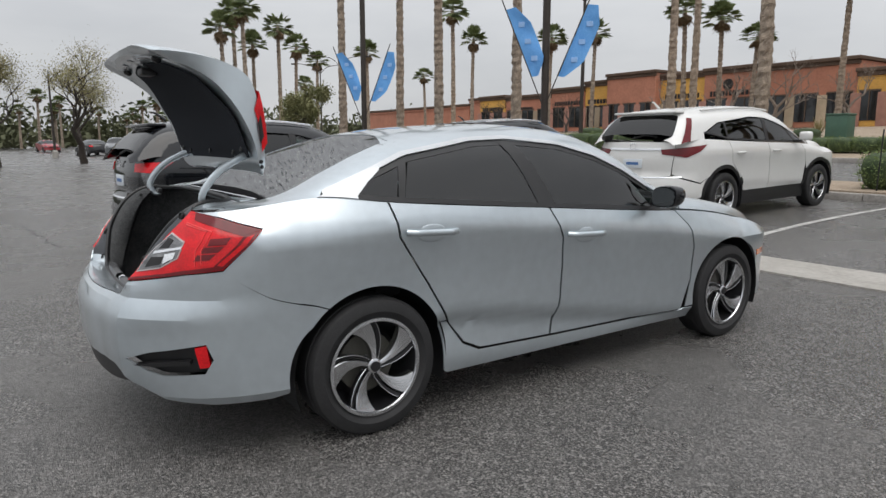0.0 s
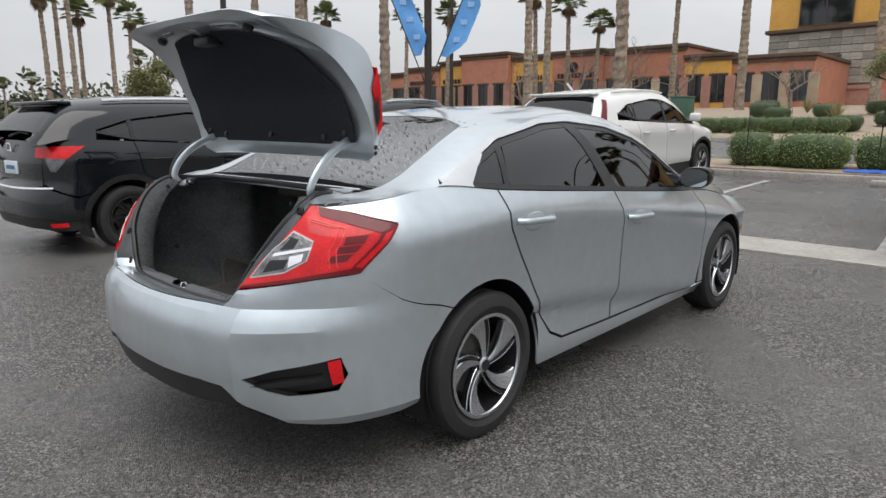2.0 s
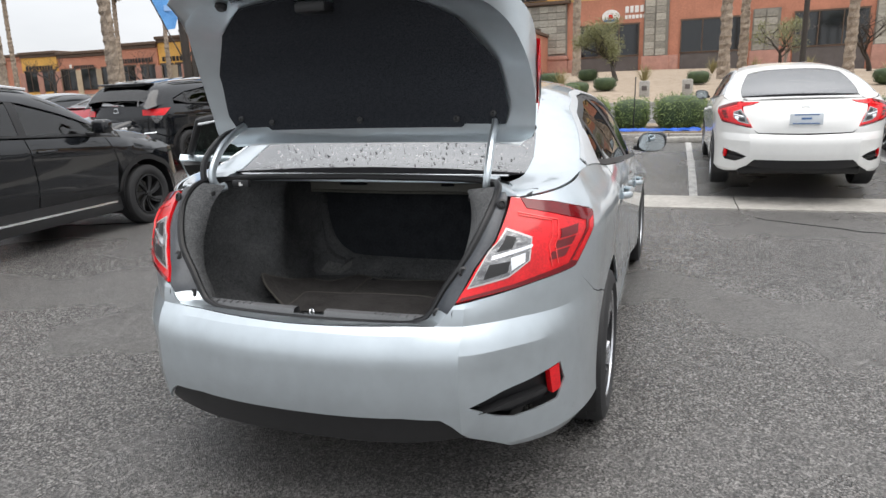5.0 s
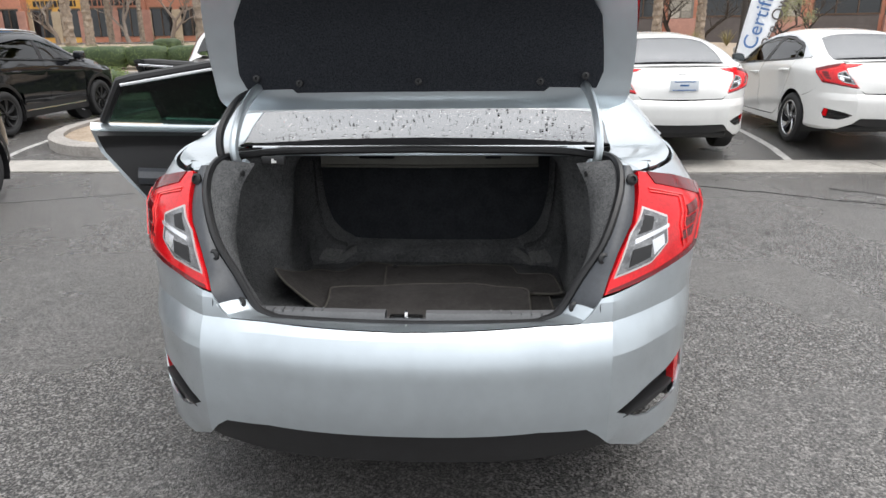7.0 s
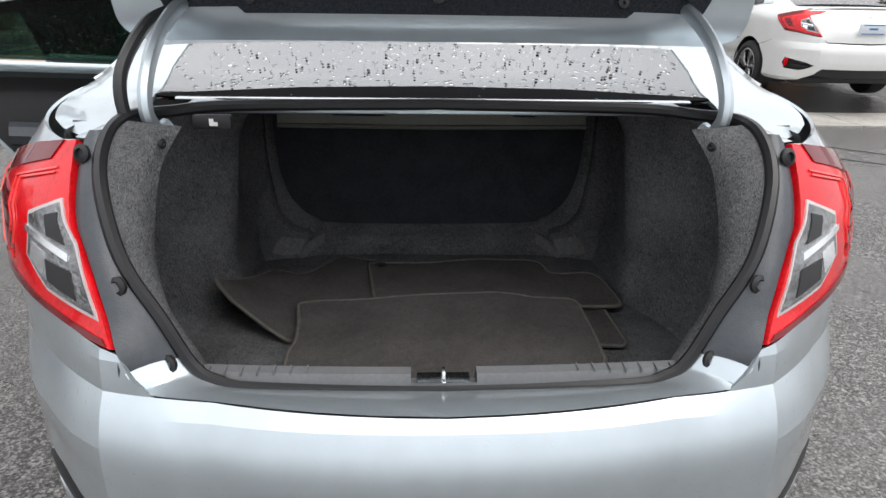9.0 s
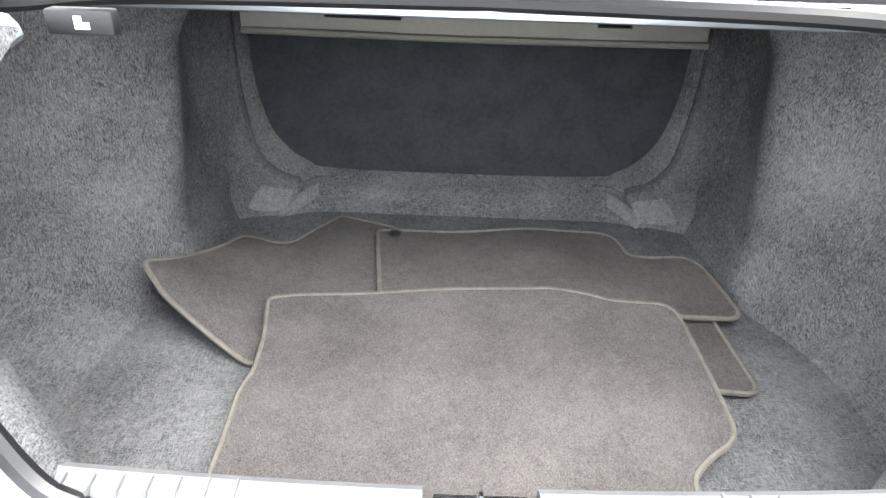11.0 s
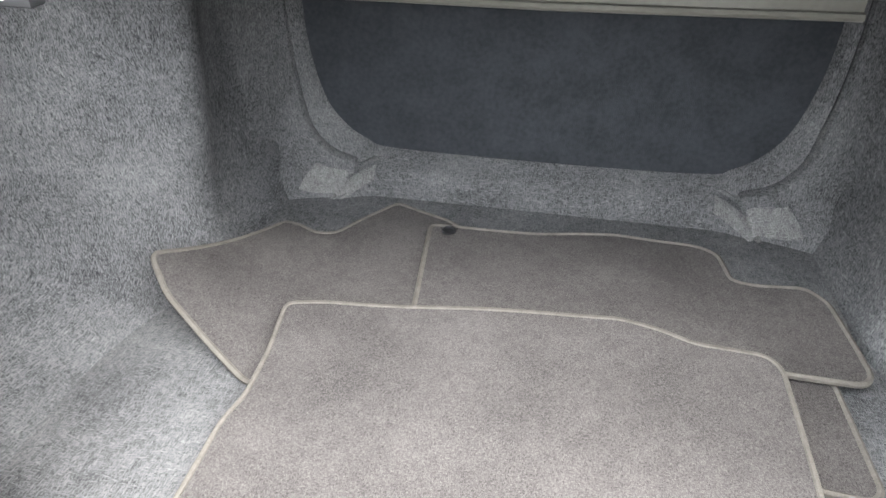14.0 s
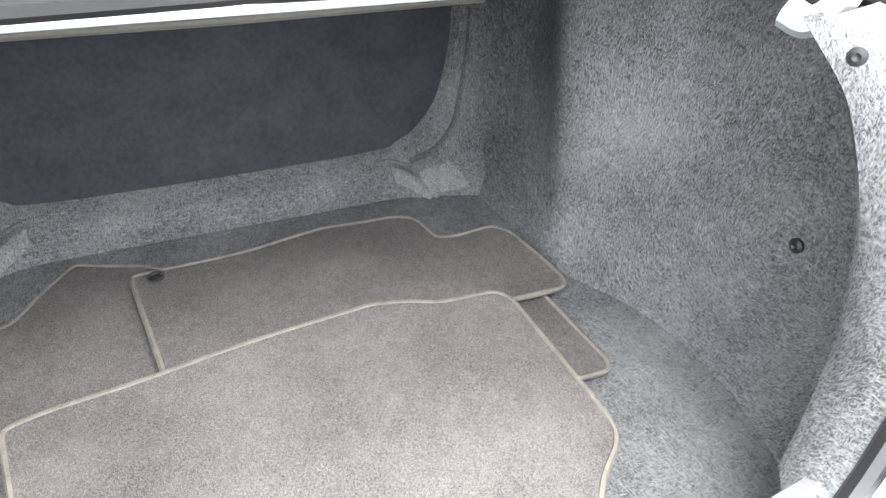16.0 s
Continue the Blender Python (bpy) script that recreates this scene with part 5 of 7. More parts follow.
def mesh_part(name, me, material, parent, label=""):
    me.materials.append(material)
    ob = new(name, me)
    ob.parent = parent
    if label:
        ob["label"] = label
    return ob


def hedge(x, y, sx, sy, h, seed, name="hedge", label="clipped rounded green hedge bush on gravel", base=None, leaf=None, density=1.0):
    rng = random.Random(seed)
    z = (rise(x, y) + .11) if base is None else base
    root = thing(name, label, "hedge", "clipped hedges", at=pose(x, y, z))

    def shell(r):
        u, v = r.uniform(0, 2 * math.pi), r.uniform(-.4, 1)
        k = (1 - abs(v)**4)**.25 * (1 - .55 * max(0, -v)) * (.90 + .10 * min(1, max(0, v + .4)))
        c, s = math.cos(u), math.sin(u)
        m = (abs(c)**4 + abs(s)**4)**-.25
        w = 1 + .05 * math.sin(5 * u + seed) + .04 * r.gauss(0, 1)
        return (sx * .5 * c * m * k * w, sy * .5 * s * m * k * w, h * (.30 + .68 * v) * w)
    # solid core whose darker green paints the shade between the outer leaves
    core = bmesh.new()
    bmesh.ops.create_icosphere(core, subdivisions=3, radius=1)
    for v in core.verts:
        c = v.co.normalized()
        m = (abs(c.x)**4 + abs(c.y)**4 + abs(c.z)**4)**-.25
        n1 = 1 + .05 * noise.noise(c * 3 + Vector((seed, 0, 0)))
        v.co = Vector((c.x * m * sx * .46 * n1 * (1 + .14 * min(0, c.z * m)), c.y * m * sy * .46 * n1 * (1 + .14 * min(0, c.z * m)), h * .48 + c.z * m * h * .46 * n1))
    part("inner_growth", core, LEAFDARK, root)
    mesh_part("leaves", leaf_cloud(rng, shell, int(2600 * density * max(.5, sx * sy)), .022, None), leaf or LEAF, root)
    return root


for k, (x, sx, sy, h) in enumerate(((-2.05, .75, .95, .75), (-1.60, .55, .8, .50), (-.88, 1.25, 1.05, .72), (.20, .74, .95, .70), (1.20, 1.05, 1.05, .76), (4.6, 1.2, 1.0, .6), (-4.6, 1.4, 1.0, .7), (-6.6, 1.3, 1.0, .7), (-8.8, 1.5, 1.0, .7), (6.9, 1.2, 1, .6))):
    hedge(x, 12.35 + .1 * (k % 2), sx, sy, h, 20 + k)


def spiky(x, y, h, seed, name="spiky_plant", label="spiky green yucca plant beside the hedge", material=None, n=46, base=None):
    rng = random.Random(seed)
    root = thing(name, label, "plant", at=pose(x, y, (rise(x, y) + .10) if base is None else base))
    bm = bmesh.new()
    for _ in range(n):
        a, lean = rng.uniform(0, 2 * math.pi), rng.uniform(.1, .9)
        L, w = h * rng.uniform(.7, 1.1), .012 + .008 * rng.random()
        d = Vector((math.cos(a) * lean, math.sin(a) * lean, 1)).normalized()
        s = d.cross(Vector((0, 0, 1))).normalized() * w
        p1 = d * L * .6
        p2 = d * L + Vector((math.cos(a), math.sin(a), -.6)) * L * .10 * lean
        v = [bm.verts.new(q) for q in (-s, s, p1 + s * .8, p1 - s * .8, p2)]
        bm.faces.new(v[:4])
        bm.faces.new((v[3], v[2], v[4]))
    part("leaf_clump", bm, material or LEAF, root)


spiky(2.0, 12.2, .62, 3)
for k, (x, y) in enumerate(((-3.5, 26), (-6.2, 33), (2.8, 35), (4.6, 33), (7.4, 36), (-12, 30), (9, 28), (12, 33), (-.2, 27), (16, 30))):
    spiky(x, y, .9, 40 + k, "grass_tuft", "dry yellow-green grass tuft on the gravel bank", DRYGRASS, 70)
for k, (x, y, s) in enumerate(((-2.3, 22, .9), (-5.5, 26, 1.0), (-6.6, 28, 1.2), (-4.4, 28.5, 1.0), (-1.5, 24, .9), (1.9, 26, .9), (-10, 25, 1.0), (4, 24, .9), (8, 24.5, 1.0), (11, 23, 1.2), (13.5, 25, 1.2), (-3, 31, 1.0), (-8, 33, 1.1), (-14, 27, 1.2), (-18, 24, 1.2), (-22, 26, 1.3))):
    hedge(x, y, s * .95, s * .9, s * .58, 60 + k, "shrub", "small clipped dark green shrub on the gravel bank", leaf=LEAFDARK, density=.4)
for k in range(8):
    hedge(-7.6 + .72 * k, 21.0 + .06 * k, .9, .7, .50, 90 + k, "low_hedge", "low clipped hedge above bare stems on the bank", density=.7)
for k in range(9):
    hedge(-10 - 1.5 * k, 20.4, 1.7, .9, .8, 110 + k, "low_hedge", "low clipped hedge along the bank", density=.4)


# ---- palms ----
PALMBARK = mat("palm_trunk", (0.15, 0.115, 0.088), 0.95, color2=(0.42, 0.345, 0.27), scale=4, bump=1.0, bscale=18, dist=.05, detail=6)
FROND = mat("palm_frond", (0.085, 0.115, 0.04), 0.55, color2=(0.20, 0.24, 0.10), scale=3)
DEADFROND = mat("dead_palm_frond", (0.17, 0.115, 0.065), 0.9, var=.3, scale=4)


def palm_at(m, height, seed, radius=.24, crown=1.0, skirt=True, label=""):
    """Fan palm: tapered trunk with leaf-base boots, fan leaves of split blades, a skirt of dead leaves."""
    rng = random.Random(seed)
    root = thing("palm_tree", label or "tall fan palm with rough brown trunk and green crown", "palm tree", "fan palms", at=m)
    lean = rng.uniform(-.02, .02), rng.uniform(-.02, .02)
    axis = lambda f: Vector((lean[0] * height * f * f, lean[1] * height * f * f, height * f))
    bm = bmesh.new()
    rings, n = [], int(height / .18)
    for i in range(n + 1):
        f = i / n
        r = radius * (1.15 - .42 * f) + (.16 * radius * (1 - f * 20) if f < .05 else 0)
        r += radius * (.20 if f > .72 else .10) * (i % 2) + rng.uniform(-.02, .02) * radius
        c = axis(f)
        rings.append([bm.verts.new(c + Vector((math.cos(2 * math.pi * (k + .5 * (i % 2)) / 9) * r * rng.uniform(.86, 1.16), math.sin(2 * math.pi * (k + .5 * (i % 2)) / 9) * r * rng.uniform(.86, 1.16), rng.uniform(-.03, .03)))) for k in range(9)])
    for a, b in zip(rings, rings[1:]):
        for k in range(9):
            bm.faces.new((a[k], a[(k + 1) % 9], b[(k + 1) % 9], b[k]))
    part("trunk", bm, PALMBARK, root, smooth=False)
    top = axis(1)

    def fans(count, up0, up1, size, droop, bmx):
        for j in range(count):
            az = rng.uniform(0, 2 * math.pi)
            el = radians(rng.uniform(up0, up1))
            d = Vector((math.cos(az) * math.cos(el), math.sin(az) * math.cos(el), math.sin(el)))
            base = top + Vector((0, 0, rng.uniform(-.25, .15)))
            hub = base + d * size * .55 + Vector((0, 0, -droop * .08 * size))
            side = d.cross(Vector((0, 0, 1))).normalized()
            w = side * .02
            v = [bmx.verts.new(q) for q in (base - w, base + w, hub + w, hub - w)]
            bmx.faces.new(v)
            nb = 11
            for k in range(nb):
                a = (k / (nb - 1) - .5) * 2.5
                dd = (d * math.cos(a) + side * math.sin(a)).normalized()
                L = size * .62 * (1 - .18 * abs(a)) * rng.uniform(.85, 1.1)
                mid = hub + dd * L * .6 + Vector((0, 0, -droop * .10 * L))
                tip = hub + dd * L + Vector((0, 0, -droop * .42 * L))
                ww = side * math.cos(a) * .055 - d * math.sin(a) * .055
                ww *= size
                q = [bmx.verts.new(x) for x in (hub, mid + ww, tip, mid - ww)]
                bmx.faces.new(q)
    green = bmesh.new()
    fans(36, -38, 80, 1.30 * crown, .62, green)
    part("crown", green, FROND, root, smooth=False)
    if skirt:
        dead = bmesh.new()
        fans(14, -85, -50, .95 * crown, .5, dead)
        part("dead_leaves", dead, DEADFROND, root, "hanging brown dead leaves", smooth=False)
    return root


PALMS = {}


def palm(x, y, height, kind, z=None, spin=0.0):
    """Repeats share a few built palms of near height, scaled to fit."""
    if z is None:
        z = rise(x, y) - .1
    if kind not in PALMS:
        h0 = {"a": 13.0, "b": 10.0, "c": 15.0}[kind]
        PALMS[kind] = (palm_at(pose(x, y, z), h0, {"a": 5, "b": 8, "c": 13}[kind], radius={"a": .21, "b": .19, "c": .23}[kind], crown={"a": 1.25, "b": 1.15, "c": 1.3}[kind]), h0)
        ob, h0 = PALMS[kind]
        ob.matrix_world = pose(x, y, z, 0, 0, spin) @ Matrix.Diagonal((height / h0 * .5 + .5, height / h0 * .5 + .5, height / h0, 1))
        return ob
    ob, h0 = PALMS[kind]
    c = copy_thing(ob, pose(x, y, z, 0, 0, spin))
    c.scale = (height / h0 * .5 + .5, height / h0 * .5 + .5, height / h0)
    return c


# near row along the far side of the lot, and the groups beyond
for k, (x, y, h, kind) in enumerate((
        (-36.1, 18.0, 15.5, "c"), (-32.6, 20.2, 14.0, "a"), (-26.4, 18.9, 14.5, "c"), (-20.8, 19.5, 13.5, "a"), (-47.1, 34.6, 11.3, "a"), (-54.1, 42.0, 10.0, "b"), (-40.2, 39.9, 8.3, "b"), (-41.6, 46.9, 9.4, "b"),
        (-21.8, 32.3, 14.0, "c"), (-23.1, 36.3, 13.5, "a"), (-27.1, 40.8, 8.7, "b"), (-25.1, 42.1, 8.0, "b"), (-10.3, 22.2, 14.0, "a"), (-25.3, 46.6, 7.0, "b"), (-16.9, 42.1, 9.0, "a"), (-11.3, 38.8, 14.0, "c"), (-4.8, 40.0, 14.0, "a"),
        (-59.8, 17.6, 11.2, "b"), (-62.4, 19.5, 12.8, "a"), (-57.3, 18.8, 12.5, "a"), (-65.6, 22.4, 10.3, "b"), (-61.0, 23.4, 11.4, "a"), (-65.1, 26.7, 10.0, "b"), (-69.7, 31.2, 9.0, "b"), (-63.6, 34.6, 9.6, "b"), (-63.7, 42.3, 7.0, "b"), (-84.0, 35.9, 7.5, "b"),
        (4.6, 40.0, 14.0, "c"), (3.0, 29.5, 13.0, "a"), (8.6, 33.5, 13.0, "a"), (11.5, 36, 13.0, "c"))):
    palm(x, y, h, kind, spin=47 * k)
# palms across the lane, seen mirrored in the side windows
for k, (x, y, h) in enumerate(((13, 7, 9.5), (15.5, 9.5, 10.5), (14, 13, 9))):
    palm(x, y, h, "a", z=-.1, spin=30 + 80 * k)
rng = random.Random(77)
for k in range(26):
    palm(rng.uniform(-112, -86), rng.uniform(-9, 26), rng.uniform(4.0, 6.5), "b", z=.4, spin=rng.uniform(0, 360))


# ---- broadleaf and bare trees ----
def tree(x, y, height, spread, seed, leaves, leaf_mat, bark, name, label, size=.05, levels=4, z=None, low=.25):
    rng = random.Random(seed)
    z = (rise(x, y) + .05) if z is None else z
    root = thing(name, label, "tree", at=pose(x, y, z))
    limbs, tips = [], []

    def grow(p, d, L, r, lv):
        pts = [p]
        q, dd = p.copy(), d.copy()
        for _ in range(4):
            dd = (dd + Vector((rng.gauss(0, .16), rng.gauss(0, .16), rng.gauss(.02, .10)))).normalized()
            q = q + dd * L / 4
            pts.append(q.copy())
        limbs.append(tube(pts, r, 7 if lv == 0 else 5 if lv < 2 else 4, taper=r * .55))
        if lv >= levels:
            tips.append((pts[2], pts[-1]))
            return
        for k in range(3 if lv < 2 else rng.choice((2, 3))):
            a = rng.uniform(0, 2 * math.pi)
            out = Vector((math.cos(a), math.sin(a), rng.uniform(.15, .7) if lv else rng.uniform(.25, .8)))
            nd = (dd * .55 + out.normalized() * spread * .62).normalized()
            grow(pts[-1] if k < 2 else pts[2], nd, L * rng.uniform(.62, .85), r * .56, lv + 1)
    grow(Vector((0, 0, -.1)), Vector((rng.uniform(-.25, .25), rng.uniform(-.1, .1), 1)), height * low, height * .022 + .03, 0)
    part("trunk", join(*limbs), bark, root)
    if leaves:
        def near_tip(r):
            a, b = r.choice(tips)
            return a + (b - a) * r.random() + Vector((r.gauss(0, 1), r.gauss(0, 1), r.gauss(0, 1))) * height * .035
        mesh_part("crown", leaf_cloud(rng, near_tip, leaves, size), leaf_mat, root)
    return root


OLIVE = mat("olive_leaf", (0.12, 0.13, 0.045), 0.6, color2=(0.22, 0.21, 0.09), scale=2)
PALELEAF = mat("pale_yellow_leaf", (0.24, 0.22, 0.09), 0.6, color2=(0.38, 0.34, 0.17), scale=2)
tree(-1.6, 30.5, 4.6, 2.3, 3, 8000, OLIVE, TWIG, "mesquite_tree", "low twisted mesquite with sparse olive leaves", .045)
tree(-9.6, 43, 4.6, .9, 7, 0, None, PALEBARK, "bare_tree", "small leafless tree with pale twigs", levels=5)
for k, (x, y, h) in enumerate(((-20, 40, 6.5), (-23.5, 41.5, 6.5), (-16.5, 43, 6.0), (-27.5, 40, 6.0), (7.5, 46, 5), (14, 44, 5.5), (20, 42, 5), (10.5, 38, 5), (-52, 44, 5.5), (-40, 42, 5))):
    tree(x, y, h, 1.0, 30 + k, 0, None, PALEBARK if k < 5 else TWIG, "bare_tree", "leafless tree with fine pinkish-brown twigs", levels=5)
tree(-36.6, -.9, 8.6, 1.25, 12, 9000, PALELEAF, TWIG, "shade_tree", "spreading tree with thin yellowing leaves", .045, levels=5, z=.1)
tree(-41.3, 3.5, 9.0, 1.2, 15, 9000, PALELEAF, TWIG, "shade_tree", "spreading tree with thin yellowing leaves", .045, levels=5, z=.1)
tree(-31, 13.5, 5.5, 1.2, 18, 9000, OLIVE, TWIG, "mesquite_tree", "dense green desert tree among the palms", .07)
tree(6.5, 39, 4.6, 1.2, 21, 2500, OLIVE, TWIG, "mesquite_tree", "dark-stemmed desert tree before the offices", .05)
tree(14.5, 33, 4.2, 1.2, 24, 2500, OLIVE, TWIG, "mesquite_tree", "dark-stemmed desert tree before the offices", .05)
FARLEAF = mat("far_foliage", (0.055, 0.065, 0.03), 0.8, color2=(0.12, 0.125, 0.065), scale=.3)
rng = random.Random(5)
blobs = [(rng.uniform(-150, -112), rng.uniform(-40, 75), rng.uniform(3, 6)) for _ in range(90)]


def far_leaf(r):
    x, y, s = r.choice(blobs)
    u = Vector((r.gauss(0, 1), r.gauss(0, 1), abs(r.gauss(0, .8))))
    return (x + u.x * s * .7, y + u.y * s * .7, .4 + u.z * s * .6)


wood = mesh_part("far_trees", leaf_cloud(random.Random(6), far_leaf, 26000, .6), FARLEAF, None)
tagged(wood, "hazy dark green belt of distant trees", "trees", kind="stuff")


# ---- buildings ----
TERRACOTTA = mat("terracotta_render", (0.46, 0.20, 0.13), 0.85, var=.14, scale=.8, bump=.3, bscale=30)
OCHRE = mat("ochre_render", (0.66, 0.37, 0.09), 0.85, var=.12, scale=.8, bump=.3, bscale=30)
PALEOCHRE = mat("pale_ochre_render", (0.66, 0.46, 0.20), 0.85, var=.10, scale=.8, bump=.3, bscale=30)
BROWNTRIM = mat("brown_cornice", (0.10, 0.065, 0.045), 0.8, var=.15, scale=2)
PINKBASE = mat("pink_block", (0.38, 0.20, 0.155), 0.85, var=.18, scale=3, bump=.4, bscale=20)
GREYPANEL = mat("grey_brown_panel", (0.10, 0.085, 0.08), 0.7, var=.15, scale=2)
STONEJOINT = mat("stone_joint", (0.20, 0.185, 0.16), 0.85, var=.15, scale=3)
SLATE = mat("slate_tile", (0.24, 0.23, 0.20), 0.7, color2=(0.42, 0.39, 0.33), scale=.7, rand=.28, bump=.3, bscale=20)
TANSTONE = mat("tan_stone", (0.33, 0.26, 0.18), 0.85, color2=(0.48, 0.39, 0.28), scale=1.5, rand=.25)
WINDOW = mat("dark_window_glass", (0.012, 0.014, 0.016), 0.06, var=.2, scale=.5, spec=.8)
BLACKSIGN = mat("black_sign_letters", (0.015, 0.012, 0.012), 0.6, var=.1)
WHITESIGN = mat("white_sign_letters", (0.75, 0.74, 0.72), 0.5, var=.05)


def sign_bars(parent, x0, x1, y, z, h, material, seed, rows=1):
    rng = random.Random(seed)
    x = x0
    while x < x1:
        w = h * rng.uniform(.45, .8)
        part("sign_bar", box(x, min(x + w, x1), y - .06, y, z, z + h, .02, 1), material, parent)
        x += w + h * .22


def shop_row():
    y = 49.0
    z0 = 2.2
    root = thing("shop_row", "single-storey shops in terracotta and ochre render with brown cornice", "building")
    segs = ((-90, -64, 5.6, TERRACOTTA, 0), (-64, -61.7, 6.2, TERRACOTTA, 0), (-61.7, -57, 6.3, OCHRE, 1), (-57, -49.3, 6.1, TERRACOTTA, 1), (-49.3, -44.6, 6.5, TERRACOTTA, 1), (-44.6, -41.1, 6.9, OCHRE, 1),
            (-41.1, -35.5, 7.3, TERRACOTTA, 2), (-35.5, -31.0, 6.9, OCHRE, 1), (-31.0, -26, 7.0, TERRACOTTA, 1), (-26, -19, 6.9, TERRACOTTA, 1), (-19, -15.5, 6.0, OCHRE, 1), (-15.5, -10, 5.7, TERRACOTTA, 1))
    for k, (a, b, top, m, kind) in enumerate(segs):
        d = -.6 if kind == 2 else (.15 if k % 2 else 0)
        part("wall", box(a, b, y + d, y + 10, 0, top, .03, 1), m, root)
        part("cornice", box(a - .12, b + .12, y + d - .25, y + 10, top, top + .28, .05, 1), BROWNTRIM, root)
        part("cornice_band", box(a - .04, b + .04, y + d - .12, y + d + .1, top - .28, top - .004, .03, 1), BROWNTRIM if kind else m, root)
        if kind:
            n = 2 if b - a < 5.2 else 3
            for j in range(n):
                c = a + (b - a) * (j + .5) / n
                w = (b - a) / n * .36
                fr = part("window", box(c - w, c + w, y + d - .05, y + d + .05, z0 + .5, z0 + 2.5), WINDOW, root)
                part("window_frame", join(box(c - w - .06, c + w + .06, y + d - .1, y + d - .03, z0 + 2.5, z0 + 2.6), box(c - .03, c + .03, y + d - .1, y + d - .052, z0 + .5, z0 + 2.5), box(c - w - .06, c - w, y + d - .1, y + d - .03, z0 + .4, z0 + 2.5), box(c + w, c + w + .06, y + d - .1, y + d - .03, z0 + .4, z0 + 2.5)), BROWNTRIM, fr)
            for j in range(n + 1):
                c = a + (b - a) * j / n
                part("stone_pier", box(c - .35, c + .35, y + d - .12, y + d, z0 - .6, z0 + 2.4, .03, 1), TANSTONE if k % 2 else PINKBASE, root)
        if k in (2, 4, 5, 7, 8):
            w = (b - a) * .38
            c = (a + b) / 2
            sign_bars(root, c - w, c + w, y + d - .002, 4.95 if k != 2 else 4.8, .42, BLACKSIGN, k)
            if k in (2, 5):
                sign_bars(root, c - w * .7, c + w * .7, y + d - .002, 4.45, .28, BLACKSIGN, k + 50)
            if k == 8:
                part("round_sign", lathe([(.45, 0), (.45, .06), (.30, .08), (.30, .02), (.001, .02)], 24, "z"), BLACKSIGN, root).matrix_local = pose(c - .3, y + d, 5.85, 90)
        if k == 3:
            sign_bars(root, a + 2.0, a + 4.6, y + d - .002, 4.75, .30, BLACKSIGN, 91)
            part("white_mark", box(a + 1.5, a + 1.75, y + d - .07, y + d, 4.7, 5.15, .03), WHITESIGN, root)


shop_row()


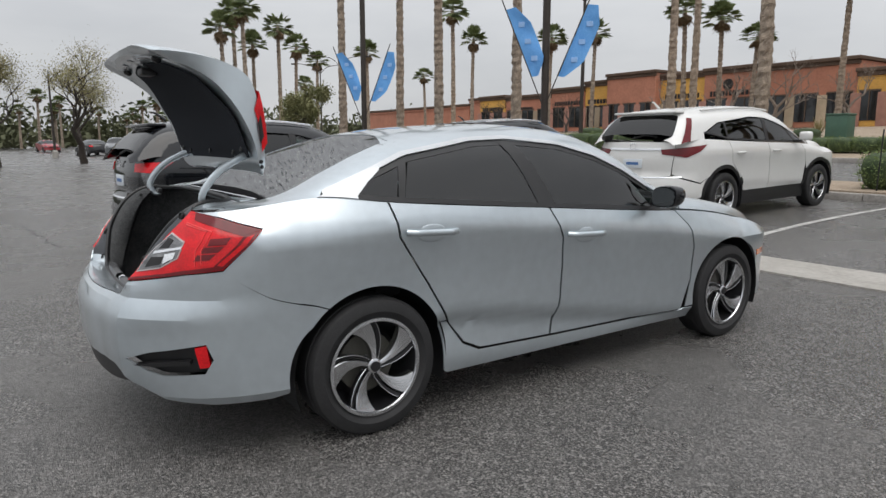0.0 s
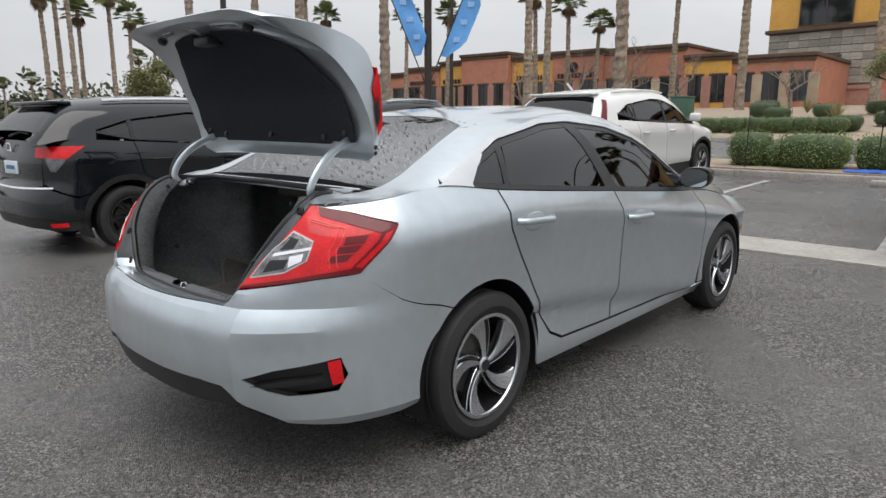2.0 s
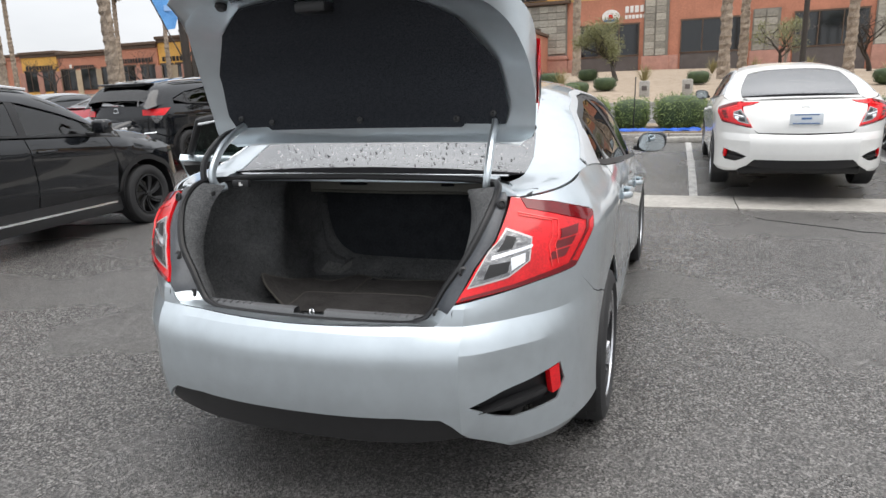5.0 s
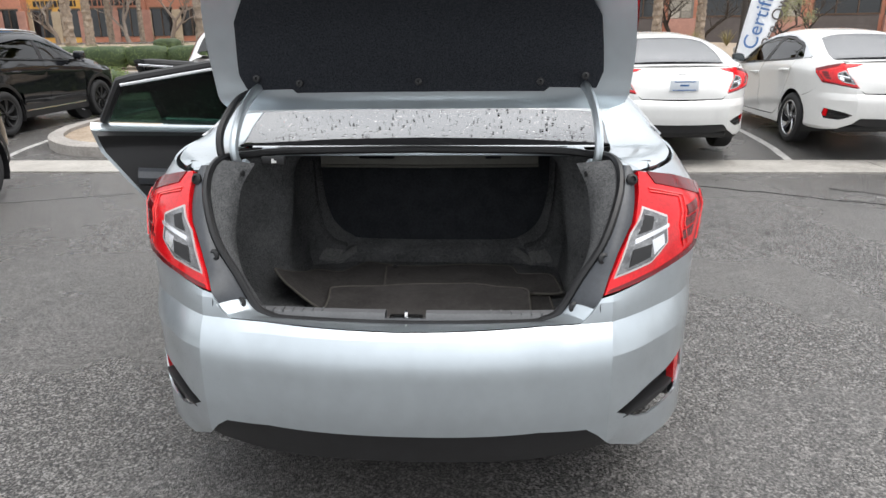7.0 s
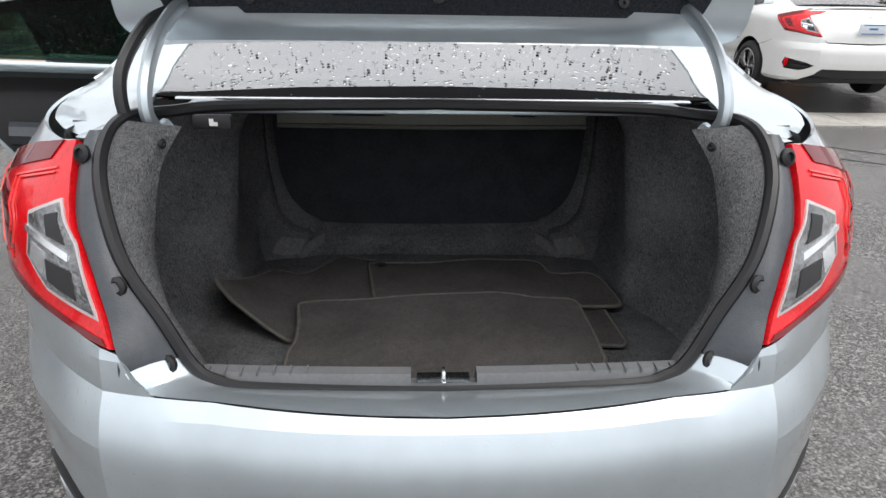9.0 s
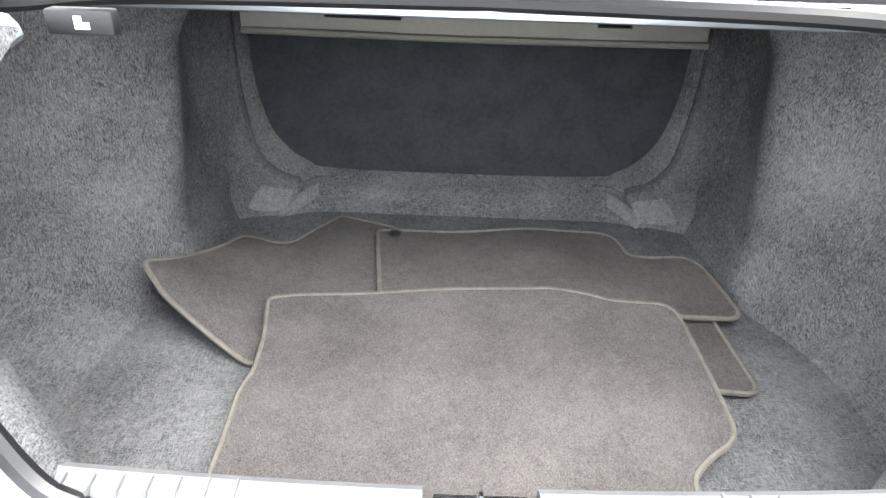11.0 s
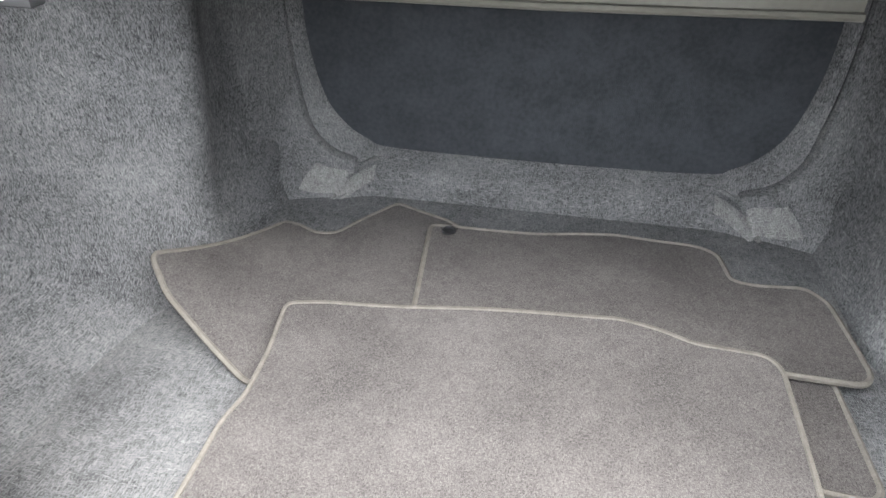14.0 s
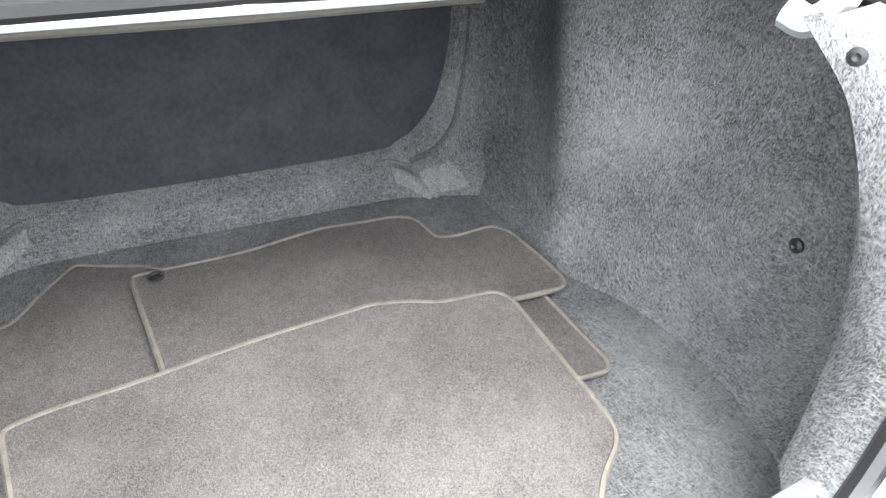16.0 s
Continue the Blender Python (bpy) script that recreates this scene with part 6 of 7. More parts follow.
def office():
    """Two-storey office: slate-tiled bays, terracotta and ochre walls, dark windows over grey panels."""
    root = thing("office_building", "two-storey office with slate bays, ochre and terracotta walls", "building", at=pose(-16.3, 59.6, 0, 0, 0, -4.6))
    L, base, belt, top = 60.0, 1.0, 8.6, 14.0
    part("wall", box(0, L, .3, 18, 0, belt, 0), TERRACOTTA, root)
    part("upper_wall", box(0, L, .3, 18, belt, top, 0), PALEOCHRE, root)
    part("corner_wall", box(-.1, 8.0, .0, 18, belt, top + .4, 0), OCHRE, root)
    part("corner_lower", box(-.05, 8.0, .1, 18, 0, belt, 0), STONEJOINT, root)
    part("belt", box(-.3, 8.3, -.3, 1, belt - .12, belt + .18, .03), BROWNTRIM, root)
    part("belt", box(8.3, L, .1, .6, belt + .35, belt + .62, .03), BROWNTRIM, root)
    part("roof_edge", box(-.6, L, -.5, 18.5, top + .4, top + 1.0, .05), BROWNTRIM, root)
    tile = box(0, .785, -.05, .05, 0, .54, .010, 1)
    me = bpy.data.meshes.new("slate_tile")
    tile.to_mesh(me)
    tile.free()
    me.materials.append(SLATE)

    def clad(x0, x1, z0, z1, y, skip=None):
        nz, nx = int((z1 - z0) / .55), int(round((x1 - x0) / .80))
        for r in range(nz):
            for c in range(nx):
                px, pz = x0 + c * (x1 - x0) / nx, z0 + r * (z1 - z0) / nz
                if skip and skip[0] - .3 < px + .4 < skip[1] + .3 and skip[2] - .2 < pz + .26 < skip[3] + .2:
                    continue
                t = new("slate_tile", me)
                t.parent = root
                t.matrix_local = pose(px, y, pz)

    def window(x0, x1, z0, z1, y, panel=0.0):
        w = part("window", box(x0, x1, y - .04, y + .04, z0, z1), WINDOW, root)
        n = max(1, int((x1 - x0) / 1.6))
        bars = [box(x0 - .08, x1 + .08, y - .10, y - .045, z1, z1 + .12), box(x0 - .08, x1 + .08, y - .10, y - .045, z0 - .10, z0)]
        bars += [box(x0 + (x1 - x0) * k / n - .04, x0 + (x1 - x0) * k / n + .04, y - .10, y - .045, z0, z1) for k in range(n + 1)]
        part("window_frame", join(*bars), BROWNTRIM, w)
        if panel:
            part("window_panel", box(x0, x1, y - .05, y + .05, panel, z0 - .12), GREYPANEL, root)
    clad(0, 7.9, 4.3, belt - .15, .05, (2.2, 5.6, 3.9, 6.5))
    for a, b in ((-.12, 2.1), (5.6, 8.1)):
        part("pink_plinth", box(a, b, -.25, .3, 0, 4.1, .05), PINKBASE, root)
        part("plinth_cap", box(a - .06, b + .06, -.32, .3, 3.75, 3.95, .03), PINKBASE, root)
    window(2.2, 5.6, 4.05, 6.4, .05, 1.5)
    window(2.3, 6.2, belt + .35, top - 1.6, -.05)
    x = 8.6
    k = 0
    while x < L - 8:
        window(x + .6, x + 5.6, 3.9, 6.4, .28, 1.2)
        window(x + .9, x + 5.4, belt + 1.0, top - 1.2, .28)
        part("pink_plinth", box(x + 5.9, x + 8.1, -.15, .3, 0, 3.7, .05), PINKBASE, root)
        part("pink_plinth", box(x - .5, x + .45, -.05, .3, 0, 3.7, .05), PINKBASE, root)
        clad(x + 6.1, x + 7.9, 3.75, top if k % 2 == 0 else 6.9, .1)
        part("pier", box(x + 6.0, x + 8.0, .12, 1, 3.6, top if k % 2 == 0 else 6.9, 0), STONEJOINT, root)
        x += 8.4
        k += 1
    sign_bars(root, 13.0, 16.2, .298, 7.35, .55, WHITESIGN, 4)
    sign_bars(root, 13.0, 15.4, .298, 6.85, .32, WHITESIGN, 5)
    em = part("sign_emblem", lathe([(.75, 0), (.75, .08), (.001, .10)], 28, "z"), WHITESIGN, root)
    em.matrix_local = pose(11.8, .29, 7.15, 90) @ Matrix.Diagonal((1, .75, 1, 1))
    part("emblem_shield", box(11.62, 11.98, .10, .19, 6.95, 7.3, .05), RED, root)
    part("emblem_band", box(11.2, 12.4, .12, .195, 6.72, 6.88, .02), BLUEINK, root)


office()


# ---- poles, flags, boxes ----
STEEL = mat("dark_bronze_steel", (0.05, 0.042, 0.036), 0.55, 0.4, var=.2, scale=4)
BLUEFLAG = mat("blue_flag_cloth", (0.10, 0.32, 0.72), 0.7, color2=(0.16, 0.42, 0.82), scale=3, bump=.2, bscale=30)
PALEBLUE = mat("pale_blue_print", (.30, .50, .82), .7, var=.1)
WHITEFLAG = mat("white_flag_cloth", (0.80, 0.81, 0.83), 0.7, var=.05, scale=3)


def lamp_pole(x, y, h, arms=2, spin=0.0, z=None):
    z = rise(x, y) if z is None else z
    root = thing("street_lamp", "tall dark bronze street lamp with curved arms", "street lamp", "street lamps", at=pose(x, y, z, 0, 0, spin))
    part("pole", tube([(0, 0, -.1), (0, 0, h * .5), (0, 0, h)], .10, 10, taper=.06), STEEL, root)
    part("base", lathe([(.22, -.1), (.22, .5), (.12, .6), (.001, .6)], 16, "z"), CONCRETE, root)
    for s in (1, -1)[:arms]:
        part("arm", tube(spline([(0, 0, h - .8), (s * .8, 0, h - .1), (s * 2.0, 0, h + .15), (s * 2.6, 0, h + .15)], 5), .035, 6), STEEL, root)
        part("lantern", box(*sorted((s * 2.4, s * 3.1)), -.15, .15, h + .06, h + .20, .05), STEEL, root)


def flag_pair(x, y, z_b, length, spin, pole_h):
    """Two feather flags in a V on brackets of a pole."""
    root = thing("flag_pole", "brown pole with two blue feather flags in a V", "flag", "blue flags", at=pose(x, y, rise(x, y), 0, 0, spin))
    part("pole", tube([(0, 0, -.1), (0, 0, pole_h)], .11, 10), STEEL, root)
    for s in (-1, 1):
        a, b = Vector((s * .06, -.12, z_b)), Vector((s * length * .50, -.15, z_b + length * 1.15))
        part("flag_rod", tube([a, b], .018, 6), STEEL, root)
        d = (b - a).normalized()
        sd = Vector((-d.z * 1, 0, d.x)) * (1 if s < 0 else 1)
        rows = []
        for i in range(13):
            f = i / 12
            w = length * .23 * (1 - .75 * max(0, f - .75) / .25 * .6) * min(1, .35 + f * 3.0)
            p = a + d * length * (.32 + .80 * f)
            wv = lambda k: .05 * math.sin(9 * f + 3 * k) * k
            rows.append([p + Vector((abs(sd.x) * 1 * w * k, wv(k), abs(sd.z) * w * k * (-1 if s > 0 else 1) * .4)) for k in (0, .25, .5, .75, 1)])
        fl = part("flag", thicken(loft(rows), .004), BLUEFLAG, root, "blue flag with pale emblem shapes")
        for i in (3, 6, 9):
            c = rows[i][2]
            part("emblem", box(c.x - .09, c.x + .09, c.y - .022, c.y - .008, c.z - .07, c.z + .07, .005, 1), PALEBLUE, fl)


flag_pair(-11.2, 12.3, 2.1, 2.6, 35, 9.5)
flag_pair(-21.5, 11.8, 1.9, 2.6, 35, 9.5)
lamp_pole(-17.4, 20.3, 7.2, 2, 40)
lamp_pole(-57, 28, 8.0, 2, 60)
lamp_pole(-66, 30, 8.0, 2, 70)
lamp_pole(-56.4, 3.2, 6.4, 1, 30)
lamp_pole(5.2, 24, 10, 2, 0)
lamp_pole(9.0, 22.5, 10, 2, 10)


def feather_flag():
    root = thing("feather_flag", "white feather flag with blue and grey lettering on a pole", "flag", at=pose(4.72, 10.75, rise(4.72, 10.75), 0, 0, -6))
    part("flag_rod", tube(spline([(0, 0, 0), (.06, 0, .9), (.30, 0, 2.2), (.62, 0, 3.2)], 5), .016, 6), STEEL, root)
    rows = []
    for i in range(15):
        f = i / 14
        p = Vector((.05 + .24 * f + .34 * f * f, 0, .80 + 2.4 * f))
        w = .60 * min(1, .75 + f)
        rows.append([p + Vector((w * k, .03 * math.sin(6 * f + 4 * k), .14 * k * (1 - f * .3))) for k in (0, .25, .5, .75, 1)])
    fl = part("flag_cloth", thicken(loft(rows), .004), WHITEFLAG, root)
    for txt, off, size, m in (("Certified", .13, .36, BLUEINK), ("Pre-Owned", .40, .27, GREYPANEL)):
        cu = bpy.data.curves.new("lettering", "FONT")
        cu.body, cu.size, cu.extrude = txt, size, .003
        cu.materials.append(m)
        ob = new("lettering", cu)
        ob.parent = root
        ob.matrix_local = Matrix.Translation((.17 + off + .10, -.045, 1.02 + off * .2)) @ pose(0, 0, 0, 90, -76, 0)


feather_flag()
GREENBOX = mat("green_cabinet_paint", (0.055, 0.12, 0.085), 0.5, var=.12, scale=3)
cab = thing("utility_cabinet", "green metal utility cabinet on the gravel bank", "cabinet", at=pose(-9.9, 27.4, rise(-9.9, 27.4)))
part("cabinet_body", box(-.42, .42, -.35, .35, 0, 1.05, .03), GREENBOX, cab)
part("cabinet_lid", box(-.45, .45, -.38, .38, 1.05, 1.12, .03), GREENBOX, cab)
for x, y in ((.07, 21.3), (1.44, 21.4), (5.5, 21.4)):
    bo = thing("kerb_marker", "short white concrete marker post", "post", "marker posts", at=pose(x, y, rise(x, y)))
    part("post_body", box(-.17, .17, -.12, .12, 0, .62, .05), CONCRETE, bo)
    part("post_plate", box(-.08, .08, -.126, -.121, .30, .45), GREYPANEL, bo)
TARP = mat("blue_tarp", (0.02, 0.09, 0.42), 0.35, var=.25, scale=6, bump=.5, bscale=12)
tb = sheet([[(-.75, -.10), (1.05, -.12), (1.05, .10), (-.2, .14), (-.75, .08)]], .06, .04)
mapped(tb, lambda x, y: Vector((x, y, .04 + .035 * noise.noise(Vector((x * 6, y * 9, 1))) + .05 * max(0, 1 - abs(y) / .12))))
t_ob = part("folded_tarp", thicken(tb, .01), TARP)
t_ob.matrix_world = pose(.55, 11.68, rise(.5, 11.7) + .115)
tagged(t_ob, "crumpled blue plastic flag lying by the hedges", "tarp")
for x, y in ((-1.95, 11.75), (.28, 11.8)):
    p = thing("stake", "thin black stake standing in the strip", "stake", at=pose(x, y, rise(x, y) + .1))
    part("rod", tube([(0, 0, 0), (.02, 0, 1.15)], .012, 6), PLASTIC, p)

# planting island at the end of the left row
isl = tagged(new("kerb_island"), "rounded concrete kerb island filled with gravel", "kerb", kind="structure")
outline = [(-5.6, 6.15), (-4.0, 6.1), (-3.95, 10.8), (-6.3, 10.8), (-6.45, 7.4), (-6.2, 6.6)]
ring = rounded(outline, .5, 6)
inner = [((x + 5.2) * .84 - 5.2, (y - 8.4) * .92 + 8.4) for x, y in ring]
part("island_kerb", loft([[Vector((x, y, rise(x, y) - .1)) for x, y in ring], [Vector((x, y, rise(x, y) + .14)) for x, y in ring], [Vector((x, y, rise(x, y) + .15)) for x, y in [((a + 5.2) * .985 - 5.2, (b - 8.4) * .99 + 8.4) for a, b in ring]], [Vector((x, y, rise(x, y) + .15)) for x, y in inner], [Vector((x, y, rise(x, y) + .06)) for x, y in inner]], closed=True), KERB, isl)
part("island_gravel", mapped(sheet([inner], .3, .3), lambda x, y: Vector((x, y, rise(x, y) + .10))), GRAVEL, isl)


# ---- other cars ----
def suv_shape(h, w, wb, rear, front, belt):
    """Tall hatchback surface for a given height, half-width, wheelbase and overhangs."""
    b = belt
    return Shape(
        zb=[(-rear, b - .02), (-.5, b + .05), (.1, b + .02), (1.0, b - .03), (wb * .72, b - .07), (wb * .9, b - .10), (wb + .3, b - .17), (wb + front * .7, b - .30), (wb + front, b - .45)],
        zc=[(-rear, b + .02), (-rear + .06, b + .10), (-rear + .34, h - .13), (-rear + .5, h - .07), (.3, h - .015), (.9, h), (wb * .52, h - .03), (wb * .66, h - .15), (wb * .90, b + .02), (wb + .1, b - .03), (wb + front * .6, b - .15), (wb + front, b - .40)],
        xb=[(-rear, w * .76), (-rear + .1, w * .84), (-.5, w * .90), (0, w * .935), (1.0, w * .945), (wb * .72, w * .935), (wb, w * .88), (wb + front, w * .58)],
        w=[(-rear, w * .97), (-.3, w * .985), (0, w), (.5, w * .985), (wb - .5, w * .985), (wb, w), (wb + .35, w * .98), (wb + front, w * .9)],
        crease=[(-.5, b - .12), (.2, b - .14), (1.2, b - .17), (wb - .3, b - .2), (wb + front, b - .42)],
        low_crease=[(-.3, .40), (.5, .52), (wb - .6, .46), (wb, .36)],
        tail=[(.2, -rear + .10), (.35, -rear + .01), (.5, -rear), (.66, -rear + .03), (.72, -rear + .07), (.9, -rear + .06), (b, -rear + .10), (h, -rear + .2)],
        y_tail=-.35, y_nose=wb + .2, nose_len=front - .2,
        tum=[(-rear, .16), (0, .20), (1.0, .20), (wb * .8, .16), (wb + .4, .05)], power=2.9, tail_arc=1.25)


def suv(name, label, paint, m, h, w, wb, rear, front, belt, r, lamp, dark_wheels, style, group=""):
    """A tall five-door car: panels with shut lines, cladding, glass, lamps, plate, wheels."""
    car = thing(name, label, "car", group, at=m)
    S = suv_shape(h, w, wb, rear, front, belt)
    A, hz = r + .065, r
    zb = lambda y: S.zb(y) if y >= -.35 else S.zb(S.y_of(y, belt))
    back = lambda y0, y1, n=14: [(y, zb(y)) for y in np.linspace(y0, y1, n)]
    ar = lambda a0, a1: arc(0, hz, A + .05, a0, a1)
    af = lambda a0, a1: arc(wb, hz, A + .05, a0, a1)
    yb, yc = wb * .42, .10
    end = -.35 - 1.25
    quarter = back(-1.05, yc - .01, 20) + [(yc + .06, belt - .3), (A + .02, .62)] + ar(35, 138) + [(-.50, .60), (-.9, .68), (-1.1, .72)]
    rear_door = back(yc, yb) + [(yb + .06, .7), (yb + .05, .42), (A + .12, .42), (A + .06, .60), (yc + .07, belt - .3)]
    front_door = back(yb + .012, wb * .80) + [(wb * .845, .75), (wb - A - .06, .42), (yb + .062, .42), (yb + .072, .7)]
    wing = back(wb * .805, wb + front + .3, 20) + [(wb + 1.38, .55), (wb + .5, .50)] + af(30, 140) + [(wb * .85, .75)]
    for mir in (False, True):
        part("rear_quarter", S.panel([quarter], "low", mir, du=.08, dv=.06), paint, car)
        d1 = part("rear_door", S.panel([rear_door], "low", mir, du=.08, dv=.06), paint, car)
        d2 = part("front_door", S.panel([front_door], "low", mir, du=.08, dv=.06), paint, car)
        part("front_wing", S.panel([wing], "low", mir, du=.08, dv=.06), paint, car)
        sx = -1 if mir else 1
        for d, y0 in ((d1, yc + .16), (d2, yb + .1)):
            zz = belt - .16
            part("door_handle", tube(spline([(sx * (S.side(y, zz) + (.0 if k in (0, 4) else .03)), y, zz) for k, y in enumerate(np.linspace(y0, y0 + .22, 5))], 3), .014, 8), paint, d)
        for cy in (0, wb):
            o = arc(cy, hz, A + .055, -12, 192, 26) + arc(cy, hz, A, 192, -12, 26)
            part("arch_cladding", S.panel([o], "low", mir, lift=.006, du=.08, dv=.06), PLASTIC, car)
        part("sill_cladding", S.panel([[(A + .03, .42), (wb - A - .03, .42), (wb - A - .03, .22), (A + .03, .22)]], "low", mir, lift=.004, du=.2), PLASTIC, car)
        part("sill_strip", S.panel([[(A + .08, .335), (wb - A - .08, .335), (wb - A - .08, .315), (A + .08, .315)]], "low", mir, lift=.010, du=.2), CHROME if dark_wheels else PLASTIC, car)
        lm = part("tail_lamp", S.panel([lamp], "low", mir, lift=.010, t=.03, du=.04), RED if style == "hook" else DARKRED, car, "red tail lamp")
        if style == "hook":
            part("clear_lens", S.panel([[(-.66, belt - .137), (-1.02, belt - .128), (-.93, belt - .255), (-.84, belt - .26)]], "low", mir, lift=.011, t=.02, du=.04), CLEAR, lm)
        else:
            part("pillar_lamp", S.panel([[(-rear + .11, 0.0), (-rear + .27, .0), (-rear + .44, .34), (-rear + .375, .40)]], "up", mir, lift=.010), DARKRED, lm)
            part("chrome_bar", S.panel([[(end, 1.055), (-1.29, 1.058), (-1.29, 1.085), (end, 1.082)]], "low", mir, lift=.014, t=.012, du=.1), CHROME, car)
    # tail
    part("tailgate", S.panel([[(end, .66), (-1.12, .70), (-1.06, belt - .02), (-1.05, zb(-1.05)), (end, zb(end) + .03)]], "low", both=True, du=.08, dv=.06), paint, car)
    part("rear_bumper", S.panel([[(end, .655), (-1.1, .69), (-.9, .66), (-.50, .58)] + ar(140, 175) + [(-.6, .36), (-1.1, .38), (end, .40)]], "low", both=True, du=.08, dv=.06), paint if style != "hook" else BLACK, car)
    part("bumper_cladding", S.panel([[(end, .395), (-1.1, .375), (-.6, .355)] + ar(176, 185) + [(-.6, .26), (end, .28)]], "low", both=True, lift=-.004, du=.1, dv=.06), PLASTIC, car)
    part("bumper_chrome", S.panel([[(end, .655), (-.9, .675), (-.9, .690), (end, .672)]], "low", both=True, lift=.008, du=.1), CHROME, car)
    for mir in (False, True):
        part("reflector", S.panel([[(-.95, .335), (-.66, .345), (-.66, .305), (-.95, .295)]], "low", mir, lift=.006, du=.1), RED, car)
    yr = -rear + .07
    part("number_plate", box(-.17, .17, yr - .02, yr - .005, .80, .93, .004), PLATE, car, "white paper plate with plain bars")
    part("plate_bars", join(box(-.11, .11, yr - .023, yr - .021, .845, .885)), BLUEINK, car)
    part("badge", tube([(-.05, yr - .012, belt - .07), (-.04, yr - .012, belt), (.04, yr - .012, belt), (.05, yr - .012, belt - .07)], .008, 6, closed=True), CHROME, car)
    # greenhouse
    y_w0, y_w1 = -rear + .58, wb * .86
    top = lambda y: float(np.interp(y, [y_w0, y_w0 + .35, .8, wb * .45, wb * .62, y_w1], [belt + .14, h - .26, h - .18, h - .20, h - .32, belt - .03]))
    bot = lambda y: S.zb(y) + (.03 if y > .1 else .03 + .07 * min(1, (.1 - y) / .5))
    seg = lambda a, b, n=12: list(np.linspace(a, b, n))
    side_edge = [(y, S.qz(y, max(bot(y) - .02, top(y)))) for y in seg(y_w0, y_w1, 30)]
    wind = [(wb * .885, .10), (wb * .80, S.qx(wb * .80, w * .74)), (wb * .63, S.qx(wb * .63, w * .62)), (wb * .60, S.qx(wb * .60, .3)), (wb * .595, 1)]
    ry0, ry1 = -rear + .09, -rear + .36
    rw = [(ry1, 1), (ry1, S.qx(ry1, w * .58)), (ry0, S.qx(ry0, w * .70)), (ry0, 1)]
    part("roof", S.panel([[(-rear + .02, 0)] + [(y, 0.0) for y in seg(-rear + .1, y_w0 - .02, 6)] + side_edge + [(y_w1 + .05, 0.0), (wb * .88, 0)] + wind + rw[:3] + [(-rear + .03, S.qx(-rear + .03, w * .6))]], "up", both=True, du=.08), paint, car)
    part("rear_window", S.panel([rw], "up", both=True, lift=-.004, t=.004, du=.05), GLASS, car)
    part("roof_spoiler", join(box(-w * .60, w * .60, ry1 - .09, ry1 + .12, h - .118, h - .085, .014), box(-w * .50, w * .50, ry1 - .04, ry1 + .02, h - .14, h - .116, .008)), paint if style != "hook" else BLACK, car)
    part("wiper", tube([(-.05, ry0 - .0, belt + .07), (.15, ry0 + .03, belt + .12), (.38, ry0 + .03, belt + .10)], .012, 6), PLASTIC, car)
    part("windscreen", S.panel([wind + [(wb * .93, 1), (wb * .91, .5)]], "up", both=True, lift=-.003, t=.004, du=.08), FRONTGLASS, car)
    part("bonnet", S.panel([[(wb * .90, 0)] + [(y, 0) for y in seg(wb * .95, wb + front - .02, 8)] + [(wb + front - .02, 1), (wb * .94, 1)]], "up", both=True, du=.1), paint, car)
    for mir in (False, True):
        sx = -1 if mir else 1
        def pane(a, b, dark, nm, sl=.0):
            g = [(y, S.qz(y, bot(y))) for y in seg(a, b, 8)] + [(y, S.qz(y, max(bot(y) + .004, top(y) - .02))) for y in seg(b - sl, a + (.0 if a < 0 else sl * .4), 10)]
            part(nm, S.panel([g], "up", mir, lift=-.006, t=.003, du=.08), GLASS if dark else FRONTGLASS, car)
        pane(y_w0 + .03, yc - .02, True, "quarter_window")
        pane(yc + .02, yb - .03, True, "rear_door_window")
        pane(yb + .05, y_w1 - .04, False, "front_door_window")
        for a, b in ((yc - .022, yc + .022), (yb - .032, yb + .052)):
            part("pillar_trim", S.panel([[(a, S.qz(a, bot(a))), (b, S.qz(b, bot(b))), (b, S.qz(b, top(b))), (a, S.qz(a, top(a)))]], "up", mir, lift=-.002), PLASTIC, car)
        part("window_strip", S.panel([[(y, S.qz(y, bot(y) - .014)) for y in seg(y_w0, y_w1, 16)] + [(y, S.qz(y, bot(y) + .008)) for y in seg(y_w1, y_w0, 16)]], "up", mir, lift=.003), PLASTIC if not dark_wheels else PLASTIC, car)
        mr = part("door_mirror", box(*sorted((sx * (w + .02), sx * (w + .20))), wb * .70, wb * .70 + .13, belt - .03, belt + .11, .04, 3), paint, car)
        part("mirror_stalk", box(*sorted((sx * (w - .08), sx * (w + .06))), wb * .70 + .03, wb * .70 + .09, belt - .06, belt - .02, .01), PLASTIC, mr)
        part("roof_rail", tube(spline([(sx * S.up(y, S.qx(y, w * .66)).x, y, S.up(y, S.qx(y, w * .66)).z + .03) for y in seg(-rear + .75, wb * .55, 5)], 3), .016, 6), CHROME if dark_wheels else paint, car)
        for hy in (0, wb):
            wheel(car, sx * (w - .115), hy, hz, r=r, width=.215, out=sx, rim_r=r * .66, dark=dark_wheels, group_r=7 if dark_wheels else 5)
            part("wheel_well", loft([[Vector((sx * xx, hy + (A + .02) * math.cos(a), hz + (A + .02) * math.sin(a))) for a in np.linspace(-.4, math.pi + .4, 20)] for xx in (w - .02, w - .36)]), PLASTIC, car)
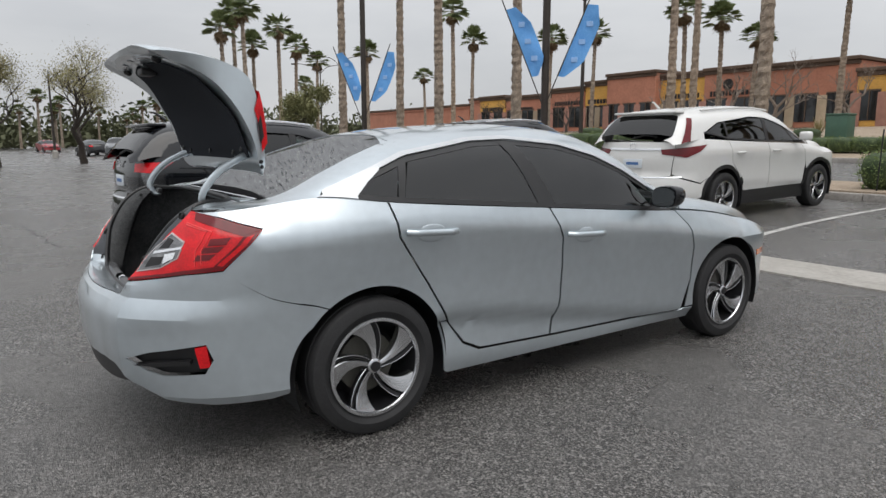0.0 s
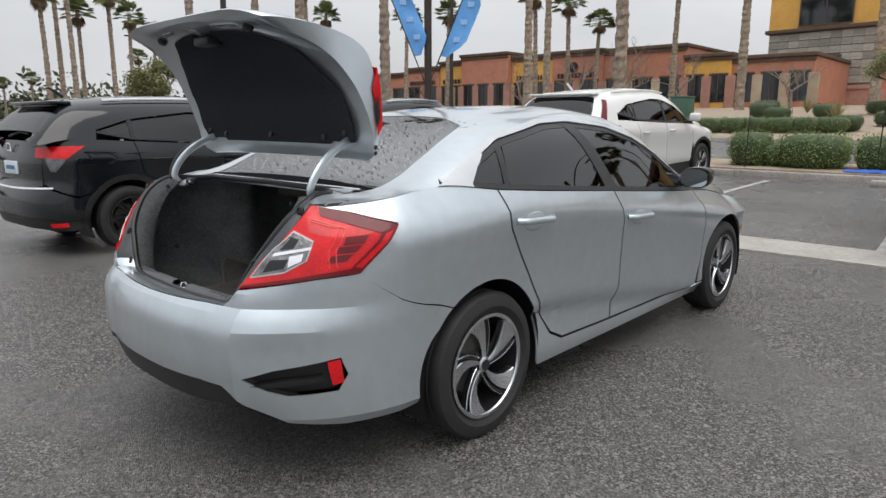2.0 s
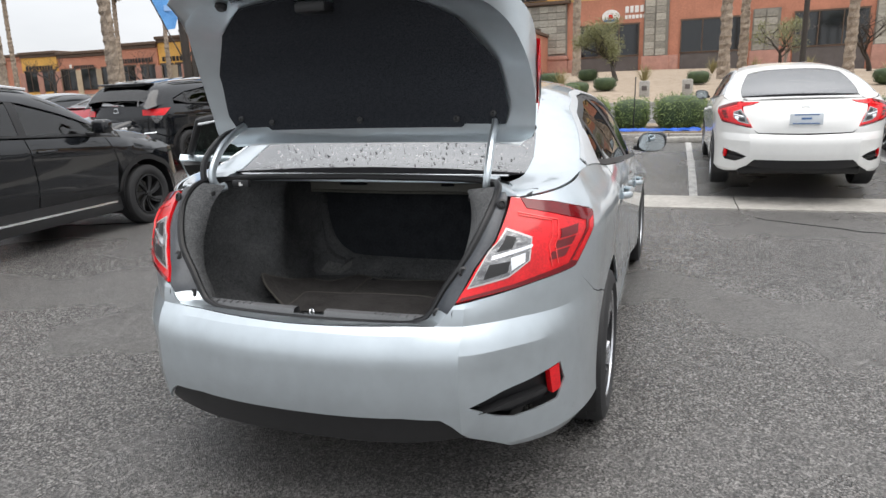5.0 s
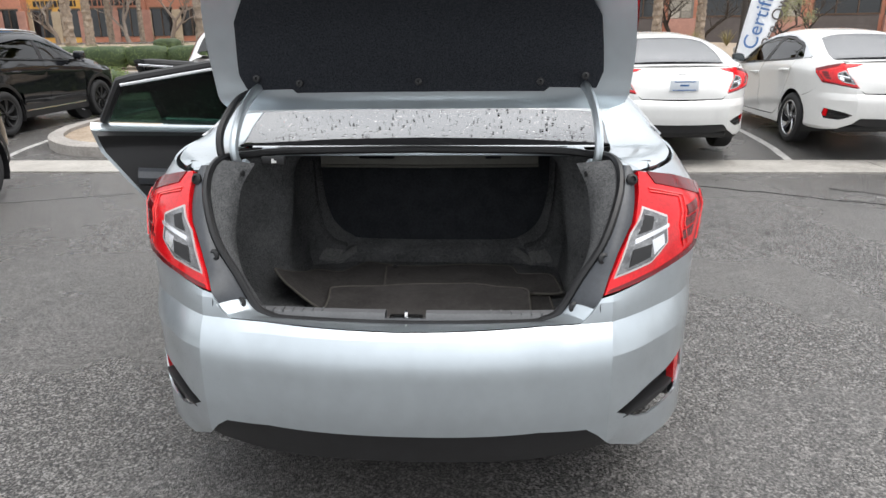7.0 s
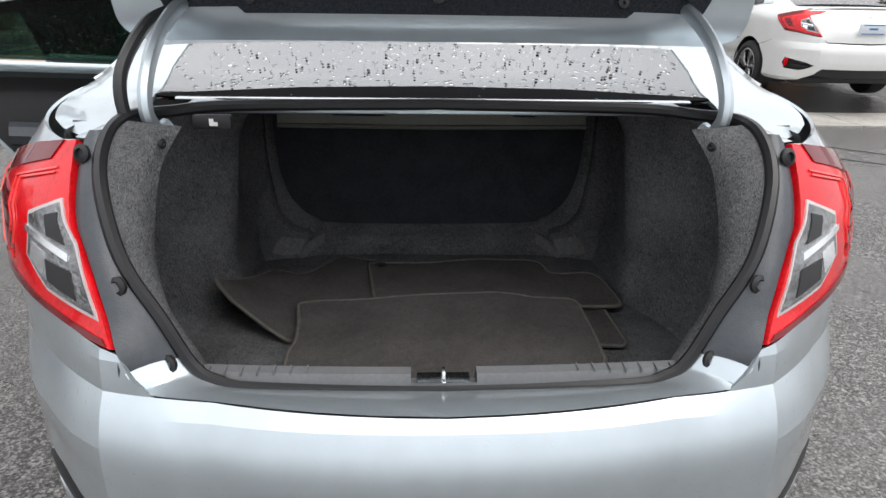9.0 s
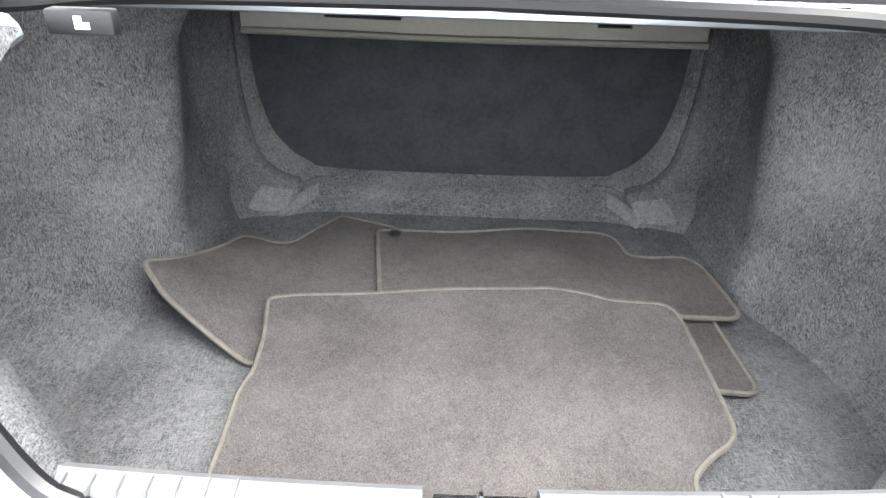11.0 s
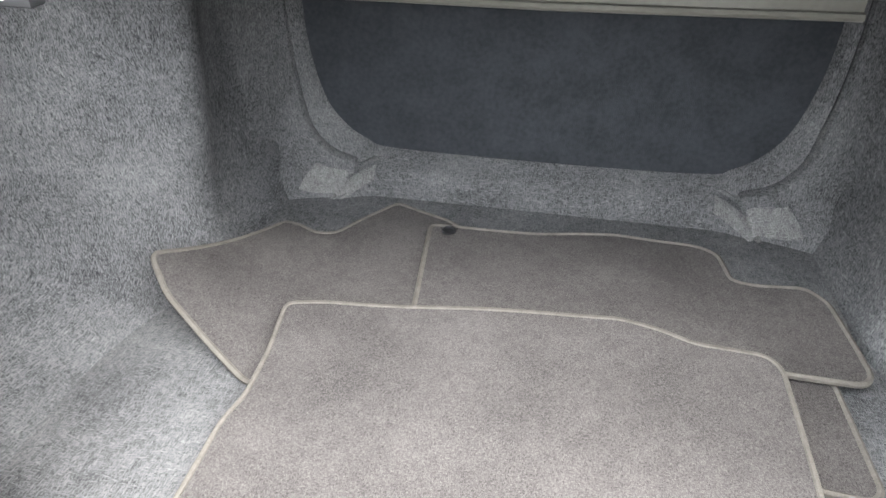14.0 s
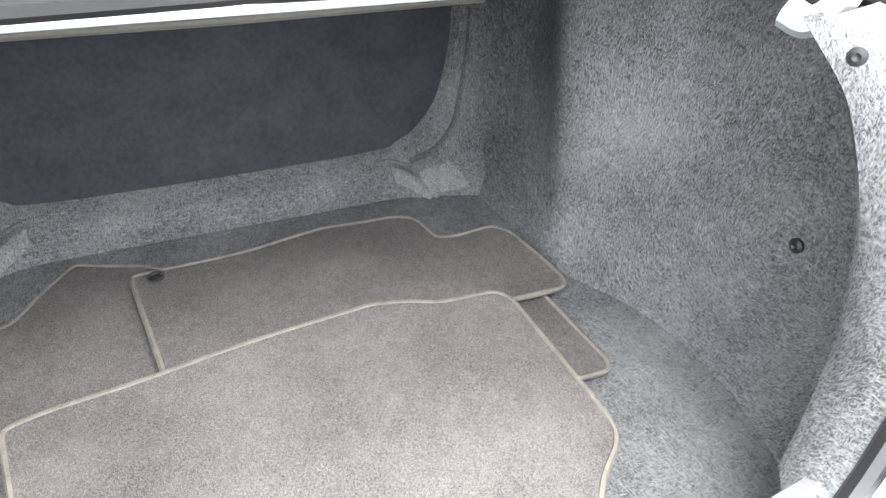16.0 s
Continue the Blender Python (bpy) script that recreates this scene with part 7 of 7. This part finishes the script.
    for x in (-.38, .38):
        part("seat", join(box(x - .24, x + .24, wb * .40, wb * .44, .6, belt + .14, .03), box(x - .13, x + .13, wb * .40, wb * .43, belt + .16, belt + .34, .03)), CLOTH, car)
        part("seat", join(box(x - .26, x + .26, .32, .42, .6, belt + .06, .03), box(x - .12, x + .12, .33, .40, belt + .08, belt + .24, .03)), CLOTH, car)
    part("underbody", box(-w * .7, w * .7, -rear + .25, wb + front - .3, .24, .5, .03), PLASTIC, car)
    part("aerial", tube(spline([(0, -rear + .62, h - .03), (0, -rear + .50, h + .05), (0, -rear + .46, h + .05)], 3), .02, 6, taper=.006), paint, car)
    return car


HOOK = [(-.38, 1.085), (-.8, 1.082), (-1.2, 1.065), (-1.2, .975), (-.66, .965)]
BLADE = [(-.40, 1.125), (-1.0, 1.085), (-1.30, 1.065), (-1.27, 1.0), (-.85, .955), (-.58, 1.035)]
suv("black_hatchback", "glossy black compact SUV with black wheels, parked on wet asphalt", BLACK, pose(-5.30, .70, 0, 0, 0, 3.5), 1.605, .885, 2.61, .83, .86, 1.10, .335, HOOK, True, "hook", "black SUVs")
x2, y2 = -8.05, 7.3
hrv2 = suv("black_hatchback", "glossy black compact SUV parked beside the kerb island", BLACK, pose(x2, y2, rise(x2, y2 + .6), 1.5, 0, 0), 1.605, .885, 2.61, .83, .86, 1.10, .335, HOOK, True, "hook", "black SUVs")
suv("white_suv", "clean white SUV with dark lower cladding, parked nose-in", WHITE, pose(-3.09, 7.45, rise(-3, 7.45), 1.6, 0, 0), 1.69, .925, 2.66, 1.0, .93, 1.15, .355, BLADE, False, "blade", "white cars")


def white_civic(name, label, x, y, two=False):
    car = thing(name, label, "car", "white cars", at=pose(x, y, rise(x, y + .6) - .0, 2.0, 0, 0))
    civic_panels(car, WHITE, two_door=two, open_lid=False)
    seats(car)
    return car


wc = white_civic("white_saloon", "white four-door saloon parked with a paper plate", 2.42, 6.4)
for k, (x, y) in enumerate(((5.06, 6.72), (7.75, 6.75))):
    c = copy_thing(wc, pose(x, y, rise(x, y + .6), 2.0, 0, 0))
    c["label"] = "white coupe-like saloon with a paper sheet in its window" if k == 0 else "white saloon at the end of the row"

# far parked cars: simple saloons built from the same surface
FARRED = mat("far_red_paint", (.30, .012, .02), .3, var=.08, coat=1.0)
FARGREY = mat("far_grey_paint", (.12, .13, .14), .3, .4, var=.08, coat=1.0)


def far_car(name, label, paint, m, tall=False):
    car = thing(name, label, "car", "far parked cars", at=m)
    S = CIVIC
    part("body", S.panel([[(-1.6, .35)] + [(-1.6, 1.0)] + [(y, S.zb(y) if y > -.3 else 1.05) for y in np.linspace(-1.0, 3.5, 30)] + [(4.1, .5), (4.1, .3)] + [(3.2, .25)] + arc(2.7, .315, .38, 0, 180, 14) + [(1.3, .2)] + arc(0, .315, .38, 0, 180, 14) + [(-.6, .26)]], "low", both=True, du=.12, dv=.1), paint, car)
    part("roof", S.panel([[(y, .5) for y in np.linspace(.15, 1.75, 10)] + [(1.6, 1), (.3, 1)]], "up", both=True, du=.15), paint, car)
    part("bonnet", S.panel([[(2.25, 0)] + [(y, 0) for y in np.linspace(2.4, 3.5, 6)] + [(3.5, 1), (2.3, 1)]], "up", both=True, du=.15), paint, car)
    part("boot_lid", S.panel([[(-.72, 0), (-.42, 0), (-.42, 1), (-.72, 1)]], "up", both=True, du=.15), paint, car)
    part("glasshouse", S.panel([[(-.42, 0)] + [(y, 0.01) for y in np.linspace(-.3, 2.25, 14)] + [(2.3, 1), (1.6, 1), (1.75, .5), (.15, .5), (.3, 1), (-.42, 1)]], "up", both=True, du=.12, lift=-.006), WINDOW, car)
    for sx in (-1, 1):
        for y in (0, 2.7):
            w = part("wheel", lathe([(.05, -.1), (.31, -.1), (.32, 0), (.31, .1), (.2, .105), (.19, .08), (.05, .08)], 24), RUBBER, car)
            w.matrix_local = pose(sx * .775, y, .315)
            part("rim", lathe([(.001, .085), (.18, .09), (.18, .1), (.05, .11), (.001, .11)], 20), ALLOY, w).scale = (sx, 1, 1)
        part("head_lamp", S.panel([[(3.3, .60), (3.75, .58), (3.75, .66), (3.3, .72)]], "low", sx < 0, lift=.006, du=.1), CLEAR, car)
        part("tail_lamp", S.panel([[(-.66, .822), (-1.1, .80), (-1.05, .93), (-.6, .95)]], "low", sx < 0, lift=.006, du=.1), RED, car)
    return car


far_car("dark_saloon", "dark saloon parked across the lot", BLACK, pose(-60, 6.6, .0, 0, 0, 100))
for nm, lab, pt, x, y, rz in (("red_saloon", "dark red saloon facing the lot", FARRED, -88, 4.6, -80), ("grey_saloon", "grey saloon parked far off", FARGREY, -55, 7.5, -100), ("grey_saloon", "grey saloon parked far off", FARGREY, -50.5, 9.5, -95),
                              ("red_saloon", "bright red saloon parked in the far row", FARRED, -31, 8.6, 60), ("white_saloon_far", "white saloon parked in the far row", WHITE, -33.5, 10.4, 60), ("white_saloon_far", "white saloon at the lot's edge", WHITE, -57, -3.0, -95),
                              ("dark_saloon", "dark saloon parked behind the white SUV", BLACK, -8.2, 9.6, 176), ("red_saloon", "red saloon parked in the next row", FARRED, -11.2, 9.4, 0), ("grey_saloon", "grey saloon with raised tail in the next row", FARGREY, -13.8, 9.4, 0)):
    far_car(nm, lab, pt, pose(x, y, rise(x, y), 0, 0, rz))
